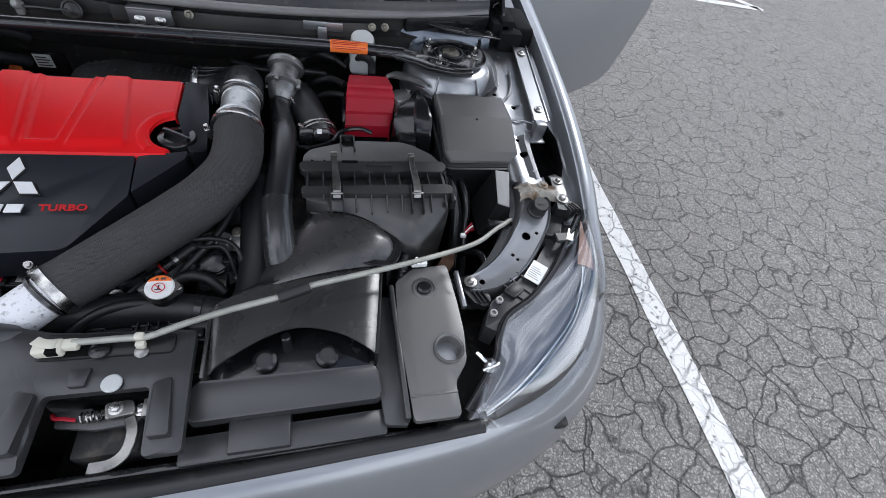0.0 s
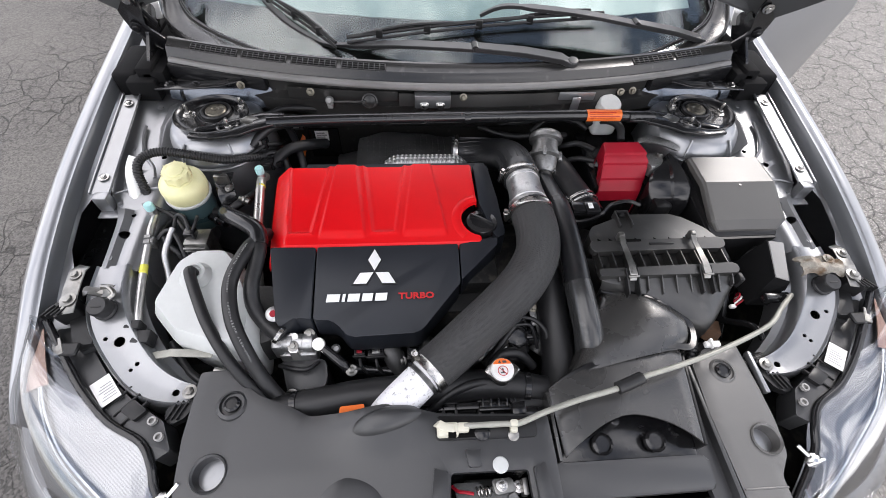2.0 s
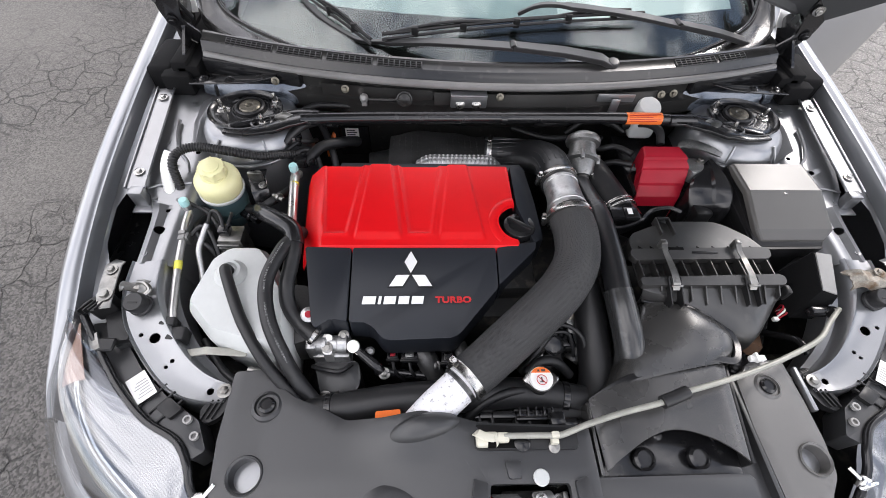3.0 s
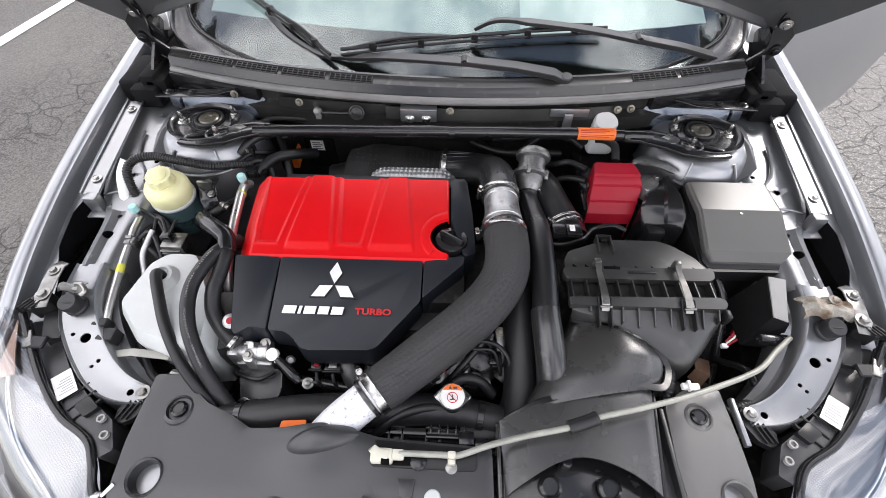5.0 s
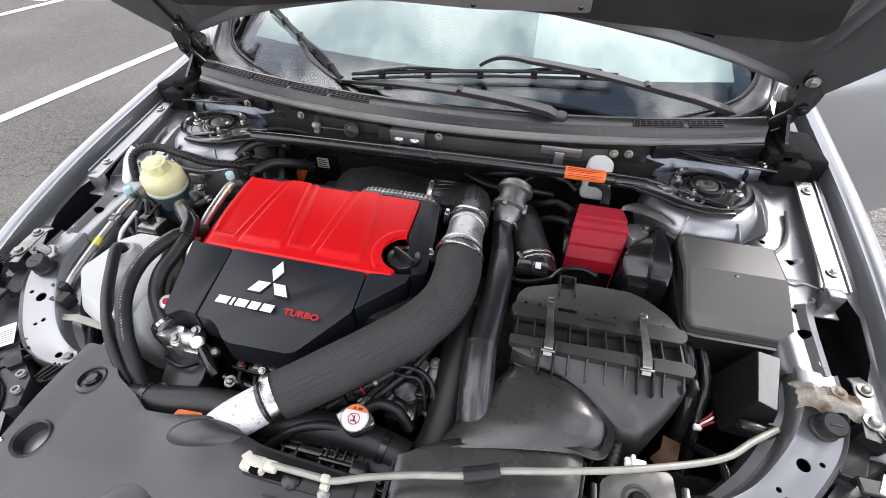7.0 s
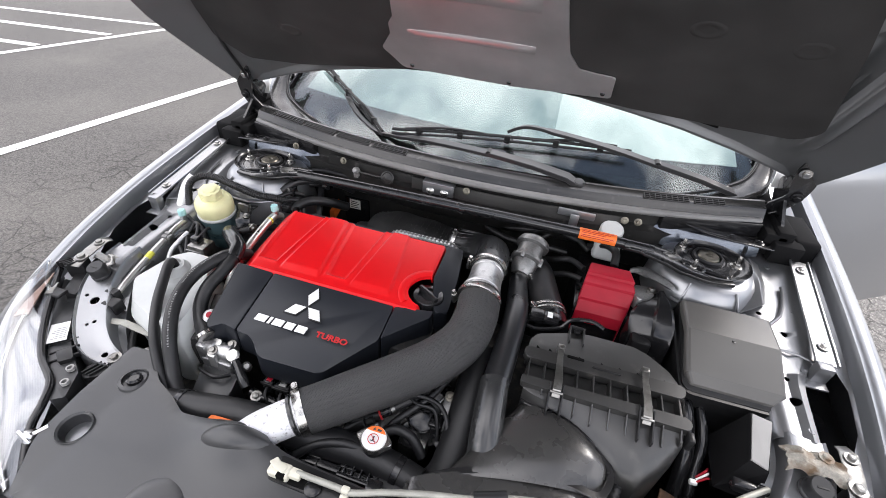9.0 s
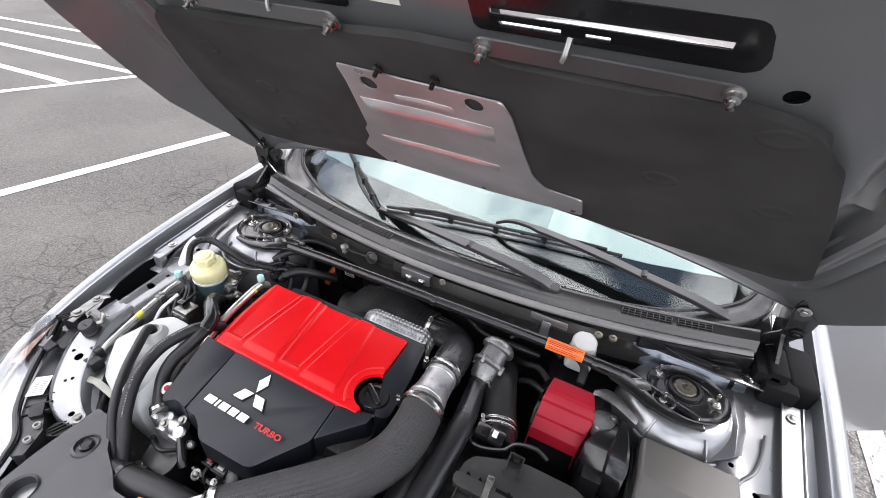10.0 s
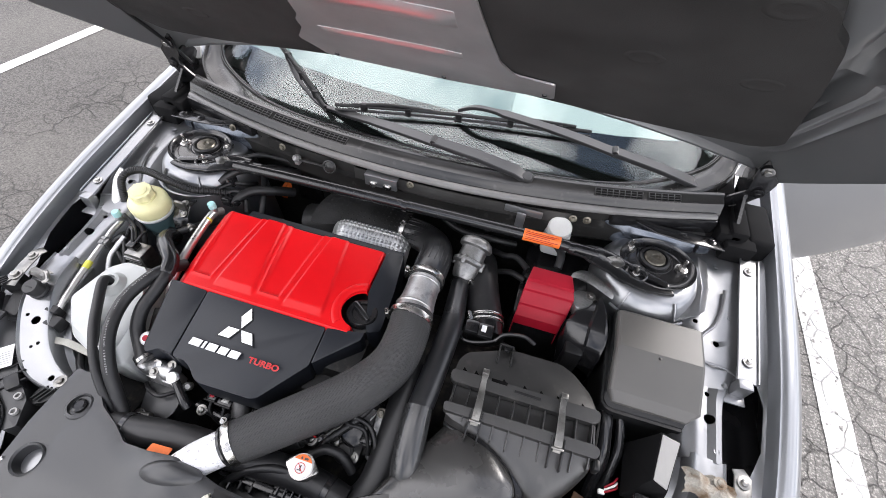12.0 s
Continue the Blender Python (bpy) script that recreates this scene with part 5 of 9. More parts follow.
# ---- charge pipe: elbow, alloy joiner, woven hose, white pipe ----
def clamp(name, at, axis, r, parent, w=0.012, screw=(0, 0, 1)):
    a = Vector(axis).normalized()
    c = part(name, turned([(r - 0.001, -w / 2), (r + 0.0016, -w / 2), (r + 0.0010, -w * 0.3), (r + 0.0010, w * 0.3), (r + 0.0016, w / 2), (r - 0.001, w / 2)], at, a, 36), STEEL, parent, "bright steel hose clamp")
    s = Vector(screw)
    s = (s - a * s.dot(a)).normalized()
    p = Vector(at) + s * (r + 0.005)
    t = a.cross(s)
    part("screw_housing", join(rod(p - t * 0.012, p + t * 0.012, 0.0055, 10), rod(p + t * 0.012, p + t * 0.020, 0.0042, 6)), STEEL, c)
    return c


charge = thing("charge_pipe", "large black woven charge hose with alloy joiner and white pipe", "charge pipe", (0.03, -0.35, 0.74))
part("elbow_hose", tube([(-0.022, 0.014, 0.734), (0.020, 0.006, 0.740), (0.058, -0.020, 0.758), (0.086, -0.062, 0.788), (0.098, -0.105, 0.812), (0.101, -0.150, 0.824), (0.101, -0.185, 0.826)], [0.036, 0.036, 0.037, 0.038, 0.037, 0.036, 0.036], 24, 8), SLEEVEBLACK, charge, "ribbed black rubber elbow")
ELBOW = [Vector(q) for q in spline([(-0.022, 0.014, 0.734), (0.020, 0.006, 0.740), (0.058, -0.020, 0.758), (0.086, -0.062, 0.788), (0.098, -0.105, 0.812), (0.101, -0.150, 0.824)], 4)]
for a in range(0, 360, 20):
    line_ = []
    for k, p in enumerate(ELBOW):
        t = (ELBOW[min(k + 1, len(ELBOW) - 1)] - ELBOW[max(k - 1, 0)]).normalized()
        s_ = t.cross(Vector((0, 0, 1))).normalized()
        line_.append(p + (s_ * math.cos(radians(a)) + t.cross(s_) * math.sin(radians(a))) * 0.0363)
    part("rib", tube(line_, 0.0012, 5, 2), SLEEVEBLACK, charge)
part("joiner", tube([(0.101, -0.165, 0.826), (0.102, -0.20, 0.829), (0.103, -0.23, 0.8295), (0.103, -0.25, 0.8285), (0.104, -0.295, 0.826)], [0.0335, 0.0335, 0.0345, 0.0375, 0.0375], 28, 6), ALLOY, charge, "cast alloy joiner with weld rings")
for y, r in ((-0.193, 0.0345), (-0.252, 0.0385)):
    part("weld_ring", turned([(r - 0.002, -0.003), (r, -0.001), (r, 0.001), (r - 0.002, 0.003)], (0.102, y, 0.829), (0, 1, 0), 28), ALLOY, charge)
HOSE = [(0.103, -0.262, 0.828), (0.108, -0.315, 0.825), (0.100, -0.368, 0.816), (0.068, -0.418, 0.806), (0.020, -0.463, 0.796), (-0.035, -0.508, 0.786), (-0.085, -0.549, 0.778), (-0.112, -0.5685, 0.7745)]
part("woven_hose", tube(HOSE, [0.0405] * 4 + [0.0398, 0.0385, 0.037, 0.0362], 36, 12), SLEEVE, charge, "black woven-finish silicone hose")
part("metal_pipe", tube([(-0.100, -0.560, 0.776), (-0.134, -0.588, 0.768), (-0.164, -0.612, 0.755), (-0.190, -0.634, 0.730), (-0.205, -0.65, 0.68)], 0.0295, 28, 6), WHITEPIPE, charge, "white painted metal pipe with chipped paint")
clamp("clamp", (-0.010, 0.012, 0.7355), (1, -0.2, 0.12), 0.0378, charge, 0.011, (0, 0, 1))
clamp("clamp", (0.101, -0.176, 0.826), (0.0, 1, -0.05), 0.0375, charge, screw=(-1, 0, 0.1))
clamp("clamp", (0.103, -0.276, 0.828), (0.02, 1, 0.03), 0.0425, charge, screw=(-1, 0, -0.2))
clamp("clamp", (-0.108, -0.5655, 0.7748), (0.75, 0.64, 0.12), 0.0372, charge, 0.013, (-0.5, 0.6, 0.5))
part("pipe_bead", turned([(0.0300, -0.004), (0.0335, -0.002), (0.0335, 0.002), (0.0300, 0.004)], (-0.118, -0.5745, 0.7725), (0.75, 0.64, 0.15), 30), CUFF, charge, "dark rubber hose end")

# ---- recirculation valve and its pipe ----
recirc = thing("recirculation_pipe", "black smooth hose with a cast alloy valve on top", "bypass pipe", (0.17, -0.3, 0.7))
VA = Vector((0.10, 0.62, 0.30)).normalized()
vb = Vector((0.168, -0.118, 0.800))
part("valve", turned([(0.021, -0.012), (0.025, -0.004), (0.027, 0.006), (0.0285, 0.020), (0.036, 0.024), (0.036, 0.031), (0.030, 0.034), (0.0285, 0.048), (0.0285, 0.060), (0.0365, 0.063), (0.0375, 0.070), (0.0335, 0.079), (0.024, 0.085), (0.010, 0.087), (0, 0.087)], vb, VA, 32), CASTGREY, recirc, "cast alloy recirculation valve")
for a in (0.5, 2.1, 3.7, 5.3):
    s_ = VA.orthogonal().normalized()
    e_ = s_ * math.cos(a) + VA.cross(s_) * math.sin(a)
    part("valve_bolt", rod(vb + VA * 0.016 + e_ * 0.034, vb + VA * 0.036 + e_ * 0.034, 0.0048, 8), CASTGREY, recirc)
part("upper_hose", tube([(0.168, -0.105, 0.790), (0.167, -0.140, 0.786), (0.172, -0.185, 0.788), (0.178, -0.25, 0.796), (0.176, -0.35, 0.797), (0.172, -0.43, 0.793)], [0.0195, 0.0195, 0.0215, 0.0230, 0.0230, 0.0230], 22, 8), SLEEVEBLACK, recirc)
part("cuff_hose", tube([(0.171, -0.418, 0.793), (0.173, -0.455, 0.785), (0.177, -0.500, 0.768), (0.181, -0.530, 0.738), (0.182, -0.545, 0.69), (0.182, -0.55, 0.60)], [0.0252, 0.0255, 0.0258, 0.0262, 0.026, 0.026], 22, 8), CUFF, recirc, "black moulded cuff hose")
clamp("clamp", (0.167, -0.132, 0.786), (0, 1, 0), 0.0212, recirc, 0.010, (1, 0, 0.5))
low = thing("lower_hose", "long black coolant hose running down behind the radiator", "hose", (0.10, -0.45, 0.6))
part("hose", tube([(0.13, -0.33, 0.755), (0.135, -0.42, 0.735), (0.135, -0.50, 0.712), (0.125, -0.56, 0.700), (0.09, -0.596, 0.698), (0.03, -0.606, 0.696)], 0.030, 18, 8), RUBBER, low)

# ---- radiator, its hose and cap ----
radiator = thing("radiator", "black radiator top tank across the front", "radiator", (0, -0.6, 0.3))
part("top_tank", box(-0.36, 0.36, -0.655, -0.600, 0.655, 0.700, 0.010), PLASTIC, radiator)
part("core", box(-0.36, 0.36, -0.65, -0.61, 0.30, 0.655, 0.003), DARK, radiator)
part("filler_neck", turned([(0.020, -0.06), (0.019, -0.012), (0.0205, -0.010), (0.0205, -0.006)], (0.0145, -0.5635, 0.761), (0, 0, 1), 24), PLASTIC, radiator)
for k in range(5):
    part("tank_rib", box(-0.020 + 0.0135 * k, -0.0165 + 0.0135 * k, -0.612, -0.590, 0.690, 0.728, 0.0015), SATIN, radiator)
part("tank_bar", box(-0.026, 0.050, -0.618, -0.611, 0.700, 0.730, 0.002), SATIN, radiator)
for x in (-0.074, -0.014):
    part("tank_clip", join(box(x - 0.013, x - 0.008, -0.622, -0.598, 0.690, 0.722, 0.0015), box(x + 0.008, x + 0.013, -0.622, -0.598, 0.690, 0.722, 0.0015), box(x - 0.013, x + 0.013, -0.602, -0.598, 0.690, 0.724, 0.0015), box(x - 0.007, x + 0.007, -0.618, -0.604, 0.690, 0.708, 0.002)), PLASTIC, radiator)
hose = thing("radiator_hose", "thick black radiator hose below the engine", "radiator hose", (-0.15, -0.59, 0.68))
part("hose", tube([(-0.36, -0.598, 0.712), (-0.30, -0.592, 0.722), (-0.22, -0.582, 0.728), (-0.12, -0.578, 0.728), (-0.02, -0.572, 0.722), (0.04, -0.575, 0.716), (0.095, -0.585, 0.712)], 0.026, 18, 8), RUBBER, hose)
part("clamp", turned([(0.0262, -0.006), (0.0275, -0.005), (0.0275, 0.005), (0.0262, 0.006)], (-0.325, -0.5945, 0.7185), (1, 0.08, 0.14), 26), BLACKMETAL, hose)
part("clamp", turned([(0.0262, -0.006), (0.0275, -0.005), (0.0275, 0.005), (0.0262, 0.006)], (0.06, -0.5785, 0.7145), (1, -0.15, -0.08), 26), BLACKMETAL, hose)
part("sleeve", tube([(-0.21, -0.5815, 0.728), (-0.17, -0.580, 0.7285), (-0.13, -0.5785, 0.728)], 0.0272, 18, 4), RUBBER, hose)
thin = thing("overflow_hose", "thin black overflow hose to the radiator neck", "hose", (-0.05, -0.57, 0.73))
part("hose", tube([(0.005, -0.572, 0.737), (-0.035, -0.578, 0.745), (-0.075, -0.592, 0.740), (-0.11, -0.615, 0.715), (-0.13, -0.63, 0.69)], 0.0075, 10, 8), RUBBER, thin)
rcap = part("cap_base", turned([(0.019, -0.008), (0.021, -0.006), (0.021, -0.0035), (0.019, -0.002)], (0.0145, -0.5635, 0.761), (0, 0, 1), 28), PLATED, radiator, "plated radiator cap with an orange and white label")
capm = Matrix.Translation((0.0145, -0.5635, 0.761))
wings = [((0.0212 + 0.0085 * math.exp(-(math.sin(a) / 0.30) ** 2)) * math.cos(a), (0.0212 + 0.0085 * math.exp(-(math.sin(a) / 0.30) ** 2)) * math.sin(a)) for a in np.linspace(0, 2 * math.pi, 49)[:-1]]
b = slab(wings, 0.0045, 0.010, 0.002, 2)
b.transform(capm)
part("plate", b, STEEL, rcap)
part("dome", turned([(0.0196, 0.004), (0.0192, 0.0068), (0.0178, 0.0084), (0, 0.0088)], (0.0145, -0.5635, 0.761), (0, 0, 1), 32), PAPER, rcap, "white warning disc")
b = slab([(0.0178 * math.cos(a), 0.0178 * math.sin(a)) for a in np.linspace(radians(28), radians(152), 16)], 0.0095, 0.001, 0)
b.transform(capm)
part("warning_band", b, ORANGE, rcap, "orange warning band")
b = grid([[(r * math.cos(a), r * math.sin(a) - 0.0035, 0.0094) for a in np.linspace(0, 2 * math.pi, 25)] for r in (0.0075, 0.0086)], 0.0004)
b.transform(capm)
part("ring_sign", b, REDINK, rcap)
b = join(slab([(-0.0065, 0.0100), (-0.0015, 0.0100), (-0.0040, 0.0145)], 0.0101, 0.0006, 0), box(0.001, 0.0075, 0.0100, 0.0135, 0.0096, 0.0101, 0))
b.transform(capm)
part("warning_sign", b, INK, rcap)
b = box(-0.0005, 0.0005, -0.0088, 0.0088, 0.0092, 0.0099, 0, 1, Matrix.Translation((0, -0.0035, 0)) @ Matrix.Rotation(radians(45), 4, "Z"))
b.transform(capm)
part("slash_sign", b, REDINK, rcap)
b = join(box(-0.004, 0.004, -0.0075, -0.0063, 0.0092, 0.0098, 0), box(-0.001, 0.001, -0.006, 0.001, 0.0092, 0.0098, 0))
b.transform(capm)
part("picture_sign", b, INK, rcap)

# ---- air filter box and its snorkel ----
air = thing("air_filter_box", "ribbed black air filter box with two steel clips", "air filter box", (0.35, -0.36, 0.6))
lid_out = [(0.213, -0.345), (0.214, -0.318), (0.226, -0.297), (0.290, -0.270), (0.316, -0.264), (0.400, -0.264), (0.424, -0.276), (0.456, -0.306), (0.468, -0.332), (0.470, -0.345)]
part("lid", slab(rounded(lid_out, 0.008), lambda x, y: 0.804 + 0.10 * (-0.264 - y), 0.045, 0.005, 3), AIRBOX, air)
part("lid_flange", slab(rounded([(0.209, -0.339), (0.474, -0.335), (0.478, -0.348), (0.470, -0.359), (0.214, -0.361), (0.207, -0.352)], 0.006), lambda x, y: 0.8140 + 0.16 * (y + 0.345), 0.014, 0.001, 1), AIRBOX, air)
part("ribbed_wall", grid([[(x, y, z) for x in np.linspace(0.217, 0.468, 12)] for y, z in ((-0.352, 0.803), (-0.357, 0.791), (-0.380, 0.788), (-0.404, 0.789))], 0.003), AIRBOX, air)


def body_front(x):
    return float(np.interp(x, (0.216, 0.228, 0.300, 0.345, 0.380, 0.412, 0.44, 0.468, 0.482), (-0.422, -0.428, -0.447, -0.470, -0.496, -0.499, -0.472, -0.438, -0.412)))


rows = []
for x in list(np.linspace(0.218, 0.470, 22)) + [0.478, 0.482, 0.4825]:
    yb, drop = body_front(min(x, 0.482)), 0.006 * max(0, x - 0.455) / 0.027
    if x > 0.48:
        yb = -0.412 + 0.05 * (x - 0.48) / 0.0025
    y2 = -0.416 if yb < -0.436 else yb + 0.008
    rows.append([(x, max(-0.400, yb + 0.03) if x > 0.48 else -0.400, 0.799 - drop), (x, min(-0.408, y2 + 0.008) if x < 0.48 else y2 + 0.02, 0.798 - drop), (x, y2, 0.795 - drop), (x, y2 * 0.55 + yb * 0.45, 0.786 - drop), (x, yb * 0.88 + y2 * 0.12, 0.771), (x, yb * 0.98 + y2 * 0.02, 0.758), (x, yb - 0.002, 0.735), (x, yb, 0.62)])
part("body", grid(rows, 0.003), AIRBOX, air)
part("side_wall", grid([[(0.470, -0.332, 0.80), (0.474, -0.360, 0.795), (0.476, -0.400, 0.792), (0.480, -0.412, 0.79)], [(0.468, -0.332, 0.64), (0.472, -0.360, 0.64), (0.474, -0.400, 0.64), (0.478, -0.412, 0.64)]], 0.003), AIRBOX, air)
part("body_flange", slab(rounded([(0.211, -0.399), (0.474, -0.393), (0.482, -0.402), (0.476, -0.414), (0.212, -0.414)], 0.004), lambda x, y: 0.8105 + 0.16 * (y + 0.40), 0.012, 0.001, 1), AIRBOX, air)
part("side_clip", box(0.474, 0.484, -0.430, -0.412, 0.780, 0.806, 0.003), PLASTIC, air)
for k in range(10):
    x = 0.2195 + 0.0272 * k
    part("rib", bevel(slab([(x, -0.356), (x + 0.0024, -0.356), (x + 0.0024, -0.402), (x, -0.402)], 0.8085, 0.022, 0.0005, 1), 0, 1), AIRBOX, air)
    if k not in (2, 7):
        yb = max(body_front(x) + 0.012, -0.442)
        part("lower_rib", slab([(x, -0.412), (x + 0.0024, -0.412), (x + 0.0024, yb), (x, yb)], lambda px_, py_: 0.806 + 0.55 * (py_ + 0.412), 0.02, 0.0005, 1), AIRBOX, air)
for k, x in enumerate((0.226, 0.248, 0.300, 0.338, 0.368, 0.398, 0.442)):
    part("mark", slab([(x, -0.336), (x + 0.009, -0.336), (x + 0.002, -0.3285)], lambda px_, py_: 0.8045 + 0.10 * (-0.264 - py_), 0.004, 0.0005, 1), NEARBLACK, air, "small moulded triangle")
# a near-black bar paints the slot's dark; nothing is cut
part("slot", box(0.281, 0.310, -0.3415, -0.3355, 0.8135, 0.8155, 0.0004), NEARBLACK, air)
part("embossed_bar", box(0.324, 0.372, -0.3490, -0.3445, 0.813, 0.8157, 0.0008), PLASTIC, air, "raised moulded word, unreadable")
for x in (0.281, 0.306):
    part("post", slab([(x, -0.302), (x + 0.0025, -0.302), (x + 0.0025, -0.262), (x, -0.262)], lambda px_, py_: 0.8165 - 0.02 * (py_ + 0.302), 0.02, 0.0005, 1), AIRBOX, air)
part("latch_hook", join(box(0.2835, 0.306, -0.266, -0.262, 0.800, 0.817, 0.001), box(0.290, 0.300, -0.274, -0.266, 0.808, 0.813, 0.001)), PLASTIC, air)


def spring_clip(x, parent):
    c = part("clip", strip([(x, -0.329, 0.828), (x, -0.337, 0.829), (x, -0.350, 0.823), (x + 0.001, -0.372, 0.8225), (x + 0.002, -0.398, 0.8205), (x + 0.002, -0.416, 0.817), (x + 0.002, -0.424, 0.806)], [0.0115, 0.0115, 0.010, 0.0115, 0.013, 0.0135, 0.0135], 0.0016, 0.0005), PLATED, parent, "grey steel spring clip")
    part("hook", box(x - 0.006, x + 0.006, -0.3385, -0.328, 0.812, 0.8305, 0.002), PLATED, c)
    part("pin", rod((x - 0.008, -0.4195, 0.8135), (x + 0.012, -0.4195, 0.8135), 0.0022, 8), PLATED, c)
    for dx in (-0.0095, 0.0115):
        part("ear", bevel(slab([(x + dx, -0.402), (x + dx + 0.0025, -0.402), (x + dx + 0.0025, -0.447), (x + dx, -0.447)], lambda px_, py_: 0.817 + 0.42 * (py_ + 0.402), 0.026, 0.0005, 1), 0, 1), PLASTIC, c)


spring_clip(0.268, air)
spring_clip(0.409, air)

meter = thing("air_flow_meter", "black air flow meter with a steel band and hose", "air flow meter", (0.235, -0.2, 0.74))
part("hose", tube([(0.195, -0.035, 0.745), (0.205, -0.09, 0.770), (0.222, -0.145, 0.768), (0.238, -0.19, 0.763)], 0.037, 20, 6), RUBBER, meter)
part("housing", tube([(0.238, -0.19, 0.763), (0.250, -0.235, 0.760)], 0.038, 22, 2), SATIN, meter)
clamp("clamp", (0.2385, -0.193, 0.763), (0.27, -1, -0.05), 0.0385, meter, 0.006, (-1, 0, 0.5))
clamp("clamp", (0.2415, -0.204, 0.763), (0.27, -1, -0.05), 0.0388, meter, 0.004, (-1, 0, 0.6))
part("connector_block", join(box(0.205, 0.232, -0.248, -0.220, 0.782, 0.800, 0.003), box(0.232, 0.262, -0.252, -0.222, 0.790, 0.802, 0.003)), SATIN, meter)
part("sticker", box(0.238, 0.248, -0.243, -0.228, 0.8022, 0.8028, 0), PAPER, meter)
loop = thing("wire_loop", "thin black-sleeved wire running behind the air box", "wire", (0.27, -0.24, 0.79))
part("wire", tube([(0.205, -0.232, 0.785), (0.200, -0.255, 0.782), (0.225, -0.262, 0.784), (0.265, -0.250, 0.790), (0.285, -0.238, 0.806), (0.32, -0.232, 0.810), (0.345, -0.240, 0.806)], 0.0042, 8, 8), SATIN, loop)

snork = thing("intake_snorkel", "black moulded intake duct from grille to air box", "intake duct", (0.25, -0.6, 0.65))
# throat under the air box
left = spline([(0.219, -0.424), (0.177, -0.497), (0.126, -0.579)], 8)
right = spline([(0.335, -0.455), (0.360, -0.480), (0.366, -0.506), (0.352, -0.537)], 6)
rows = []
for k in range(13):
    f = k / 12
    a, c = left[round(f * (len(left) - 1))], right[round(f * (len(right) - 1))]
    top = 0.774 - 0.010 * f + 0.008 * math.sin(math.pi * f)
    row = []
    for u, dz in ((-0.03, -0.08), (0.0, -0.02), (0.06, -0.004), (0.2, 0.004), (0.4, 0.009), (0.6, 0.010), (0.8, 0.006), (0.92, -0.002), (0.985, -0.014), (1.0, -0.07)):
        row.append((a[0] + (c[0] - a[0]) * u, a[1] + (c[1] - a[1]) * u, top + dz))
    rows.append(row)
part("throat", grid([[tuple(q) for q in spline(r, 3)] for r in rows], 0.002), DUCT, snork)
part("lip", bevel(strip([tuple(q) for q in spline([(0.092, -0.598, 0.752), (0.126, -0.580, 0.762), (0.177, -0.560, 0.771), (0.259, -0.541, 0.775), (0.307, -0.535, 0.773), (0.347, -0.538, 0.768), (0.362, -0.526, 0.766), (0.370, -0.500, 0.764), (0.358, -0.472, 0.768), (0.335, -0.452, 0.774), (0.273, -0.436, 0.780), (0.219, -0.422, 0.776)], 4)], 0.012, 0.005, 0), 0.0012, 1), SATIN, snork, "raised dark lip")
for k in range(3):
    part("tab", box(0.235 + 0.038 * k, 0.238 + 0.038 * k, -0.505 + 0.006 * k, -0.490 + 0.006 * k, 0.770, 0.782, 0.001), PLASTIC, snork)
back = spline([(0.088, -0.596), (0.126, -0.580), (0.177, -0.560), (0.222, -0.548), (0.28, -0.540), (0.335, -0.540)], 4)
fore = spline([(0.092, -0.700), (0.115, -0.684), (0.168, -0.655), (0.216, -0.646), (0.273, -0.663), (0.316, -0.693)], 4)
rows = []
for f in np.linspace(0, 1, 9):
    row = []
    for k, (a, c) in enumerate(zip(back, fore)):
        u = k / (len(back) - 1)
        row.append((a[0] + (c[0] - a[0]) * f, a[1] + (c[1] - a[1]) * f, 0.757 + 0.012 * math.sin(math.pi * u) ** 0.6 - 0.002 * f))
    rows.append(row)
part("scoop_top", grid(rows, 0.003), DUCT, snork)
part("scoop_side", box(0.082, 0.088, -0.705, -0.600, 0.700, 0.757, 0.002), DUCT, snork)
part("scoop_side", slab([(0.314, -0.694), (0.319, -0.694), (0.340, -0.545), (0.335, -0.545)], 0.757, 0.055, 0.001), PLASTIC, snork)
part("scoop_floor", slab(rounded([(0.09, -0.630), (0.318, -0.630), (0.314, -0.712), (0.09, -0.712)], 0.006), 0.728, 0.01, 0.002), BLACKMETAL, snork)
for x in (0.160, 0.246):
    part("fastener", turned([(0.0165, 0), (0.0165, 0.008), (0.012, 0.011), (0.011, 0.007), (0, 0.007)], (x, -0.680, 0.734), (0, -0.15, 1), 22), SATIN, snork)
part("peg", turned([(0.008, 0), (0.008, 0.018), (0.006, 0.02), (0, 0.02)], (0.188, -0.648, 0.728), (0, 0, 1), 14), SATIN, snork)
part("front_tray", slab(rounded([(0.074, -0.706), (0.316, -0.706), (0.320, -0.752), (0.070, -0.755)], 0.008), lambda x, y: 0.745 + 0.25 * (y + 0.72), 0.02, 0.004), SHROUD, snork)

# ---- fuse box, relay box, battery ----
def lid_height(x, y):
    return 0.826 if y > -0.196 else 0.826 + (y + 0.196) * 0.36


fuse = thing("fuse_box", "grey-black fuse box lid in two planes", "fuse box", (0.57, -0.2, 0.66))
rows = []
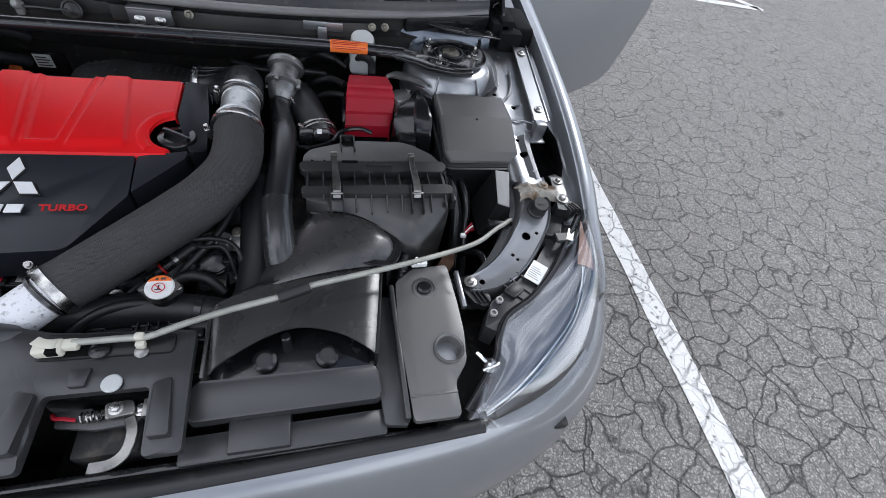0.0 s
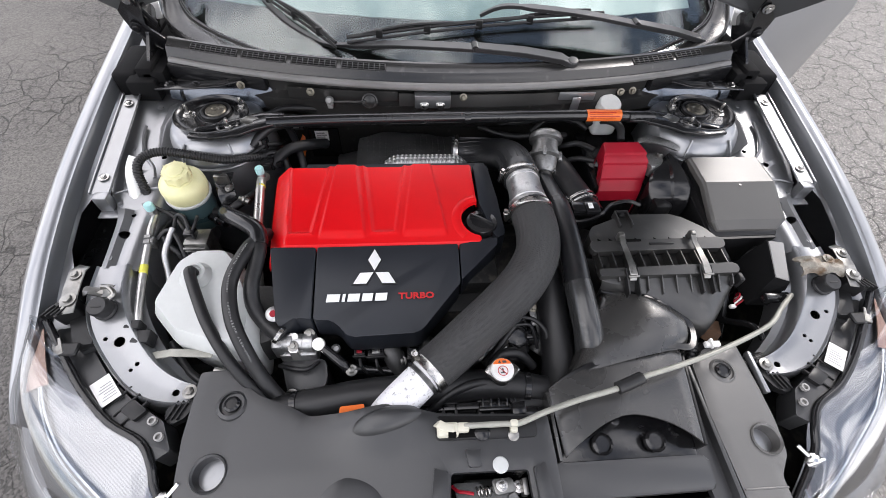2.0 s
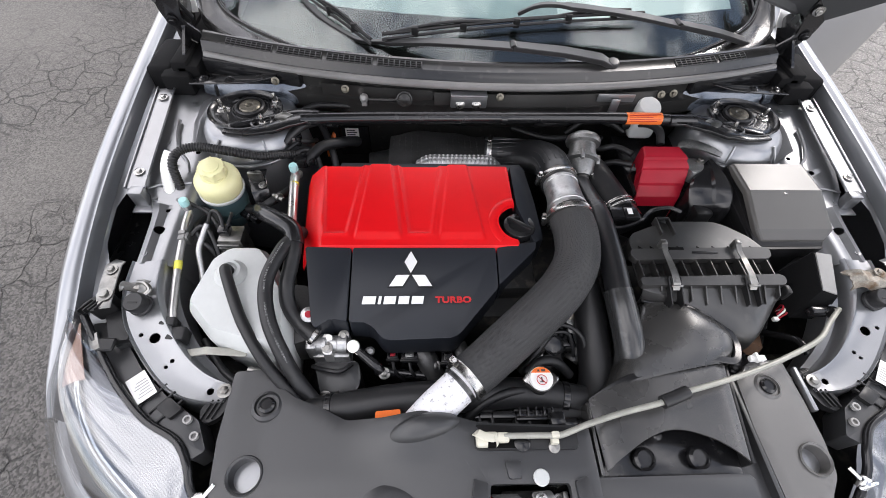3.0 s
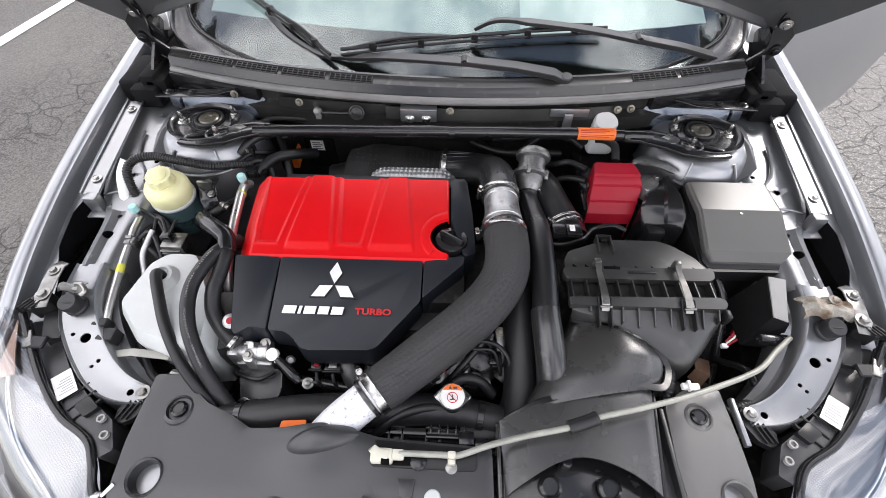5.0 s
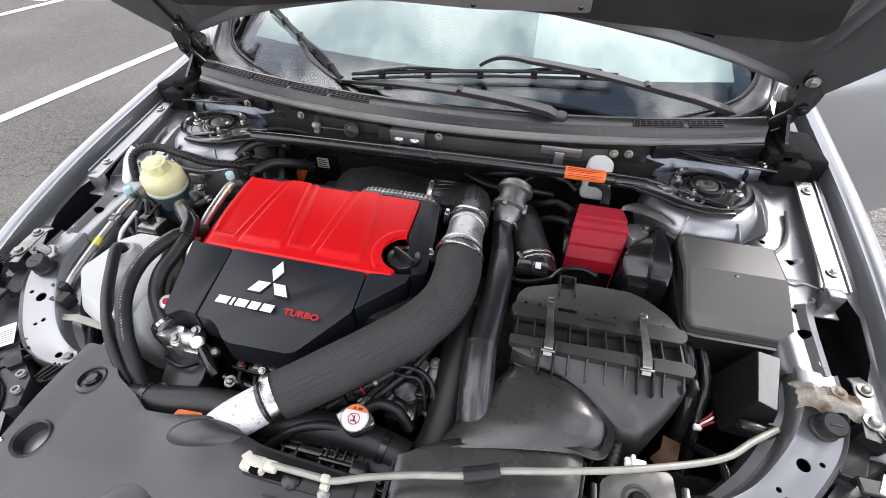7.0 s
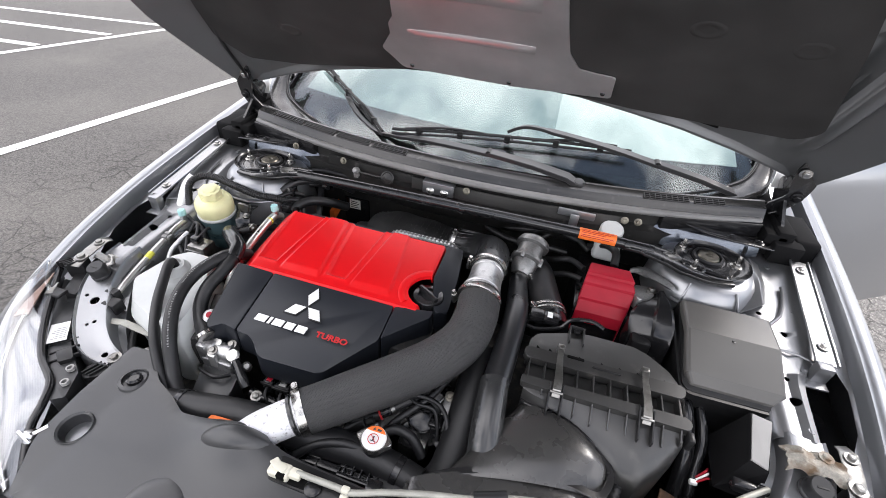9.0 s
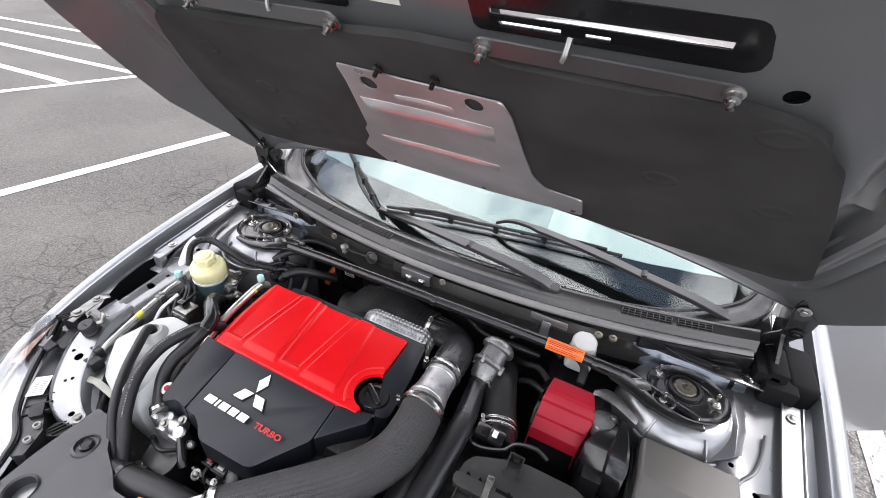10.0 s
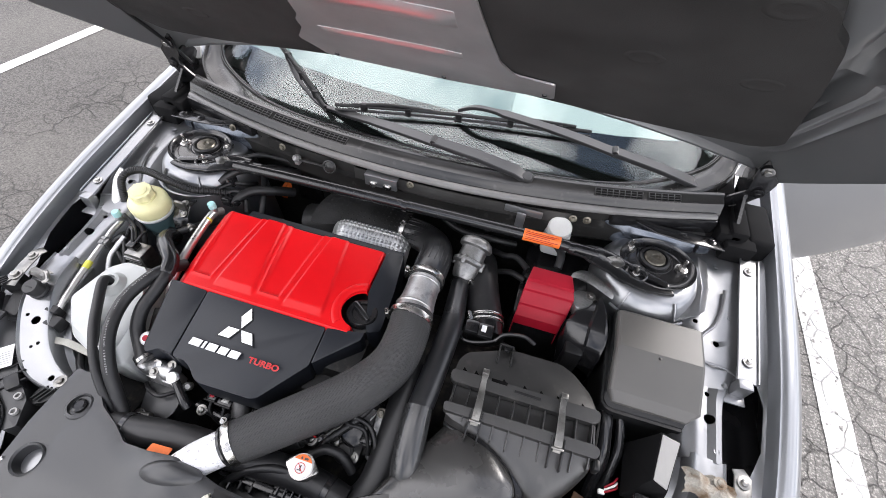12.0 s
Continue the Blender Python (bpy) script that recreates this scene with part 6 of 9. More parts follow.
for y in (-0.112, -0.118, -0.155, -0.196, -0.24, -0.277, -0.294):
    xl = 0.494 + (0.008 if y < -0.29 or y > -0.115 else 0)
    xr = 0.652 - (0.018 if y < -0.29 or y > -0.115 else 0)
    z = lid_height(0, y) - (0.006 if y < -0.29 or y > -0.115 else 0)
    rows.append([(xl - 0.002, y, z - 0.015), (xl - 0.001, y, z - 0.005), (xl + 0.0015, y, z - 0.0015), (xl + 0.005, y, z), ((xl + xr) / 2, y, z), (xr - 0.002, y, z), (xr + 0.002, y, z - 0.0015), (xr + 0.004, y, z - 0.005), (xr + 0.005, y, z - 0.015)])
rows = [[(x, y + 0.002, z - 0.012) for x, y, z in rows[0]]] + rows + [[(x, y - 0.003, z - 0.010) for x, y, z in rows[-1]]]
part("lid", grid(rows, 0.002), LID, fuse, "smooth grey-black lid", angle=12)
part("skirt", slab(rounded([(0.489, -0.110), (0.657, -0.108), (0.660, -0.292), (0.648, -0.303), (0.500, -0.305), (0.488, -0.296)], 0.008), lambda x, y: lid_height(0, y) - 0.010, 0.04, 0.002), PLASTIC, fuse)
part("rim", slab(rounded([(0.484, -0.108), (0.660, -0.106), (0.666, -0.300), (0.650, -0.309), (0.500, -0.311), (0.484, -0.300)], 0.010), lambda x, y: 0.792 + 0.14 * min(0, y + 0.19), 0.012, 0.003), PLASTIC, fuse)
part("base", slab(rounded([(0.49, -0.115), (0.655, -0.112), (0.658, -0.294), (0.49, -0.300)], 0.01), lambda x, y: 0.784 + 0.14 * min(0, y + 0.19), 0.13, 0.003), PLASTIC, fuse)
part("pip", turned([(0.003, 0), (0.003, 0.001), (0, 0.0012)], (0.573, -0.203, 0.8232), (0, 0, 1), 12), SATIN, fuse)
part("latch", box(0.636, 0.650, -0.312, -0.300, 0.760, 0.780, 0.002), PLASTIC, fuse)

relay = thing("relay_box", "small black relay box with a pale grey lid", "relay box", (0.59, -0.37, 0.66))
bm = bmesh.new()
top = [bm.verts.new(p) for p in ((0.588, -0.328, 0.790), (0.620, -0.335, 0.790), (0.606, -0.415, 0.766), (0.581, -0.403, 0.766))]
low = [bm.verts.new(p) for p in ((0.556, -0.330, 0.70), (0.626, -0.334, 0.70), (0.615, -0.430, 0.70), (0.551, -0.424, 0.70))]
bm.faces.new(top)
bm.faces.new(low[::-1])
for k in range(4):
    bm.faces.new((top[k], low[k], low[(k + 1) % 4], top[(k + 1) % 4]))
part("body", bevel(bm, 0.003), BLACKFOAM, relay)
bm = bmesh.new()
top = [bm.verts.new(p) for p in ((0.590, -0.331, 0.7925), (0.618, -0.337, 0.7925), (0.6045, -0.412, 0.769), (0.583, -0.402, 0.769))]
low = [bm.verts.new((v.co.x, v.co.y, v.co.z - 0.006)) for v in top]
bm.faces.new(top)
bm.faces.new(low[::-1])
for k in range(4):
    bm.faces.new((top[k], low[k], low[(k + 1) % 4], top[(k + 1) % 4]))
part("lid", bevel(bm, 0.001), PALELID, relay, "pale grey top face")
part("socket", box(0.560, 0.612, -0.440, -0.424, 0.728, 0.748, 0.004), SATIN, relay)
part("catch", box(0.590, 0.602, -0.446, -0.436, 0.738, 0.760, 0.002), PLASTIC, relay)

battery = thing("battery", "battery with a stepped dark red terminal cover", "battery", (0.35, -0.1, 0.6))
prof = [(-0.066, 0.780, 0.310, 0.390), (-0.067, 0.826, 0.309, 0.391), (-0.072, 0.832, 0.308, 0.392), (-0.098, 0.832, 0.304, 0.398), (-0.1045, 0.830, 0.303, 0.400), (-0.1065, 0.824, 0.303, 0.400), (-0.1085, 0.823, 0.302, 0.401), (-0.116, 0.818, 0.301, 0.404), (-0.1195, 0.814, 0.300, 0.405), (-0.121, 0.808, 0.301, 0.404), (-0.124, 0.806, 0.301, 0.404), (-0.136, 0.788, 0.299, 0.401),
        (-0.1385, 0.786, 0.298, 0.401), (-0.140, 0.780, 0.299, 0.400), (-0.156, 0.762, 0.296, 0.394), (-0.160, 0.735, 0.296, 0.393)]
rows = []
for u, dz in ((-0.012, -0.045), (-0.004, -0.008), (0.0, -0.002), (0.03, 0.0), (0.5, 0.0), (0.97, 0.0), (1.0, -0.002), (1.004, -0.008), (1.012, -0.045)):
    rows.append([(a + (b - a) * u, y, z + dz) for y, z, a, b in prof])
part("terminal_cover", grid(rows, 0.002), REDBATTERY, battery, "stepped dark red plastic cover", angle=25)
part("case", box(0.29, 0.44, -0.15, 0.05, 0.60, 0.765, 0.006), SATIN, battery)
rows = []
for (xa, ya, za), (xb, yb, zb) in zip(spline([(0.441, -0.100, 0.806), (0.420, -0.125, 0.806), (0.402, -0.154, 0.800), (0.400, -0.172, 0.785), (0.404, -0.190, 0.765)], 4), spline([(0.463, -0.096, 0.812), (0.475, -0.139, 0.811), (0.480, -0.170, 0.806), (0.481, -0.190, 0.799), (0.478, -0.205, 0.786)], 4)):
    rows.append([(xa + (xb - xa) * u, ya + (yb - ya) * u, za + (zb - za) * u + dz) for u, dz in ((-0.02, -0.06), (0.0, -0.004), (0.06, 0.0), (0.50, 0.004), (0.56, 0.010), (0.90, 0.009), (0.97, 0.006), (1.0, -0.004), (1.01, -0.07))])
rows.append([(x, y - 0.006, z - 0.012) for x, y, z in rows[-1]])
rows.append([(x, y - 0.002, z - 0.055) for x, y, z in rows[-1]])
part("cable_guide", grid(rows, 0.003), SATIN, battery, "glossy black cable guide", angle=25)
part("guide_foot", slab(rounded([(0.404, -0.088), (0.440, -0.084), (0.446, -0.104), (0.436, -0.122), (0.412, -0.134), (0.402, -0.118)], 0.006), 0.812, 0.03, 0.003), CASTGREY, battery, "grey cast foot")
part("holder", box(0.408, 0.446, -0.216, -0.118, 0.66, 0.772, 0.006), PLASTIC, battery)
part("clamp_bar", grid([[(x + 0.3 * w * v, y + w * v, z + 0.004 * (1 - v * v) + 0.0025 * noise.noise(Vector((40 * x, 3 * v, 1.0)))) for v in (-1.0, -0.8, -0.3, 0.2, 0.7, 1.0)] for x, y, z, w in spline([(0.390, -0.066, 0.829, 0.007), (0.404, -0.062, 0.834, 0.012), (0.425, -0.064, 0.835, 0.013), (0.450, -0.078, 0.835, 0.012), (0.468, -0.088, 0.832, 0.010), (0.478, -0.096, 0.829, 0.005)], 4)], 0.006), CASTGREY, battery, "grey cast clamp bar")
part("clamp_bolt", bolt((0.438, -0.096, 0.812), (0, 0, 1), 0.006, 0.008), PLATED, battery)
for k, pts in enumerate((((0.30, -0.06, 0.80), (0.27, -0.03, 0.795), (0.24, -0.02, 0.78), (0.21, 0.02, 0.74)), ((0.30, -0.08, 0.785), (0.265, -0.06, 0.775), (0.23, -0.05, 0.75), (0.2, -0.02, 0.7)), ((0.36, -0.05, 0.82), (0.36, -0.02, 0.835), (0.34, 0.01, 0.83), (0.31, 0.04, 0.80)), ((0.31, 0.03, 0.79), (0.27, 0.06, 0.80), (0.22, 0.07, 0.79), (0.18, 0.06, 0.76)))):
    part("cable", tube(pts, 0.007 if k != 2 else 0.009, 10, 6), RUBBER, battery)

master = thing("brake_fluid_reservoir", "white brake fluid reservoir with a round white cap", "fluid reservoir", (0.344, 0.04, 0.78))
part("tank", box(0.315, 0.375, 0.012, 0.075, 0.78, 0.842, 0.012, 3), TANK, master)
part("cap", turned([(0.027, -0.010), (0.027, 0.012), (0.024, 0.016), (0, 0.0165)], (0.344, 0.036, 0.850), (0, -0.35, 1), 30), WHITEPLASTIC, master, "round white cap")

# ---- tank side: steering fluid, coolant tank, lines and hoses ----
ps = thing("steering_fluid_reservoir", "yellowed power steering reservoir with a dark lower half", "fluid reservoir", (-0.583, -0.172, 0.72))
AX = (0.06, -0.12, 1)
pc = Vector((-0.586, -0.164, 0.730))
axq = Vector(AX).normalized().to_track_quat("Z", "Y").to_matrix().to_4x4()
part("lower_body", turned([(0.030, -0.035), (0.0365, -0.02), (0.038, 0.012), (0.0385, 0.020), (0.040, 0.022), (0.040, 0.027), (0.0395, 0.029), (0.0415, 0.060), (0.0425, 0.064)], pc, AX, 40), TEALFLUID, ps, "blue-green lower half")
part("seam", turned([(0.0425, 0.062), (0.0440, 0.0635), (0.0445, 0.067), (0.0435, 0.070), (0.0420, 0.071)], pc, AX, 40), TANK, ps)
part("upper_body", turned([(0.0415, 0.069), (0.0430, 0.080), (0.0432, 0.092), (0.0420, 0.100), (0.0380, 0.1065), (0.031, 0.1105), (0.0255, 0.1120), (0.0250, 0.116)], pc, AX, 40), YELLOWED, ps, "yellowed upper half")
lobes = [((0.0240 + 0.0015 * math.cos(7 * a)) * math.cos(a), (0.0240 + 0.0015 * math.cos(7 * a)) * math.sin(a)) for a in np.linspace(0, 2 * math.pi, 57)[:-1]]
b = slab(lobes, 0.0, 0.017, 0.004, 3)
b.transform(Matrix.Translation(pc) @ axq @ Matrix.Translation((0, 0, 0.1335)))
part("cap", b, YELLOWED, ps, "yellow lobed cap")
part("cap_top", turned([(0.016, 0.1325), (0.0155, 0.1352), (0.012, 0.1362), (0, 0.1364)], pc, AX, 28), YELLOWED, ps)

part("outlet", join(rod((-0.555, -0.185, 0.738), (-0.515, -0.21, 0.742), 0.010, 12), turned([(0.0115, -0.004), (0.013, 0), (0.0115, 0.004)], (-0.535, -0.198, 0.740), (1, -0.6, 0), 14)), SATIN, ps)

tank = thing("coolant_tank", "milky white coolant reservoir tank with a filler neck", "coolant tank", (-0.51, -0.42, 0.62))
b = bmesh.new()
rows = []
for f, z, s in ((0, 0.60, 0.82), (0.2, 0.66, 0.93), (0.5, 0.735, 0.99), (0.75, 0.764, 1.0), (0.9, 0.770, 0.985), (0.97, 0.790, 0.88), (0.99, 0.794, 0.85), (1.0, 0.795, 0.55)):
    base = rounded([(-0.582, -0.432), (-0.560, -0.335), (-0.532, -0.308), (-0.474, -0.308), (-0.450, -0.335), (-0.402, -0.430), (-0.393, -0.508), (-0.440, -0.516), (-0.530, -0.488)], 0.010, 3)
    rows.append([(-0.50 + (x + 0.50) * s, -0.40 + (y + 0.40) * s, z - 0.10 * max(0.0, -0.40 - y) * (f > 0.4)) for x, y in base])
vs = [[b.verts.new(p) for p in r] for r in rows]
for r0, r1 in zip(vs, vs[1:]):
    for k in range(len(r0)):
        b.faces.new((r0[k], r0[(k + 1) % len(r0)], r1[(k + 1) % len(r0)], r1[k]))
b.faces.new(vs[-1])
b.faces.new(vs[0][::-1])
part("tank", b, TANK, tank, angle=32)
part("neck", turned([(0.031, -0.008), (0.027, 0.004), (0.022, 0.010), (0.019, 0.018), (0.014, 0.0195), (0.0125, 0.012)], (-0.513, -0.378, 0.792), (0.1, -0.1, 1), 24), TANK, tank)
part("hose", tube([(-0.513, -0.378, 0.800), (-0.512, -0.386, 0.818), (-0.494, -0.428, 0.806), (-0.470, -0.475, 0.790), (-0.435, -0.525, 0.766), (-0.395, -0.565, 0.730), (-0.35, -0.595, 0.69)], 0.0095, 12, 8), RUBBER, tank, "thin black overflow hose")

big = thing("printed_hose", "thick black coolant hose with pale printed lettering", "coolant hose", (-0.43, -0.45, 0.7))
HP = [(-0.402, -0.290, 0.800), (-0.410, -0.322, 0.822), (-0.422, -0.356, 0.830), (-0.437, -0.413, 0.822), (-0.426, -0.473, 0.806), (-0.402, -0.521, 0.776), (-0.380, -0.552, 0.738), (-0.345, -0.588, 0.708)]
part("hose", tube(HP, 0.0122, 16, 8), RUBBER, big)
words = "INNER>NBR< OUTER>EPDM<   INNER>NBR< OUTER>EPDM<"
hp = spline(HP, 40)
for k, letter in enumerate(words):
    i = 70 + (len(words) - 1 - k) * 3
    if letter == " " or i + 1 >= len(hp):
        continue
    p, q = Vector(hp[i]), Vector(hp[i + 1])
    t = (p - q).normalized()
    s = t.cross(Vector((0, 0, 1))).normalized()
    u = s.cross(t)
    turn = Matrix((t, u.cross(t), u)).transposed().to_4x4()
    part("print_letter", lettering(letter, 0.0046, Matrix.Translation(p + u * 0.0123 + s * 0.0015) @ turn, 0.0001), GREYINK, big)
thick = thing("heater_hose", "thick black moulded hose beside the engine cover", "coolant hose", (-0.41, -0.38, 0.7))
part("hose", tube([(-0.405, -0.322, 0.824), (-0.403, -0.345, 0.820), (-0.406, -0.375, 0.811), (-0.409, -0.408, 0.802), (-0.404, -0.438, 0.786), (-0.384, -0.464, 0.772), (-0.356, -0.487, 0.769)], [0.0132] * 6 + [0.0145], 18, 8), RUBBER, thick)
part("elbow", tube([(-0.500, -0.212, 0.770), (-0.491, -0.234, 0.800), (-0.470, -0.260, 0.818), (-0.436, -0.285, 0.827), (-0.413, -0.304, 0.828), (-0.405, -0.325, 0.825), (-0.404, -0.334, 0.823)], [0.0140, 0.0150, 0.0155, 0.0160, 0.0160, 0.0158, 0.0154], 20, 8), SATIN, thick, "moulded rubber elbow")
part("clamp", turned([(0.0150, -0.004), (0.0160, -0.003), (0.0160, 0.003), (0.0150, 0.004)], (-0.358, -0.486, 0.769), (0.8, -0.4, -0.4), 22), STEEL, thick)

thermostat = thing("thermostat_housing", "cast alloy thermostat housing with plated bolts", "thermostat housing", (-0.33, -0.49, 0.70))
part("casting", join(turned([(0.016, -0.036), (0.0175, -0.034), (0.0175, -0.006), (0.0145, -0.004), (0.0145, 0.012), (0.017, 0.014), (0.017, 0.030), (0.012, 0.033), (0, 0.033)], (-0.335, -0.486, 0.738), (1, -0.06, 0.04), 24), box(-0.376, -0.356, -0.502, -0.474, 0.705, 0.752, 0.005), box(-0.368, -0.302, -0.506, -0.476, 0.690, 0.724, 0.006)), ALLOY, thermostat)
part("lug", bevel(slab(rounded([(-0.347, -0.478), (-0.331, -0.478), (-0.330, -0.508), (-0.346, -0.508)], 0.003), lambda x, y: 0.757 + 0.5 * (y + 0.478), 0.03, 0.002), 0, 1), BAREALLOY, thermostat, "bright machined lug")
for x, y, z in ((-0.366, -0.488, 0.751), (-0.338, -0.498, 0.748), (-0.312, -0.478, 0.752)):
    part("bolt", bolt((x, y, z), (0, -0.3, 1), 0.0055, 0.006), PLATED, thermostat)
part("button", turned([(0.0105, -0.004), (0.0112, 0.0), (0.0105, 0.004), (0, 0.0045)], (-0.294, -0.498, 0.752), (-0.1, -0.5, 1), 22), WHITEPLASTIC, thermostat, "round white plastic plug")
part("button", turned([(0.006, -0.003), (0.0065, 0.0), (0.0055, 0.004), (0, 0.0045)], (-0.285, -0.505, 0.746), (-0.1, -0.5, 1), 18), WHITEPLASTIC, thermostat, "round white plastic plug")
part("arm", tube([(-0.290, -0.500, 0.746), (-0.274, -0.512, 0.742), (-0.256, -0.526, 0.736), (-0.246, -0.534, 0.728)], [0.0075, 0.008, 0.0085, 0.0075], 12, 5), SATIN, thermostat, "black plastic arm")
part("stub", turned([(0.008, -0.016), (0.008, 0.0), (0.006, 0.002), (0.0045, -0.001), (0, -0.001)], (-0.266, -0.502, 0.740), (0.3, -0.4, 1), 18), CASTGREY, thermostat)

stud = thing("engine_mount_cover", "dark mount with a small red cap beside the cover", "engine mount", (-0.40, -0.43, 0.68))
part("body", turned([(0.06, -0.08), (0.062, -0.02), (0.056, 0.0), (0.03, 0.004), (0, 0.004)], (-0.405, -0.435, 0.752), (0, -0.1, 1), 28), SHIELD, stud)
part("cap", turned([(0.013, 0), (0.013, 0.010), (0.009, 0.013), (0, 0.013)], (-0.370, -0.452, 0.778), (0.2, -0.4, 1), 16), ALLOY, stud)
part("dot", turned([(0.006, 0), (0.006, 0.001), (0, 0.0012)], Vector((-0.370, -0.452, 0.778)) + Vector((0.2, -0.4, 1)).normalized() * 0.0135, (0.2, -0.4, 1), 12), REDBATTERY, stud)


def ac_line(name, pts, capat, r):
    a = thing(name, "bare alloy air conditioning line with a pale teal valve cap", "air conditioning line", pts[0], "air conditioning lines")
    part("pipe", tube(pts, r, 14, 8), BAREALLOY, a)
    part("valve", turned([(0.008, -0.022), (0.008, -0.004), (0.0075, 0)], capat, (0, 0, 1), 14), ALLOY, a)
    part("cap", turned([(0.0088, 0), (0.0088, 0.011), (0.0075, 0.0135), (0, 0.014)], capat, (0, 0, 1), 18), TEALCAP, a, "pale teal valve cap")
    return a


line1 = ac_line("air_conditioning_line", [(-0.440, -0.118, 0.785), (-0.440, -0.145, 0.800), (-0.434, -0.200, 0.800), (-0.428, -0.262, 0.792), (-0.425, -0.32, 0.770), (-0.425, -0.37, 0.72)], (-0.440, -0.136, 0.814), 0.0092)
part("sticker", turned([(0.0093, -0.003), (0.0096, -0.002), (0.0096, 0.002), (0.0093, 0.003)], (-0.4375, -0.166, 0.801), (0.1, -1, 0), 16), material("yellow_sticker", (0.75, 0.72, 0.10), 0.5), line1, "yellow sticker")
line2 = ac_line("air_conditioning_line", [(-0.634, -0.225, 0.785), (-0.633, -0.255, 0.784), (-0.631, -0.281, 0.779), (-0.625, -0.336, 0.772), (-0.613, -0.414, 0.762), (-0.607, -0.452, 0.752), (-0.600, -0.49, 0.735)], (-0.636, -0.222, 0.802), 0.0066)
part("clamp_block", join(turned([(0.0095, -0.010), (0.011, -0.009), (0.011, -0.002), (0.0085, -0.001), (0.0085, 0.001), (0.0105, 0.002), (0.0105, 0.009), (0.009, 0.010)], (-0.630, -0.284, 0.779), (0.1, -1, -0.12), 6), box(-0.636, -0.618, -0.292, -0.276, 0.762, 0.786, 0.003)), CASTGREY, line2)
part("holder", join(box(-0.622, -0.596, -0.462, -0.446, 0.742, 0.768, 0.003), box(-0.606, -0.576, -0.486, -0.462, 0.735, 0.762, 0.003)), RUBBER, line2)
part("pipe_two", tube([(-0.588, -0.262, 0.790), (-0.594, -0.285, 0.780), (-0.598, -0.31, 0.768), (-0.590, -0.345, 0.745), (-0.580, -0.40, 0.72)], 0.0058, 10, 6), ALLOY, line2)
part("sticker", turned([(0.0068, -0.009), (0.0070, -0.008), (0.0070, 0.008), (0.0068, 0.009)], (-0.6235, -0.345, 0.771), (0.15, -1, -0.12), 16), bpy.data.materials["yellow_sticker"], line2, "yellow sticker")
solo("tank_bracket", bevel(join(strip([(-0.59, -0.505, 0.742), (-0.54, -0.500, 0.748), (-0.47, -0.505, 0.748)], 0.014, 0.004)), 0.0005), RODPAINT, "grey steel strip bracket below the coolant tank", "bracket")

loom = thing("wiring_loom", "corrugated black wiring loom with a white clip", "wiring loom", (-0.6, -0.1, 0.82))
part("conduit", tube([(-0.660, -0.175, 0.795), (-0.668, -0.150, 0.838), (-0.658, -0.124, 0.850), (-0.622, -0.112, 0.851), (-0.560, -0.116, 0.842), (-0.510, -0.112, 0.828), (-0.472, -0.090, 0.814), (-0.445, -0.070, 0.800)], 0.0078, 14, 10, rings=0.005, depth=0.0013), RUBBER, loom)
part("white_sleeve", tube([(-0.682, -0.185, 0.790), (-0.684, -0.150, 0.830), (-0.676, -0.125, 0.850)], 0.011, 10, 6, squash=0.5), WHITEPLASTIC, loom, "white plastic clip")
part("branch", tube([(-0.665, -0.165, 0.800), (-0.655, -0.19, 0.78), (-0.630, -0.20, 0.77), (-0.595, -0.215, 0.765), (-0.58, -0.24, 0.74)], 0.006, 10, 6), RUBBER, loom)
part("branch", tube([(-0.650, -0.17, 0.78), (-0.64, -0.205, 0.79), (-0.60, -0.225, 0.78), (-0.57, -0.265, 0.765), (-0.56, -0.29, 0.74)], 0.004, 8, 6), RUBBER, loom)

# connector block behind the tank
conn = thing("finned_module", "grey finned electronic module beside the reservoir", "electronic module", (-0.535, -0.28, 0.72))
part("body", box(-0.562, -0.518, -0.300, -0.262, 0.70, 0.786, 0.003), PLATED, conn)
for k in range(7):
    part("fin", box(-0.564, -0.524, -0.3035, -0.2995, 0.728 + 0.0075 * k, 0.731 + 0.0075 * k, 0.0006), CASTGREY, conn)
part("plug", box(-0.560, -0.540, -0.288, -0.268, 0.784, 0.800, 0.002), SATIN, conn)
part("wire", tube([(-0.552, -0.275, 0.798), (-0.560, -0.255, 0.812), (-0.578, -0.246, 0.808), (-0.590, -0.258, 0.785)], 0.0035, 8, 6), RUBBER, conn)
part("wire", tube([(-0.545, -0.275, 0.798), (-0.540, -0.252, 0.806), (-0.548, -0.238, 0.795)], 0.003, 8, 6), RUBBER, conn)

# bracket, fittings and short hoses between the steering reservoir and the tower
clip_bracket = thing("hose_bracket", "dark steel hose bracket with two bolts beside the tower", "bracket", (-0.50, -0.15, 0.76))
part("plate", bevel(strip([(-0.520, -0.120, 0.800), (-0.515, -0.150, 0.806), (-0.505, -0.178, 0.796), (-0.500, -0.190, 0.770)], 0.034, 0.004), 0.001, 1), BLACKMETAL, clip_bracket)
part("tab", box(-0.528, -0.500, -0.158, -0.150, 0.802, 0.824, 0.002), PLATED, clip_bracket)
for p in ((-0.516, -0.140, 0.806), (-0.500, -0.168, 0.801)):
    part("bolt", bolt(p, (0, -0.2, 1), 0.005, 0.006), PLATED, clip_bracket)
solo("vacuum_fitting", join(rod((-0.478, -0.185, 0.790), (-0.455, -0.200, 0.792), 0.006, 10), turned([(0.009, -0.004), (0.010, 0), (0.009, 0.004)], (-0.466, -0.192, 0.791), (0.8, -0.5, 0.1), 12)), PLATED, "plated pipe fitting on a short black hose", "pipe fitting")
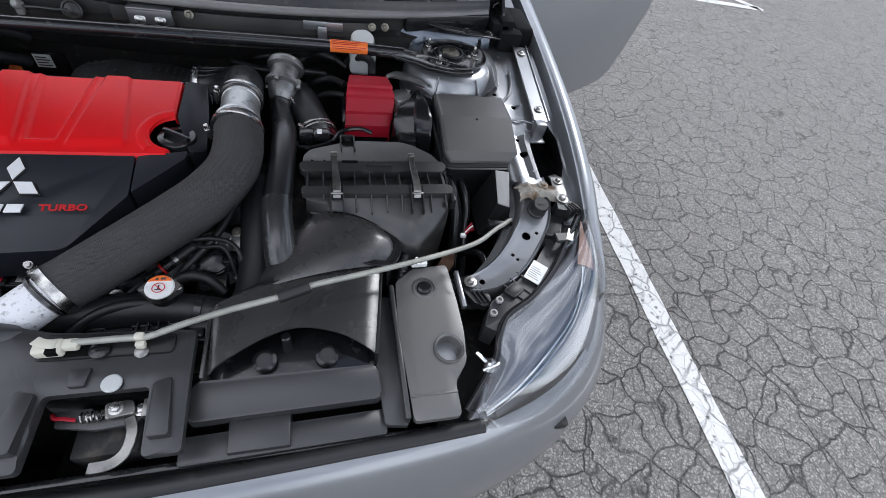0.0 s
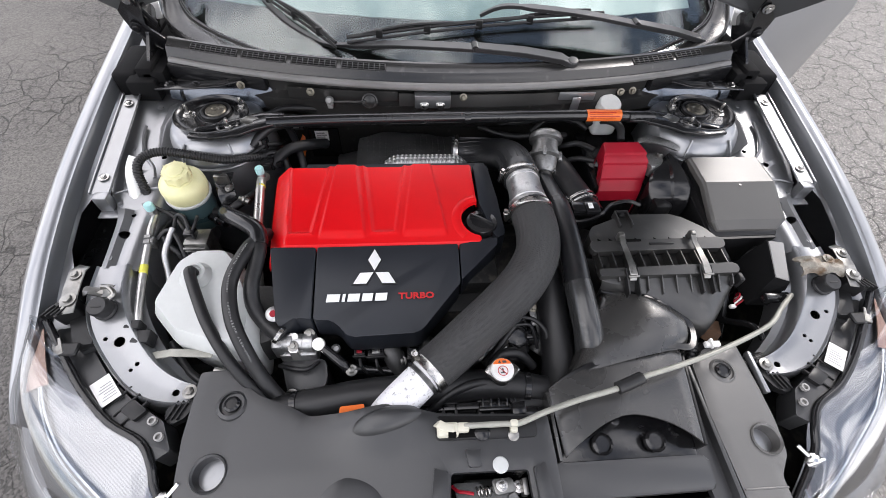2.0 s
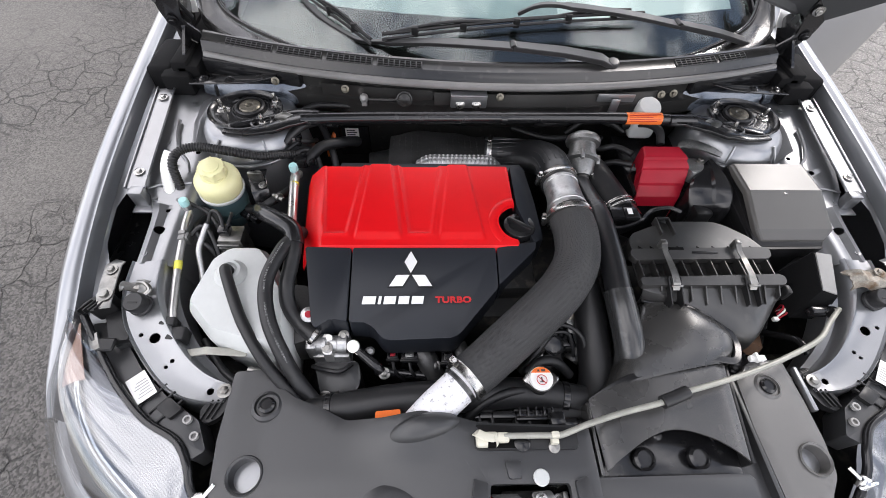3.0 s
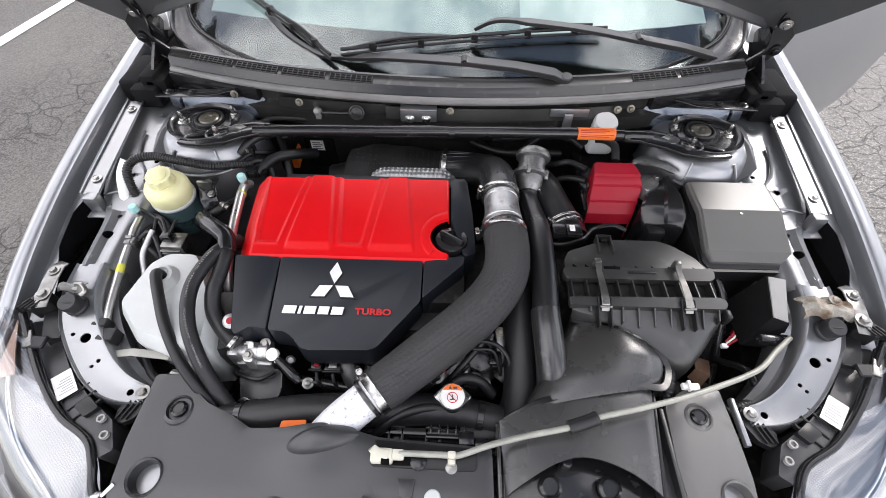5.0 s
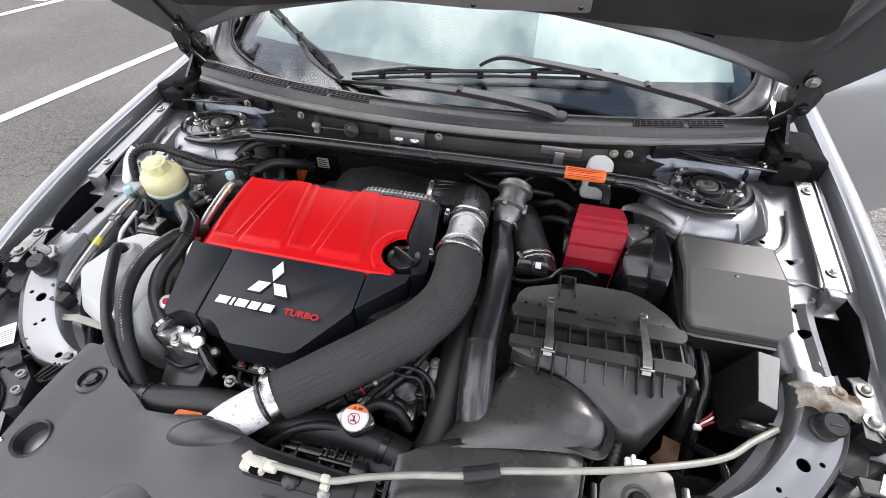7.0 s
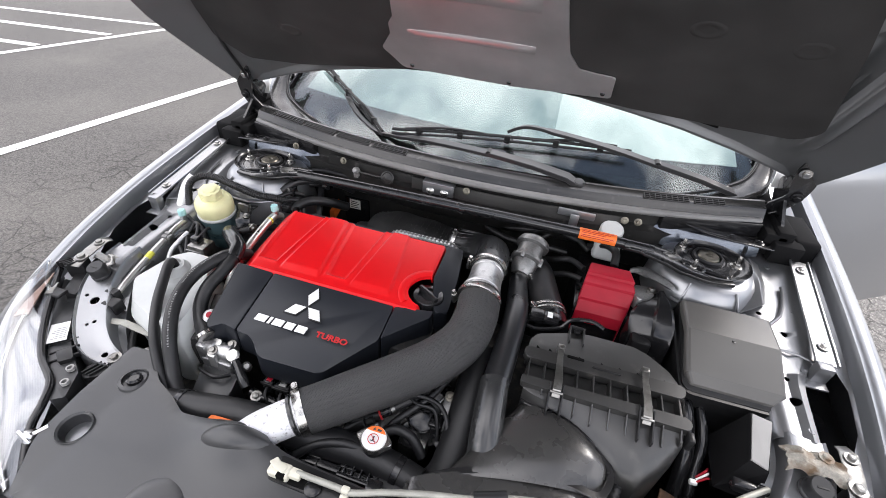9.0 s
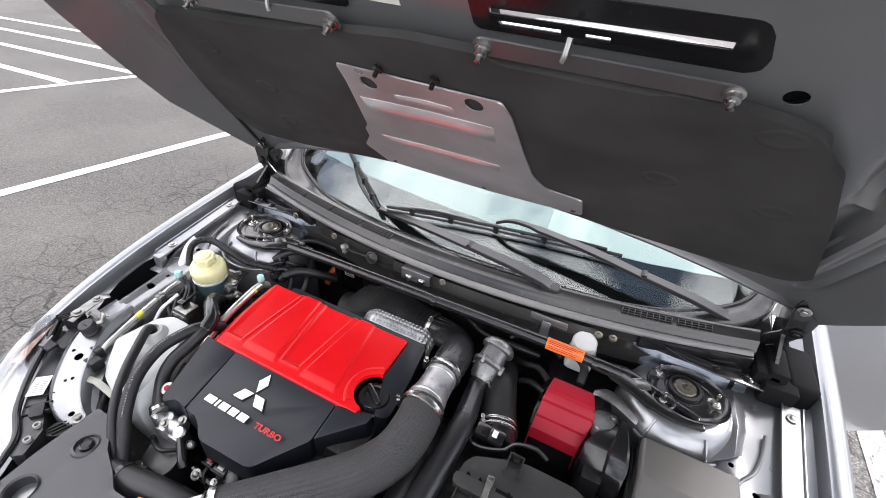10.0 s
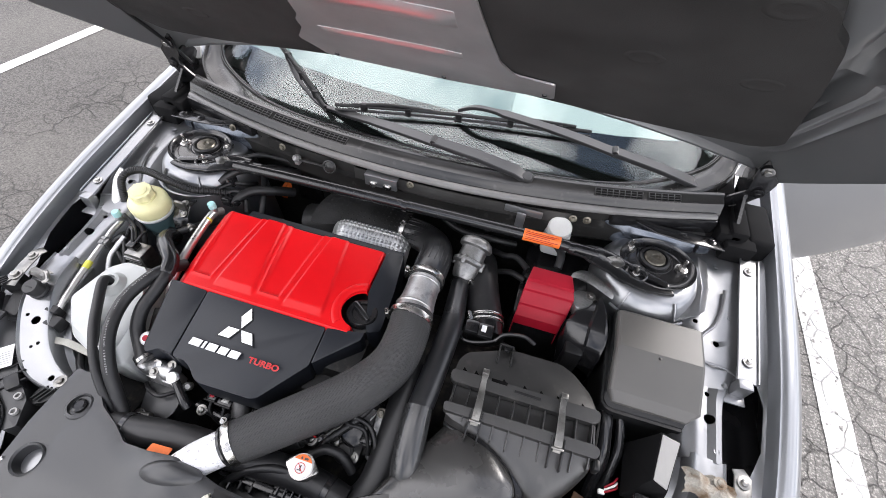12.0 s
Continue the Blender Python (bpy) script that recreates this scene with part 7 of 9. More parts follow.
for k, pts in enumerate((((-0.535, -0.195, 0.760), (-0.505, -0.205, 0.772), (-0.480, -0.190, 0.780), (-0.462, -0.165, 0.775), (-0.455, -0.13, 0.755)), ((-0.450, -0.075, 0.805), (-0.430, -0.060, 0.802), (-0.410, -0.065, 0.79), (-0.400, -0.085, 0.765)), ((-0.470, -0.080, 0.812), (-0.445, -0.050, 0.815), (-0.425, -0.030, 0.80), (-0.42, 0.0, 0.78)),
                         ((-0.625, -0.28, 0.770), (-0.605, -0.262, 0.782), (-0.585, -0.272, 0.784), (-0.570, -0.295, 0.772), (-0.56, -0.32, 0.75)), ((-0.610, -0.215, 0.760), (-0.618, -0.250, 0.770), (-0.600, -0.285, 0.772), (-0.580, -0.300, 0.765), (-0.57, -0.31, 0.74)))):
    solo("short_hose", tube(pts, (0.009, 0.006, 0.005, 0.0045, 0.0055)[k], 10, 6), RUBBER, "short black hose beside the steering reservoir", "hose", "short hoses")
plugs = thing("loom_plug", "black wiring plug hanging at the loom's end", "connector", (-0.435, -0.085, 0.78))
part("body", box(-0.452, -0.424, -0.098, -0.078, 0.782, 0.806, 0.003), SATIN, plugs)
part("latch", box(-0.446, -0.430, -0.1005, -0.097, 0.786, 0.800, 0.001), PLASTIC, plugs)
part("pin_row", box(-0.420, -0.408, -0.095, -0.083, 0.788, 0.800, 0.002), SATIN, plugs)

# ---- front shroud panels ----
def shroud_z(x, y):
    return 0.742 + 0.028 * max(0.0, 1 - (abs(x) / 0.42) ** 2) * (1 if abs(x) < 0.42 else 0) - 0.10 * max(0.0, -0.70 - y) + 0.026 * math.exp(-((x + 0.178) / 0.065) ** 2 - ((y + 0.635) / 0.040) ** 2)


def panel_skin(outline, zf, thick, r, name, parent, mat=None, b=0.004):
    """A moulded panel: an outline with rounded corners filled with a fine net so that it can bend."""
    pts = rounded(outline, r)
    bm = bmesh.new()
    f = bm.faces.new([bm.verts.new((x, y, 0)) for x, y in pts])
    bmesh.ops.triangulate(bm, faces=[f])
    for _ in range(5):
        bmesh.ops.subdivide_edges(bm, edges=[e for e in bm.edges if e.calc_length() > 0.016], cuts=1)
        bmesh.ops.triangulate(bm, faces=bm.faces[:])
    edge = {v for e in bm.edges if e.is_boundary for v in e.verts}
    for v in bm.verts:
        v.co.z = zf(v.co.x, v.co.y) - (b * 0.6 if v in edge else 0)
    bmesh.ops.recalc_face_normals(bm, faces=bm.faces)
    if sum(f.normal.z for f in bm.faces) < 0:
        bmesh.ops.reverse_faces(bm, faces=bm.faces[:])
    top = bm.faces[:]
    ret = bmesh.ops.extrude_face_region(bm, geom=top)
    for v in [g for g in ret["geom"] if isinstance(g, bmesh.types.BMVert)]:
        v.co.z -= thick
    return part(name, bm, mat or SHROUD, parent)


shroud = thing("radiator_shroud", "large matte black moulded shroud over the radiator", "radiator cover", (-0.2, -0.7, 0.72))
sh = panel_skin([(-0.484, -0.535), (-0.430, -0.531), (-0.404, -0.562), (-0.380, -0.580), (-0.331, -0.600), (-0.294, -0.620), (-0.235, -0.620), (-0.178, -0.615), (-0.134, -0.622), (-0.095, -0.630), (0.074, -0.638), (0.076, -0.795), (0.034, -0.795), (0.031, -0.714), (-0.082, -0.713), (-0.087, -0.795), (-0.440, -0.790), (-0.478, -0.720), (-0.486, -0.640)],
                shroud_z, 0.012, 0.006, "panel", shroud)
cut(sh, join(disc_cut(-0.433, -0.690, 0.74, 0.0235), disc_cut(-0.420, -0.592, 0.74, 0.013)))
part("hole_rim", turned([(0.0235, 0.0), (0.027, 0.0015), (0.0255, 0.004), (0.0225, 0.001), (0.021, -0.02), (0.0225, -0.02)], (-0.433, -0.690, 0.7415), (0, -0.05, 1), 30, False), SHROUD, shroud)
part("hole_floor", turned([(0.024, 0.0), (0.0, 0.001)], (-0.433, -0.690, 0.7225), (0, 0, 1), 24), BAYPAINT, shroud, "silver panel seen through the hole")
part("clip_boss", turned([(0.026, -0.006), (0.024, 0.0), (0.019, 0.003), (0.017, -0.003), (0.0, -0.003)], (-0.420, -0.592, 0.744), (0, 0.1, 1), 26), SHROUD, shroud)
part("clip", turned([(0.0125, -0.004), (0.0125, 0.003), (0.009, 0.006), (0.008, 0.004), (0, 0.004)], (-0.420, -0.592, 0.744), (0, 0.1, 1), 22), SATIN, shroud, "black push clip")
b = turned([(0.001, 0.004), (0.030, 0.0035), (0.046, 0.001), (0.054, -0.004)], (0, 0, 0), (0, 0, 1), 36)
b.transform(Matrix.Translation((-0.22, -0.745, 0.760)) @ Matrix.Diagonal((0.9, 0.8, 1, 1)))
part("bulge", b, SHROUD, shroud)
rows = []
for k in range(13):
    f = k / 12
    ring = [(-0.174 + 0.052 * f * math.cos(a), -0.639 + 0.019 * f * math.sin(a) + 0.0095 * f * math.cos(a)) for a in np.linspace(0, 2 * math.pi, 49)]
    rows.append([(x, y, shroud_z(x, y) - 0.001 + 0.0085 * (1 - f ** 5)) for x, y in ring])
part("pipe_dome", grid(rows, 0.001), SHROUD, shroud, "raised dome over the pipe")
part("hook_tray", slab(rounded([(-0.102, -0.634), (0.052, -0.642), (0.052, -0.672), (-0.102, -0.670)], 0.008), 0.7735, 0.004, 0.002), PLASTIC, shroud)
part("ramp", slab(rounded([(-0.060, -0.684), (-0.036, -0.684), (-0.038, -0.708), (-0.056, -0.708)], 0.003), 0.7745, 0.01, 0.003), SHROUD, shroud)
part("ramp", slab(rounded([(-0.106, -0.706), (-0.086, -0.712), (-0.090, -0.778), (-0.116, -0.778)], 0.003), 0.775, 0.02, 0.006), SHROUD, shroud)
part("ramp", slab(rounded([(0.037, -0.712), (0.056, -0.706), (0.064, -0.778), (0.040, -0.778)], 0.003), 0.775, 0.02, 0.006), SHROUD, shroud)
# the well is a flat near-black block, its shade given by colour
part("hook_well", box(-0.070, -0.040, -0.668, -0.646, 0.7725, 0.7755, 0.002), NEARBLACK, shroud)
part("tray_clip", turned([(0.012, 0), (0.012, 0.003), (0.008, 0.005), (0, 0.005)], (-0.032, -0.662, 0.7735), (0, 0, 1), 20), SATIN, shroud)
part("grey_clip", turned([(0.0115, 0), (0.0115, 0.002), (0.010, 0.0035), (0, 0.0038)], (-0.010, -0.707, 0.7705), (0, 0, 1), 22), TANK, shroud, "round grey push clip")

side = thing("side_shroud", "matte black shroud panel beside the headlamp", "radiator cover", (0.41, -0.65, 0.7))
def side_z(x, y):
    return 0.738 - 0.03 * max(0.0, -0.66 - y)
s2 = panel_skin([(0.362, -0.556), (0.395, -0.530), (0.458, -0.524), (0.462, -0.600), (0.462, -0.660), (0.456, -0.710), (0.432, -0.740), (0.432, -0.790), (0.362, -0.790), (0.356, -0.640)], side_z, 0.012, 0.008, "panel", side)
# takes the lightened plastic, so its sheen is painted
s2.data.materials[0] = SHEENGREY
cut(s2, join(disc_cut(0.431, -0.687, 0.73, 0.0215), disc_cut(0.409, -0.573, 0.73, 0.013)))
part("hole_rim", turned([(0.0215, 0.0), (0.025, 0.0015), (0.0235, 0.004), (0.0205, 0.001), (0.019, -0.02), (0.0205, -0.02)], (0.431, -0.687, 0.7375), (0, -0.03, 1), 30, False), SHEENGREY, side)
part("hole_floor", turned([(0.022, 0.0), (0.0, 0.001)], (0.431, -0.687, 0.7185), (0, 0, 1), 24), BAYPAINT, side, "silver panel seen through the hole")
part("clip_boss", turned([(0.024, -0.006), (0.022, 0.0), (0.018, 0.003), (0.016, -0.003), (0.0, -0.003)], (0.409, -0.573, 0.7385), (0, 0, 1), 26), SHEENGREY, side)
part("clip", turned([(0.0125, -0.004), (0.0125, 0.003), (0.009, 0.006), (0.008, 0.004), (0, 0.004)], (0.409, -0.573, 0.7385), (0, 0, 1), 22), SATIN, side, "black push clip")
part("seam", box(0.362, 0.432, -0.757, -0.754, 0.7335, 0.7365, 0.001), SHEENGREY, side)
mid = thing("duct_shroud", "black moulded panel beside the intake duct", "radiator cover", (0.33, -0.65, 0.7))
part("panel", slab(rounded([(0.314, -0.580), (0.350, -0.572), (0.358, -0.70), (0.356, -0.790), (0.322, -0.785), (0.318, -0.70)], 0.005), 0.718, 0.012, 0.003), SHROUD, mid)
part("wall", box(0.350, 0.358, -0.785, -0.560, 0.700, 0.735, 0.002), SHROUD, mid)
part("tray", slab(rounded([(0.060, -0.765), (0.325, -0.760), (0.325, -0.795), (0.060, -0.80)], 0.004), 0.712, 0.012, 0.002), SHROUD, mid)
part("block", box(0.118, 0.196, -0.795, -0.745, 0.69, 0.722, 0.003), SHROUD, mid)
part("cross_panel", box(-0.48, 0.48, -0.80, -0.79, 0.45, 0.702, 0.003), BLACKMETAL, mid)

latch = thing("hood_latch", "hood latch with grey hook in its open recess", "hood latch", (-0.03, -0.75, 0.68))
# near-black floor colours the recess as dark as its shade
part("recess", box(-0.10, 0.04, -0.80, -0.70, 0.640, 0.646, 0.002), NEARBLACK, latch)
part("recess_wall", box(-0.10, 0.04, -0.708, -0.702, 0.646, 0.756, 0.001), BLACKMETAL, latch)
part("plate", bevel(slab([(-0.078, -0.722), (-0.040, -0.722), (-0.030, -0.732), (0.000, -0.728), (0.020, -0.722), (0.026, -0.735), (0.010, -0.748), (-0.030, -0.750), (-0.074, -0.742)], 0.737, 0.006, 0.001), 0, 1), SHIELD, latch)
part("pivot_plate", bevel(slab(rounded([(-0.022, -0.722), (0.008, -0.720), (0.014, -0.738), (-0.018, -0.742)], 0.004), 0.747, 0.006, 0.001), 0, 1), PLATED, latch)
part("hook", strip([tuple(q) for q in spline([(0.006, -0.740, 0.742), (0.013, -0.758, 0.742), (0.010, -0.780, 0.740), (-0.004, -0.792, 0.738), (-0.028, -0.793, 0.735)], 4)], 0.013, 0.005), PLATED, latch, "bright grey safety hook")
part("spring", tube([(-0.045 + 0.0028 * k / 2, -0.736 + 0.006 * math.cos(k * 1.6), 0.744 + 0.006 * math.sin(k * 1.6)) for k in range(18)], 0.0016, 6, 4), STEEL, latch)
part("wire", tube([(-0.080, -0.726, 0.738), (-0.072, -0.734, 0.746), (-0.062, -0.736, 0.748), (-0.05, -0.738, 0.744)], 0.0025, 6, 5), REDBATTERY, latch)
part("bolt", bolt((-0.008, -0.730, 0.747), (0, 0, 1), 0.005, 0.005), STEEL, latch)
part("bolt", bolt((0.018, -0.732, 0.740), (0, 0, 1), 0.005, 0.005), STEEL, latch)
part("side_cheek", box(0.022, 0.030, -0.745, -0.722, 0.730, 0.752, 0.002), PLATED, latch)
part("lock_body", box(-0.060, 0.015, -0.775, -0.715, 0.66, 0.715, 0.004), DARK, latch)

# ---- prop rod, stowed across the front ----
prop = thing("prop_rod", "grey steel hood prop rod lying in its clips", "prop rod", (0.25, -0.6, 0.78))
part("rod", tube([(-0.060, -0.654, 0.785), (0.000, -0.655, 0.788), (0.024, -0.655, 0.788), (0.065, -0.642, 0.792), (0.120, -0.628, 0.797), (0.184, -0.615, 0.802), (0.225, -0.601, 0.805), (0.30, -0.582, 0.801), (0.38, -0.558, 0.793), (0.47, -0.524, 0.779), (0.52, -0.500, 0.772), (0.560, -0.468, 0.765), (0.603, -0.437, 0.757)], 0.0045, 12, 6), RODPAINT, prop)
part("grip", tube([(0.182, -0.6155, 0.802), (0.203, -0.609, 0.804), (0.224, -0.6015, 0.805)], 0.0098, 16, 4), RUBBER, prop, "black foam grip")
pe = thing("rod_clip", "ivory plastic end clip of the prop rod", "rod clip", (-0.09, -0.655, 0.772))
part("body", join(box(-0.100, -0.068, -0.668, -0.648, 0.774, 0.790, 0.004, 3), box(-0.070, -0.052, -0.663, -0.649, 0.778, 0.789, 0.003)), IVORY, pe)
part("tongue", bevel(strip([(-0.101, -0.646, 0.778), (-0.098, -0.650, 0.792), (-0.088, -0.656, 0.794), (-0.074, -0.658, 0.791)], 0.012, 0.003), 0.0008, 1), IVORY, pe)
# near-black block drawn for the shaded notch
part("notch", box(-0.084, -0.072, -0.6695, -0.6625, 0.781, 0.7905, 0.001), NEARBLACK, pe)

pe2 = thing("rod_clip", "small ivory plastic clip holding the prop rod", "rod clip", (0.02, -0.655, 0.772))
part("body", join(box(0.009, 0.021, -0.660, -0.650, 0.782, 0.7945, 0.003), box(0.0095, 0.0205, -0.666, -0.657, 0.775, 0.786, 0.002)), IVORY, pe2)
part("stud", turned([(0.0085, -0.002), (0.0085, 0.001), (0.006, 0.003), (0, 0.0035)], (0.015, -0.668, 0.7735), (0, -0.2, 1), 18), PLATED, pe2, "dull plated stud")


# ---- headlamps ----
IN_EDGE = [(0.736, -0.452, 0.786), (0.692, -0.510, 0.775), (0.646, -0.566, 0.764), (0.594, -0.613, 0.756), (0.542, -0.642, 0.750), (0.518, -0.675, 0.746), (0.503, -0.712, 0.735), (0.446, -0.778, 0.715)]
OUT_EDGE = [(0.742, -0.462, 0.786), (0.755, -0.520, 0.770), (0.768, -0.585, 0.730), (0.745, -0.660, 0.690), (0.690, -0.725, 0.672), (0.610, -0.775, 0.668), (0.540, -0.797, 0.676), (0.464, -0.806, 0.700)]


def lamp_surface(inset=0.0, drop=0.0, bulge=1.0, n=7):
    a, b = spline(IN_EDGE, 5), spline(OUT_EDGE, 5)
    rows = []
    for k in range(n):
        f = inset + (1 - 2 * inset) * k / (n - 1)
        rows.append([tuple(p + (q - p) * f + np.array([0, 0, bulge * 0.028 * math.sin(math.pi * f) - drop])) for p, q in zip(a, b)])
    return rows


def headlamp(sx):
    h = thing("headlamp", "clear headlamp with chrome ribbed reflector inside", "headlamp", (sx * 0.62, -0.65, 0.65), "headlamps")
    lens = part("lens", flip(grid(lamp_surface(), 0.0025), sx), LENS, h, "clear curved plastic lens")
    lens.visible_shadow = False
    part("reflector", flip(grid(lamp_surface(0.04, 0.030, 0.6, 9), 0.001), sx), RIBBED, h, "finely ribbed chrome reflector")
    surf = lamp_surface(0.04, 0.026, 0.6, 40)
    for k, w in ((22, 0.0022), (24, 0.0016)):
        part("divider", flip(tube([surf[k][i] for i in range(3, 36, 3)], w, 8, 2), sx), CHROME, h, "chrome divider strip")
    part("side_bowl", flip(grid([[Vector(surf[k][i]) + Vector((0, 0, 0.002 - 0.012 * math.sin(math.pi * (i - 5) / 27) * math.sin(math.pi * (k - 24) / 14))) for i in range(5, 33, 3)] for k in range(24, 39, 2)], 0.001), sx), RIBBED, h, "smooth chrome side reflector")
    part("marker", flip(grid([[Vector(surf[k][i]) + Vector((0, 0, 0.006)) for i in range(1, 9)] for k in range(16, 39, 4)], 0.002), sx), AMBER, h, "dull amber side marker")
    part("housing_edge", flip(tube([(x, y, z - 0.004) for x, y, z in IN_EDGE], 0.0065, 10, 5), sx), SATIN, h)
    deck = rounded([(0.735, -0.455), (0.694, -0.506), (0.646, -0.562), (0.592, -0.609), (0.540, -0.638), (0.516, -0.668), (0.498, -0.655), (0.520, -0.612), (0.575, -0.578), (0.628, -0.535), (0.668, -0.488), (0.690, -0.446)], 0.004)
    part("housing", flip(slab(deck, lambda x, y: 0.744 + 0.10 * max(0.0, x - 0.60) - 0.05 * max(0.0, 0.56 - x), 0.05, 0.003), sx), SHROUD, h, "greyed black lamp housing")
    part("housing_step", flip(slab(rounded([(0.700, -0.468), (0.676, -0.500), (0.648, -0.486), (0.668, -0.450)], 0.003), 0.760, 0.02, 0.002), sx), SHROUD, h, "greyed plastic cover")
    part("housing_step", flip(slab(rounded([(0.585, -0.596), (0.560, -0.612), (0.545, -0.596), (0.570, -0.578)], 0.003), 0.752, 0.02, 0.002), sx), PLASTIC, h, "greyed plastic cover")
    for px_, py_ in ((0.534, -0.612), (0.517, -0.636)):
        part("screw_boss", flip(turned([(0.0065, -0.004), (0.0065, 0.002), (0.004, 0.002), (0.004, -0.003), (0, -0.003)], (px_, py_, 0.748), (0, 0, 1), 14), sx), PALELID, h, "pale moulded eyelet")
    part("spring_clip", flip(box(-0.007, 0.007, -0.016, 0.016, 0, 0.006, 0.001, 1, Matrix.Translation((0.702, -0.497, 0.774)) @ Matrix.Rotation(radians(-30), 4, "Z")), sx), PLATED, h)
    part("tab", flip(box(0.670, 0.700, -0.512, -0.490, 0.772, 0.779, 0.002, 1), sx), PLASTIC, h)
    lab = part("type_label", flip(box(-0.015, 0.015, -0.024, 0.024, 0, 0.0012, 0, 1, Matrix.Translation((0.617, -0.563, 0.7535)) @ Matrix.Rotation(radians(-42), 4, "Z")), sx), PAPER, h, "white label with fine print")
    for k in range(6):
        b = box(-0.012, 0.010 - 0.003 * (k % 3), -0.017 + 0.005 * k, -0.0155 + 0.005 * k, 0.0013, 0.0017, 0, 1, Matrix.Translation((0.617, -0.563, 0.7535)) @ Matrix.Rotation(radians(-42), 4, "Z"))
        part("print_line", flip(b, sx), GREYINK, lab)
    part("adjuster", flip(join(turned([(0.011, 0), (0.011, 0.012), (0.008, 0.015), (0, 0.015)], (0.490, -0.722, 0.726), (0.3, 0.5, 1), 14), rod((0.472, -0.700, 0.742), (0.492, -0.724, 0.735), 0.0035, 8), rod((0.478, -0.728, 0.735), (0.505, -0.722, 0.742), 0.0030, 8)), sx), CHROME, h, "clear and chrome adjuster")
    for k in range(4):
        part("rib", flip(box(-0.002, 0.002, -0.022, 0.022, -0.004, 0.006, 0.001, 1, Matrix.Translation((0.565 + 0.016 * k, -0.598 + 0.013 * k, 0.742)) @ Matrix.Rotation(radians(40), 4, "Z")), sx), PLASTIC, h)


for sx in (1, -1):
    headlamp(sx)

# ---- things behind the engine ----
heat = thing("heat_shield", "dark perforated heat shield behind the engine", "heat shield", (-0.12, 0.05, 0.66))
rows = []
for k in range(7):
    f = k / 6
    rows.append([(x, 0.085 - 0.115 * f + 0.01 * math.sin(x * 30), 0.735 + 0.012 * math.sin(3 * f) + 0.004 * math.sin(x * 55 + f * 4)) for x in np.linspace(-0.255, -0.02, 14)])
part("sheet", grid(rows, 0.002), SHIELD, heat)
dents = [turned([(0.0026, -0.0004), (0.0018, 0.0006), (0, 0.0009)], (x, y, 0.7355 + 0.012 * math.sin(3 * (0.085 - y) / 0.115) + 0.004 * math.sin(x * 55 + (0.085 - y) / 0.115 * 4)), (0, 0, 1), 6) for x in np.arange(-0.245, -0.03, 0.0145) for y in np.arange(-0.02, 0.08, 0.0145)]
part("dimple_row", join(*dents), SHIELD, heat)
foil = thing("foil_cover", "silver embossed foil cover on the turbo", "heat shield", (-0.1, -0.05, 0.74))
rows = []
for k in range(41):
    a = math.pi * k / 40
    rows.append([(x, -0.043 - 0.034 * math.cos(a), 0.726 + 0.031 * math.sin(math.pi * (k / 40) ** 1.7) - 14 * max(0.0, abs(x + 0.090) - 0.062) ** 2 + (0.0024 if k % 4 in (1, 2) and i % 4 in (1, 2) else 0)) for i, x in enumerate(np.linspace(-0.192, 0.014, 81))])
part("sheet", grid(rows, 0.0012), FOIL, foil, angle=12)
lbx = thing("label_box", "small black module with a white label on the firewall", "control module", (-0.355, 0.14, 0.62))
part("body", box(-0.395, -0.315, 0.120, 0.165, 0.63, 0.724, 0.004), SATIN, lbx)
lb = part("sticker", box(-0.376, -0.342, 0.1185, 0.1195, 0.689, 0.720, 0), PAPER, lbx, "white printed label")
for k in range(4):
    part("print_line", box(-0.372, -0.346 - 0.005 * (k % 2), 0.1178, 0.1184, 0.693 + 0.0064 * k, 0.6955 + 0.0064 * k, 0), INK, lb)
solo("orange_connector", bevel(slab([(-0.424, 0.078), (-0.408, 0.078), (-0.398, 0.100), (-0.404, 0.104)], lambda x, y: 0.690 + 1.3 * (y - 0.078), 0.03, 0.002), 0, 1), ORANGE, "small orange plastic connector", "connector")

# black hoses and plugs behind the brace beside the tower
for pts, r_ in (([(-0.47, -0.06, 0.82), (-0.44, -0.03, 0.838), (-0.40, 0.0, 0.835), (-0.36, 0.03, 0.82), (-0.33, 0.06, 0.79)], 0.010), ([(-0.46, 0.02, 0.83), (-0.42, 0.04, 0.842), (-0.37, 0.05, 0.838), (-0.31, 0.06, 0.825), (-0.25, 0.07, 0.80)], 0.007), ([(-0.43, -0.09, 0.79), (-0.40, -0.05, 0.80), (-0.36, -0.02, 0.79), (-0.33, 0.02, 0.76)], 0.012), ([(-0.41, 0.03, 0.80), (-0.39, -0.01, 0.79), (-0.375, -0.05, 0.77), (-0.37, -0.08, 0.74)], 0.008)):
    solo("bay_hose", tube(pts, r_, 12, 6), RUBBER, "black hose in shade behind the strut brace", "hose", "bay hoses")
for x, y, z in ((-0.455, -0.045, 0.818), (-0.385, 0.015, 0.822)):
    bp_ = thing("loom_connector", "black plug with a grey catch behind the brace", "connector", (x, y, z), "loom connectors")
    part("body", box(x - 0.016, x + 0.016, y - 0.010, y + 0.010, z - 0.012, z + 0.012, 0.003), SATIN, bp_)
    part("catch", box(x - 0.006, x + 0.006, y - 0.0125, y - 0.009, z - 0.004, z + 0.012, 0.001), CASTGREY, bp_, "grey catch")

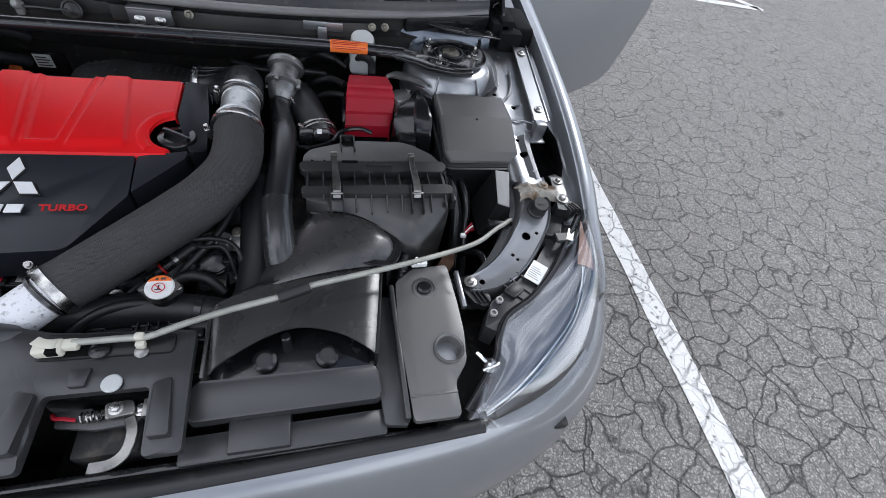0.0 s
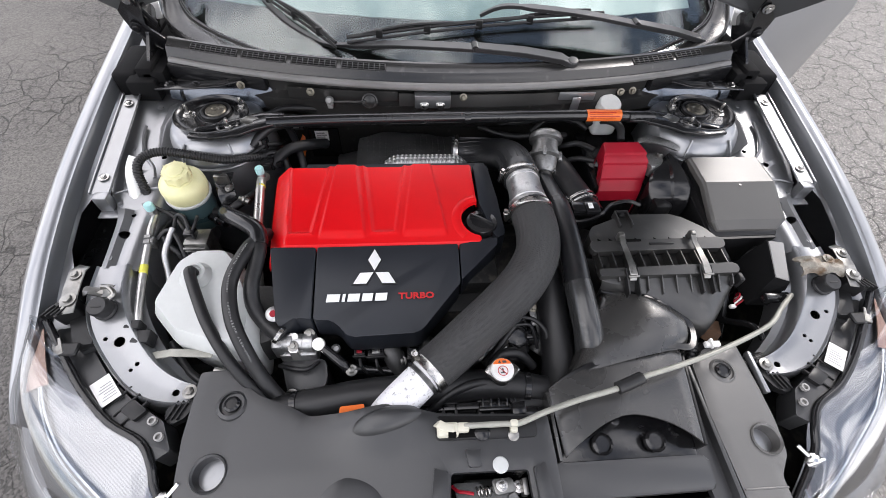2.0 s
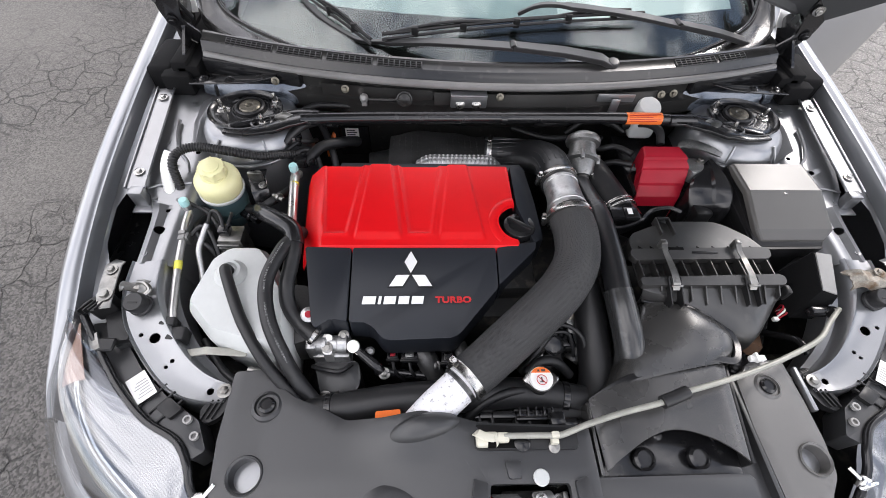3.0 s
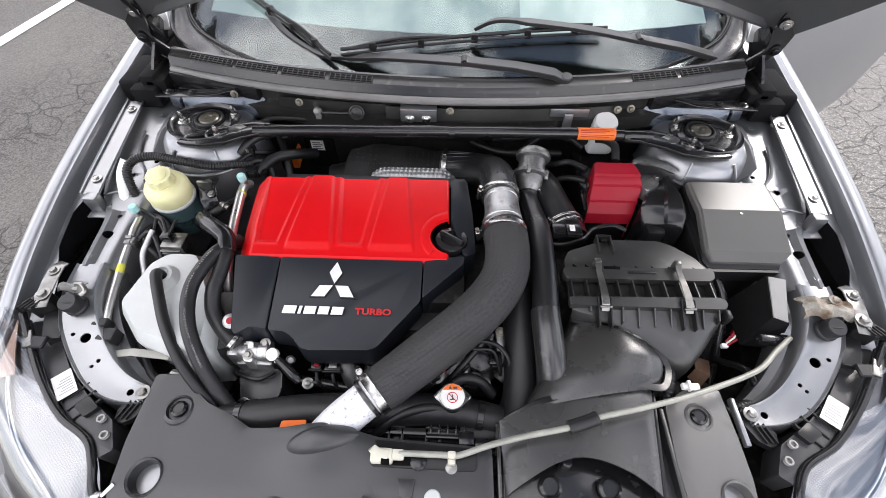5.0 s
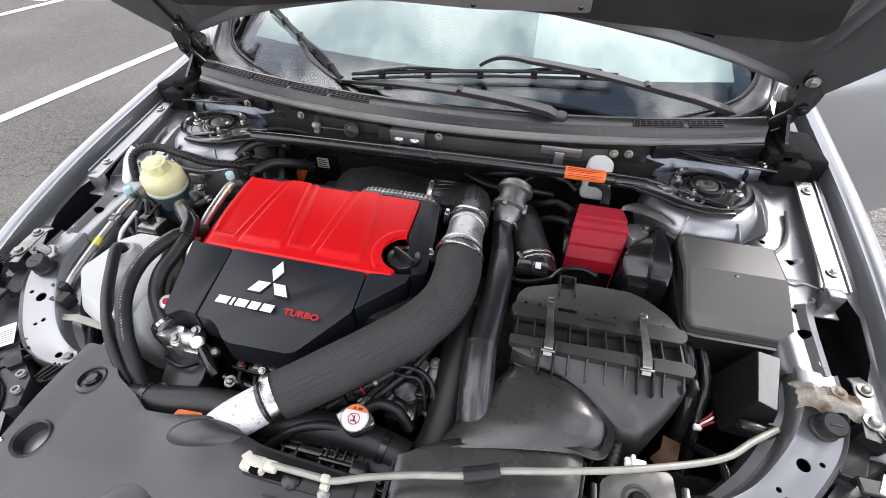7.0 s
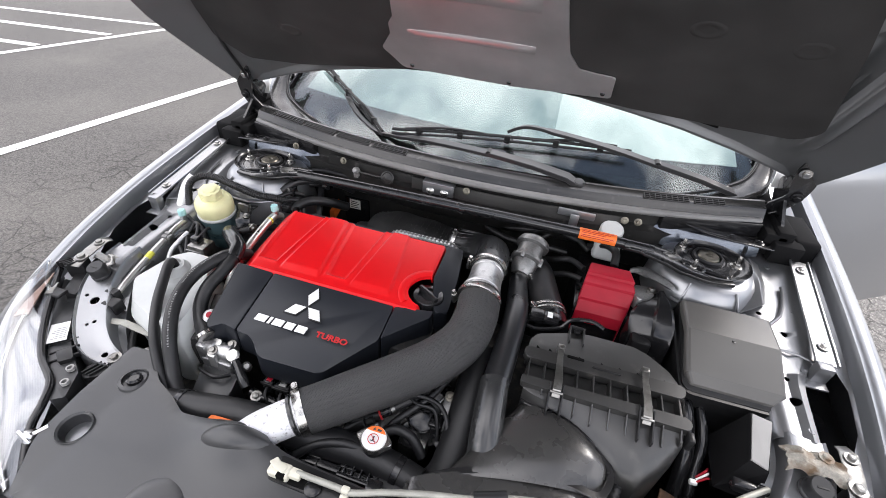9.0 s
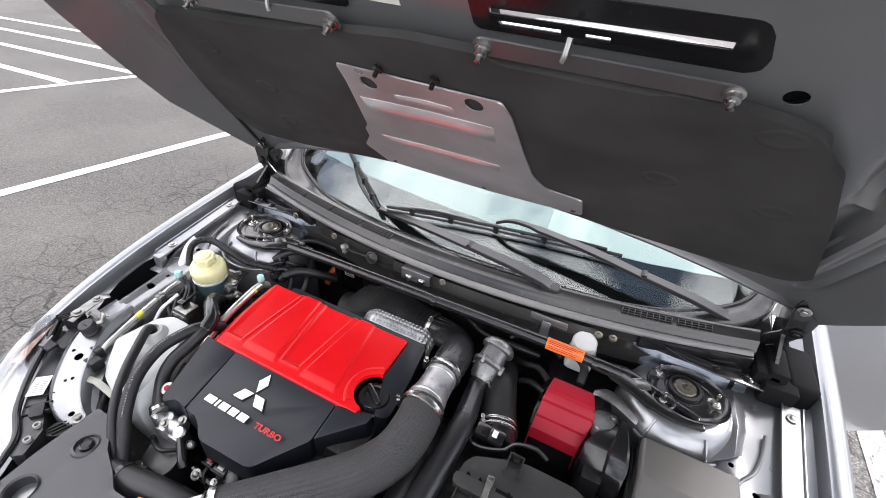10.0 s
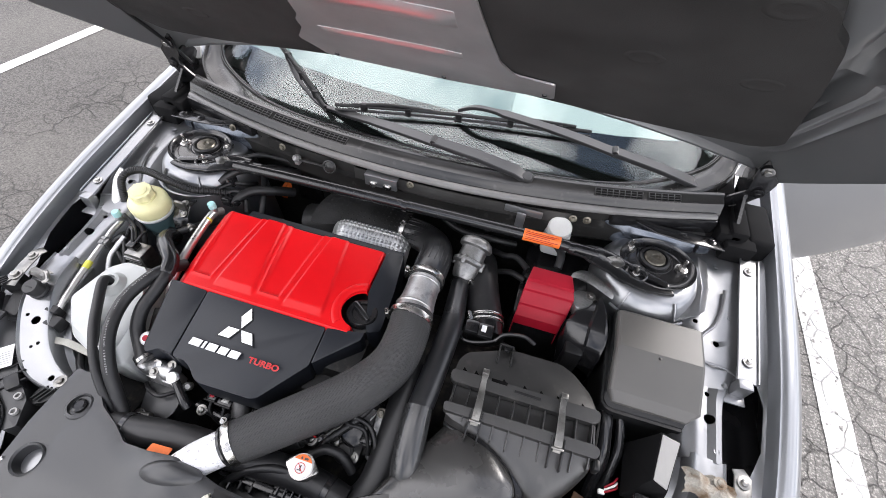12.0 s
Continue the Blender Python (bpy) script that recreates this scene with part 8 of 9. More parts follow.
# loose wires, hoses and brackets in the dark gaps
wires = [[(0.016, -0.455, 0.752), (0.040, -0.462, 0.752), (0.066, -0.458, 0.748), (0.092, -0.464, 0.745), (0.110, -0.484, 0.738), (0.116, -0.51, 0.71)], [(0.020, -0.452, 0.744), (0.050, -0.470, 0.742), (0.085, -0.472, 0.738), (0.100, -0.50, 0.70)],
         [(-0.48, -0.02, 0.79), (-0.45, 0.02, 0.80), (-0.40, 0.05, 0.80), (-0.34, 0.07, 0.79)], [(0.10, 0.07, 0.78), (0.16, 0.05, 0.80), (0.22, 0.06, 0.81), (0.28, 0.05, 0.80)], [(0.05, 0.08, 0.76), (0.12, 0.03, 0.77), (0.20, 0.02, 0.78), (0.26, 0.03, 0.77)],
         [(-0.57, -0.46, 0.70), (-0.52, -0.52, 0.705), (-0.46, -0.56, 0.70), (-0.42, -0.60, 0.69)], [(-0.55, -0.50, 0.69), (-0.50, -0.55, 0.695), (-0.44, -0.59, 0.69), (-0.40, -0.63, 0.68)]]
for k, pts in enumerate(wires):
    solo("cable", tube(pts, (0.0042, 0.0034, 0.008, 0.009, 0.008, 0.007, 0.010)[k], 10, 6), RUBBER, "black sleeved cable in the engine bay", "cable", "cables")
# slim hoses between the big hose and the radiator
for pts, r_ in (([(-0.062, -0.512, 0.712), (-0.051, -0.505, 0.720), (-0.018, -0.482, 0.728), (0.014, -0.458, 0.735), (0.06, -0.425, 0.745), (0.10, -0.385, 0.758)], 0.0065), ([(0.010, -0.520, 0.700), (0.023, -0.504, 0.720), (0.045, -0.480, 0.732), (0.066, -0.457, 0.742), (0.084, -0.425, 0.750), (0.098, -0.388, 0.760), (0.104, -0.36, 0.765)], 0.0062)):
    solo("vacuum_hose", tube(pts, r_, 12, 6), RUBBER, "slim black hose crossing below the charge pipe", "hose", "slim hoses")
bleed = thing("bleed_hose", "black hose with a red ring and a steel band", "hose", (-0.004, -0.499, 0.722))
part("hose", tube([(-0.062, -0.512, 0.712), (-0.052, -0.519, 0.713), (-0.035, -0.516, 0.716), (-0.004, -0.498, 0.723), (0.018, -0.480, 0.731), (0.038, -0.463, 0.735), (0.05, -0.452, 0.73)], 0.0092, 16, 6), RUBBER, bleed)
part("red_ring", turned([(0.0095, -0.0018), (0.0112, -0.0012), (0.0112, 0.0012), (0.0095, 0.0018)], (-0.005, -0.4985, 0.7228), (0.77, 0.62, 0.25), 20), REDINK, bleed, "red plastic ring")
part("sleeve", turned([(0.0096, -0.007), (0.0104, -0.006), (0.0104, 0.006), (0.0096, 0.007)], (0.002, -0.493, 0.7255), (0.77, 0.62, 0.28), 18), SATIN, bleed)
part("band", turned([(0.0094, -0.0035), (0.0108, -0.003), (0.0108, 0.003), (0.0094, 0.0035)], (0.013, -0.4845, 0.729), (0.77, 0.62, 0.28), 18), PLATED, bleed, "steel hose band")
lug = thing("pipe_bracket", "small plated pipe bracket with a forked foot", "bracket", (0.100, -0.39, 0.76))
part("arm", strip([(0.055, -0.418, 0.764), (0.075, -0.404, 0.768), (0.097, -0.388, 0.770), (0.112, -0.374, 0.768)], 0.007, 0.003), PLATED, lug)
part("eye", turned([(0.0085, -0.004), (0.0085, 0.004), (0.005, 0.0055), (0, 0.0055)], (0.100, -0.388, 0.768), (-0.3, -0.3, 1), 14), PLATED, lug)
part("leg", tube([(0.100, -0.388, 0.766), (0.108, -0.372, 0.772), (0.118, -0.352, 0.775)], 0.0035, 8, 4), PLATED, lug)
valve = thing("solenoid_valve", "black and grey solenoid valve low beside the hoses", "solenoid valve", (0.062, -0.48, 0.66))
part("coil", turned([(0.024, -0.018), (0.026, -0.015), (0.026, -0.004), (0.022, -0.003), (0.022, 0.002), (0.026, 0.003), (0.026, 0.010), (0.020, 0.013), (0, 0.013)], (0.062, -0.472, 0.708), (0.15, -0.35, 1), 26), SATIN, valve)
part("steel_band", turned([(0.0225, -0.004), (0.0232, -0.003), (0.0232, 0.001), (0.0225, 0.002)], (0.062, -0.472, 0.708), (0.15, -0.35, 1), 26), CASTGREY, valve, "grey steel band")
part("plug", box(0.078, 0.102, -0.488, -0.462, 0.692, 0.720, 0.003), SATIN, valve)
part("plug_catch", box(0.084, 0.096, -0.4905, -0.487, 0.698, 0.715, 0.001), PLASTIC, valve)
part("base", join(box(0.034, 0.084, -0.520, -0.480, 0.640, 0.688, 0.006), turned([(0.017, 0), (0.017, 0.010), (0.012, 0.014), (0, 0.014)], (0.054, -0.504, 0.686), (0, -0.3, 1), 18)), SHIELD, valve)
part("bolt", bolt((0.074, -0.510, 0.688), (0, -0.2, 1), 0.0055, 0.006), PLATED, valve)
part("bolt", bolt((0.100, -0.430, 0.730), (0, -0.5, 1), 0.0055, 0.006), ZINC, valve)
part("bracket", bevel(strip([(0.098, -0.430, 0.728), (0.101, -0.450, 0.722), (0.102, -0.470, 0.710), (0.102, -0.49, 0.69)], 0.016, 0.003), 0.0008, 1), CASTGREY, valve)
cast = thing("outlet_casting", "pale grey cast coolant outlet under the hoses", "engine part", (0.0, -0.47, 0.66))
part("body", join(turned([(0.030, -0.03), (0.031, -0.006), (0.027, 0.0), (0.012, 0.004), (0, 0.004)], (0.020, -0.478, 0.706), (-0.2, -0.4, 1), 26), box(-0.045, 0.010, -0.508, -0.462, 0.655, 0.694, 0.008)), CASTGREY, cast)
part("bolt", bolt((-0.012, -0.506, 0.697), (0, -0.3, 1), 0.007, 0.007), PLATED, cast)
part("bolt", bolt((0.030, -0.500, 0.704), (0, -0.3, 1), 0.007, 0.007), PLATED, cast)
# cables in the gap behind the relay box
for pts, r_ in (([(0.505, -0.285, 0.745), (0.508, -0.330, 0.735), (0.515, -0.375, 0.70), (0.512, -0.42, 0.64), (0.505, -0.47, 0.58)], 0.013), ([(0.535, -0.300, 0.735), (0.540, -0.350, 0.715), (0.535, -0.40, 0.67), (0.53, -0.46, 0.60)], 0.009), ([(0.55, -0.52, 0.70), (0.545, -0.475, 0.70), (0.53, -0.44, 0.66), (0.52, -0.40, 0.60)], 0.007)):
    solo("cable", tube(pts, r_, 12, 6), SATIN, "black taped cable beside the relay box", "cable", "cables by the relay box")
wire_loop2 = thing("steel_line", "thin bent steel line beside the radiator", "metal line", (-0.4, -0.55, 0.70))
part("pipe", tube([(-0.47, -0.525, 0.722), (-0.44, -0.535, 0.724), (-0.405, -0.552, 0.722), (-0.385, -0.577, 0.715), (-0.39, -0.60, 0.70)], 0.007, 12, 8), PLATED, wire_loop2)
# plugs, pipes and castings in the shade under the cover's front edge
for x, y, w, brown in ((-0.230, -0.492, 0.020, True), (-0.200, -0.494, 0.030, False), (-0.132, -0.500, 0.022, False)):
    pl = thing("injector_plug", "black wiring plug in shade under the cover", "connector", (x, y, 0.69), "injector plugs")
    part("body", box(x - w / 2, x + w / 2, y - 0.012, y + 0.012, 0.676, 0.706, 0.002), SATIN, pl)
    for a, c in ((-0.014, -0.010), (0.010, 0.013)):
        part("rim", box(x - w / 2 - 0.002, x + w / 2 + 0.002, y + a, y + c, 0.702, 0.708, 0.001), PLASTIC, pl)
    part("insert", box(x - w / 4, x + w / 4, y - 0.006, y + 0.006, 0.705, 0.7075, 0.001), REDBATTERY if brown else CASTGREY, pl, "brownish insert" if brown else "")
    part("wire", tube([(x, y - 0.012, 0.695), (x + 0.004, y - 0.026, 0.69), (x + 0.016, y - 0.034, 0.675), (x + 0.03, y - 0.036, 0.65)], 0.0032, 8, 5), RUBBER, pl)
runner = thing("intake_runner", "dark grey cast runner below the cover", "engine part", (-0.16, -0.51, 0.64))
part("casting", join(tube([(-0.185, -0.470, 0.690), (-0.168, -0.498, 0.688), (-0.155, -0.522, 0.668), (-0.150, -0.54, 0.63)], 0.020, 16, 5), tube([(-0.110, -0.470, 0.690), (-0.100, -0.505, 0.684), (-0.095, -0.53, 0.66)], 0.016, 14, 5)), SHIELD, runner)
for x, y, z in ((-0.155, -0.512, 0.700), (-0.245, -0.520, 0.688), (-0.075, -0.522, 0.694)):
    part("bolt", bolt((x, y, z - 0.006), (0, -0.4, 1), 0.0062, 0.006), PLATED, runner)
part("rail", tube([(-0.262, -0.512, 0.676), (-0.20, -0.520, 0.678), (-0.14, -0.528, 0.676), (-0.07, -0.536, 0.672)], 0.0085, 12, 6), BLACKMETAL, runner)
pumpcase = thing("water_pump_cover", "matte dark grey pump cover beside the coolant hose", "pump cover", (-0.33, -0.53, 0.60))
part("cover", bevel(slab(rounded([(-0.368, -0.503), (-0.290, -0.505), (-0.284, -0.540), (-0.300, -0.566), (-0.350, -0.566)], 0.006), lambda x, y: 0.703 + 0.25 * (y + 0.505), 0.10, 0.004), 0, 1), SHROUD, pumpcase)
part("nut", join(bolt((-0.342, -0.566, 0.694), (0, -0.6, 1), 0.0075, 0.008), rod((-0.336, -0.566, 0.697), (-0.318, -0.563, 0.700), 0.007, 10)), PLATED, pumpcase)
part("pipe", tube([(-0.300, -0.512, 0.710), (-0.318, -0.528, 0.716), (-0.345, -0.524, 0.714), (-0.37, -0.512, 0.70)], 0.0042, 8, 6), RUBBER, pumpcase)
# pump, bracketry and pipes seen between the two big hoses
pump = thing("alternator", "grimy alloy alternator with black pulley below the hose", "alternator", (0.06, -0.46, 0.66))
part("body", turned([(0.052, -0.05), (0.055, -0.03), (0.055, 0.01), (0.048, 0.024), (0.02, 0.028), (0, 0.028)], (0.060, -0.452, 0.682), (0.35, -0.55, 0.75), 28), SHIELD, pump)
for k in range(10):
    a = k * 0.628
    q = Vector((0.35, -0.55, 0.75)).normalized().to_track_quat("Z", "Y")
    part("vane", box(0.022, 0.046, -0.002, 0.002, 0.0, 0.027, 0.001, 1, Matrix.Translation((0.060, -0.452, 0.682)) @ q.to_matrix().to_4x4() @ Matrix.Rotation(a, 4, "Z")), ALLOY, pump)
part("nut", turned([(0.010, 0.02), (0.010, 0.036), (0.008, 0.038), (0, 0.038)], (0.060, -0.452, 0.682), (0.35, -0.55, 0.75), 6), PLATED, pump)
for k, (p0, p1, r_) in enumerate((((0.09, -0.40, 0.70), (0.125, -0.43, 0.735), 0.012), ((0.00, -0.525, 0.69), (0.03, -0.50, 0.715), 0.010), ((-0.05, -0.535, 0.70), (-0.02, -0.52, 0.72), 0.011), ((0.10, -0.50, 0.68), (0.125, -0.47, 0.70), 0.014))):
    solo("sensor", join(rod(p0, p1, r_, 14), rod(Vector(p1), Vector(p1) + (Vector(p1) - Vector(p0)) * 0.35, r_ * 0.6, 10)), (SATIN, DARK, PLASTIC, SHIELD)[k], "dark sensor body among the engine fittings", "sensor", "sensors")
part("hose_elbow", tube([(0.085, -0.535, 0.70), (0.060, -0.520, 0.722), (0.030, -0.520, 0.728), (0.005, -0.535, 0.715)], 0.009, 12, 6), RUBBER, pump)
fan = thing("radiator_fan_frame", "black fan frame with slots behind the radiator tank", "fan frame", (0.0, -0.62, 0.66))
part("bar", box(-0.13, 0.085, -0.612, -0.600, 0.700, 0.722, 0.002), SATIN, fan)
part("bar", box(-0.13, 0.085, -0.640, -0.634, 0.716, 0.738, 0.002), SATIN, fan)
part("web", box(-0.105, -0.100, -0.636, -0.605, 0.700, 0.724, 0.001), SATIN, fan)
part("plug", join(box(0.026, 0.050, -0.630, -0.608, 0.722, 0.742, 0.003), box(0.050, 0.074, -0.632, -0.616, 0.722, 0.736, 0.003), rod((0.074, -0.624, 0.729), (0.086, -0.622, 0.726), 0.006, 12)), SATIN, fan)
part("plug_latch", box(0.034, 0.054, -0.637, -0.633, 0.728, 0.744, 0.001), PLASTIC, fan)
tab = thing("orange_tag", "orange warning tag under the white pipe", "label", (-0.229, -0.611, 0.73))
part("tag", slab(rounded([(-0.250, -0.606), (-0.212, -0.603), (-0.210, -0.622), (-0.250, -0.624)], 0.003), lambda x, y: 0.752 - 0.25 * (y + 0.61), 0.002, 0), ORANGE, tab)

# small things low between the air box and the lamp
solo("corrugated_conduit", tube([(0.455, -0.560, 0.705), (0.490, -0.548, 0.712), (0.520, -0.540, 0.705), (0.535, -0.535, 0.68)], 0.009, 12, 8, rings=0.006, depth=0.0014), RUBBER, "short black corrugated conduit", "conduit")
solo("corrugated_conduit", tube([(0.392, -0.475, 0.72), (0.384, -0.505, 0.735), (0.378, -0.530, 0.725), (0.372, -0.55, 0.70)], 0.008, 12, 8, rings=0.006, depth=0.0014), RUBBER, "short black corrugated conduit", "conduit")
plug = thing("wire_plug", "white plug with thin red and white wires", "connector", (0.52, -0.43, 0.70))
part("plug", box(0.512, 0.524, -0.434, -0.426, 0.700, 0.709, 0.002), WHITEPLASTIC, plug)
for k, mat in enumerate((REDBATTERY, WHITEPLASTIC, REDBATTERY)):
    part("wire", tube([(0.522, -0.430 + 0.004 * k, 0.708), (0.535, -0.424 + 0.006 * k, 0.716), (0.545, -0.415 + 0.008 * k, 0.705), (0.55, -0.40, 0.68)], 0.0018, 6, 5), mat, plug)
solo("rusty_bracket", bevel(join(strip([(0.470, -0.480, 0.65), (0.486, -0.465, 0.665), (0.496, -0.435, 0.66)], 0.028, 0.004)), 0.001), material("rusty_steel", (0.16, 0.085, 0.045), 0.7, 0.3, (300, 0.3), (30, 0.5), ((0.05, 0.035, 0.03), 0.4, 60), (250, 0.3, 0.001)), "rust-brown bracket deep beside the air box", "bracket")
solo("white_clip_strip", join(box(0.392, 0.420, -0.532, -0.522, 0.742, 0.752, 0.002), box(0.399, 0.404, -0.536, -0.520, 0.748, 0.758, 0.001)), WHITEPLASTIC, "white plastic clip at the shroud's corner", "clip")

# ---- hood, held open ----
HA = radians(48.3)
HY, HZ = 0.2336, 0.980


def hp3(x, s, d=0.0):
    """A place on the open hood: across, up its length from the hinge, and below its inner plane."""
    return Vector((x, HY - s * math.cos(HA) - d * math.sin(HA), HZ + s * math.sin(HA) - d * math.cos(HA)))


def half_width(s):
    return float(np.interp(s, (-0.05, 0.2, 0.45, 0.62, 0.75, 0.88, 1.0, 1.04), (0.755, 0.752, 0.742, 0.715, 0.672, 0.60, 0.50, 0.44)))


def rear(x):
    return float(np.interp(abs(x), (0, 0.2, 0.3, 0.42, 0.55, 0.66, 0.76), (0.217, 0.198, 0.173, 0.140, 0.090, 0.036, -0.010)))


def flange(x, s):
    """How far the hood's sides turn down."""
    k = min(1.0, max(0.0, (abs(x) - half_width(s) + 0.065) / 0.065))
    return float(np.interp(s, (0.0, 0.12, 0.35), (0.030, 0.050, 0.085))) * k ** 1.4


def ramp(v, a, b):
    f = max(0.0, min(1.0, (v - a) / (b - a)))
    return f * f * (3 - 2 * f)


def pressing(x, s):
    """A sunken channel beside the pad and a raised box section along the hood's sides, with a cross rib."""
    k = half_width(s) - abs(x)
    rib = math.exp(-((s - 0.435 + 0.25 * (abs(x) - 0.66)) / 0.012) ** 2)
    recess = ramp(k, 0.134, 0.142) * (1 - ramp(k, 0.162, 0.172)) * ramp(0.66 - s, 0.0, 0.05)
    raised = ramp(k, 0.066, 0.076) * (1 - ramp(k, 0.120, 0.130))
    groove = ramp(k, 0.088, 0.093) * (1 - ramp(k, 0.103, 0.108)) * (1 - rib)
    fade = ramp(s, 0.10, 0.18) * ramp(0.98 - s, 0.0, 0.1)
    return fade * (0.014 * raised - 0.006 * groove - 0.014 * recess * (1 - rib) - 0.007 * rib * raised)

def hood_skin(d0, crown, inset, n=44, m=26, front=1.03, pressed=0.0):
    rows = []
    for j in range(m + 1):
        row = []
        for i in range(n + 1):
            u = math.sin(math.pi / 2 * (-1 + 2 * i / n))
            xr = u * (0.752 - inset)
            s = rear(xr) + inset * 0.4 + (front - inset - rear(xr)) * j / m
            x = u * (half_width(s) - inset)
            if j == 0:
                x = xr
            row.append(hp3(x, s, d0 - crown * (1 - u * u) + flange(x + math.copysign(inset, x), s) + pressed * pressing(x, s)))
        rows.append(row)
    return grid(rows, 0.0015)


outer = hood = part("hood", hood_skin(-0.022, 0.026, 0.0), PAINT, car, "open grey hood, felt-lined below")
inner = part("inner_frame", hood_skin(-0.006, 0.010, 0.012, 210, 70, 1.03, 1.0), material("hood_inner_paint", (0.175, 0.179, 0.184), 0.36, 0.35, (2000, 0.1), (4, 0.15), None, (1200, 0.04, 0.0003), 0.3), hood, "dark grey painted inner frame")


def hood_slab(outline, top, thick, r=0.0):
    """A plate under the hood, given by (x, s) points; top: its depth below the inner plane."""
    bm = slab(rounded(outline, r) if r else outline, 0.0, thick, min(0.002, thick * 0.4), 1)
    for v in bm.verts:
        v.co = hp3(v.co.x, v.co.y, top + v.co.z)
    return bm


def hood_ridge(x0, x1, s0, s1, base, high, n=14, m=8):
    """A soft pressed ridge on the underside, between two (x, s) corners."""
    rows = []
    for j in range(m + 1):
        v = j / m
        rows.append([hp3(x0 + (x1 - x0) * i / n, s0 + (s1 - s0) * v + 0.004 * math.sin(3.1 * i / n), base + high * math.sin(math.pi * v) * min(1.0, 4 * math.sin(math.pi * i / n))) for i in range(n + 1)])
    return grid(rows, 0.001)


liner = [(-0.690, 0.220), (-0.665, 0.330), (-0.630, 0.430), (-0.580, 0.532), (-0.548, 0.580), (-0.522, 0.598), (-0.324, 0.606), (-0.194, 0.616), (-0.165, 0.626), (0.00, 0.640), (0.105, 0.636), (0.135, 0.622), (0.309, 0.619), (0.328, 0.626), (0.399, 0.622), (0.450, 0.612), (0.488, 0.596), (0.503, 0.560), (0.530, 0.535), (0.575, 0.427), (0.620, 0.300), (0.648, 0.220),
         (0.620, 0.185), (0.48, 0.190), (0.30, 0.202), (0.12, 0.224), (-0.12, 0.224), (-0.30, 0.195), (-0.48, 0.160), (-0.640, 0.150)]
part("insulation", hood_slab(liner, 0.016, 0.014, 0.012), FELT, hood, "dark grey felt insulation pad")
for x, s in ((-0.40, 0.426), (-0.44, 0.291), (0.355, 0.443), (0.506, 0.427), (0.448, 0.588), (-0.47, 0.52)):
    b = turned([(0.027, -0.0004), (0.023, 0.0009), (0.017, 0.0010), (0.011, -0.0004), (0.0, -0.0008)], (0, 0, 0), (0, 0, 1), 22)
    b.transform(Matrix.Translation(hp3(x, s, 0.0162)) @ Matrix.Rotation(-HA, 4, "X") @ Matrix.Rotation(math.pi, 4, "X") @ Matrix.Diagonal((1, 0.7, 1, 1)))
    part("pad_dimple", b, FELT, hood)
plate_out = [(-0.148, 0.564), (-0.150, 0.520), (-0.172, 0.386), (-0.186, 0.366), (-0.190, 0.336), (-0.222, 0.288), (-0.205, 0.262), (-0.188, 0.229), (0.060, 0.221), (0.258, 0.233), (0.254, 0.300), (0.214, 0.305), (0.184, 0.310), (0.162, 0.350), (0.151, 0.420), (0.139, 0.520), (0.127, 0.552)]
plate = part("heat_plate", hood_slab(plate_out, 0.0215, 0.003, 0.006), HEATPLATE, hood, "bright reflective metal heat plate")


def hood_disc(x, s, d, r, h=0.02):
    b = turned([(r, -h), (r, h)], (0, 0, 0), (0, 0, 1), 24)
    b.transform(Matrix.Translation(hp3(x, s, d)) @ Matrix.Rotation(-HA, 4, "X"))
    return b


cut(plate, join(hood_disc(0.082, 0.532, 0.0215, 0.0155, 0.006), hood_disc(-0.102, 0.529, 0.0215, 0.0155, 0.006)))
for x, s in ((-0.064, 0.573), (0.03, 0.573)):
    b = join(turned([(0.008, 0), (0.008, 0.004), (0.004, 0.005), (0.0035, 0.016), (0, 0.017)], (0, 0, 0), (0, 0, 1), 12))
    b.transform(Matrix.Translation(hp3(x, s, 0.020)) @ Matrix.Rotation(math.pi - HA, 4, "X"))
    part("stud", b, BLACKMETAL, hood)
for x0, x1, s0, s1, high in ((-0.140, 0.105, 0.440, 0.482, 0.007), (-0.150, 0.100, 0.335, 0.356, 0.004), (-0.060, 0.042, 0.498, 0.512, 0.003)):
    part("pressed_ridge", hood_ridge(x0, x1, s0, s1, 0.0212, high), HEATPLATE, hood)
for x, s in ((-0.165, 0.240), (0.05, 0.232), (0.240, 0.245)):
    b = turned([(0.005, 0), (0.004, 0.002), (0, 0.0024)], (0, 0, 0), (0, 0, 1), 12)
    b.transform(Matrix.Translation(hp3(x, s, 0.0216)) @ Matrix.Rotation(math.pi - HA, 4, "X"))
    part("rivet", b, BLACKMETAL, hood)

lip = [[], [], [], [], [], [], []]
for x in np.linspace(-0.745, 0.745, 61):
    q, s = 1 - (x / 0.752) ** 2, rear(x)
    f = flange(x, s)
    for row, (ds, d) in zip(lip, ((0.012, -0.006 - 0.010 * q + f), (0.006, -0.002 - 0.006 * q + f), (0.002, 0.003 + f * 0.6), (-0.003, 0.004 + f * 0.6), (-0.006, 0.001 + f * 0.6), (-0.005, -0.008 - 0.010 * q + f), (0.001, -0.022 - 0.026 * q + f))):
        row.append(hp3(x, s + ds, d))
part("washer_hose", tube([hp3(-0.668, 0.300, 0.004), hp3(-0.672, 0.255, 0.012), hp3(-0.690, 0.190, 0.014), hp3(-0.698, 0.120, 0.018), hp3(-0.700, 0.050, 0.026), hp3(-0.690, 0.000, 0.040)], 0.0045, 10, 5), RUBBER, hood, "thin black washer hose")
part("rear_lip", grid(lip, 0.0012), bpy.data.materials["hood_inner_paint"], hood, "rolled dark rear edge")
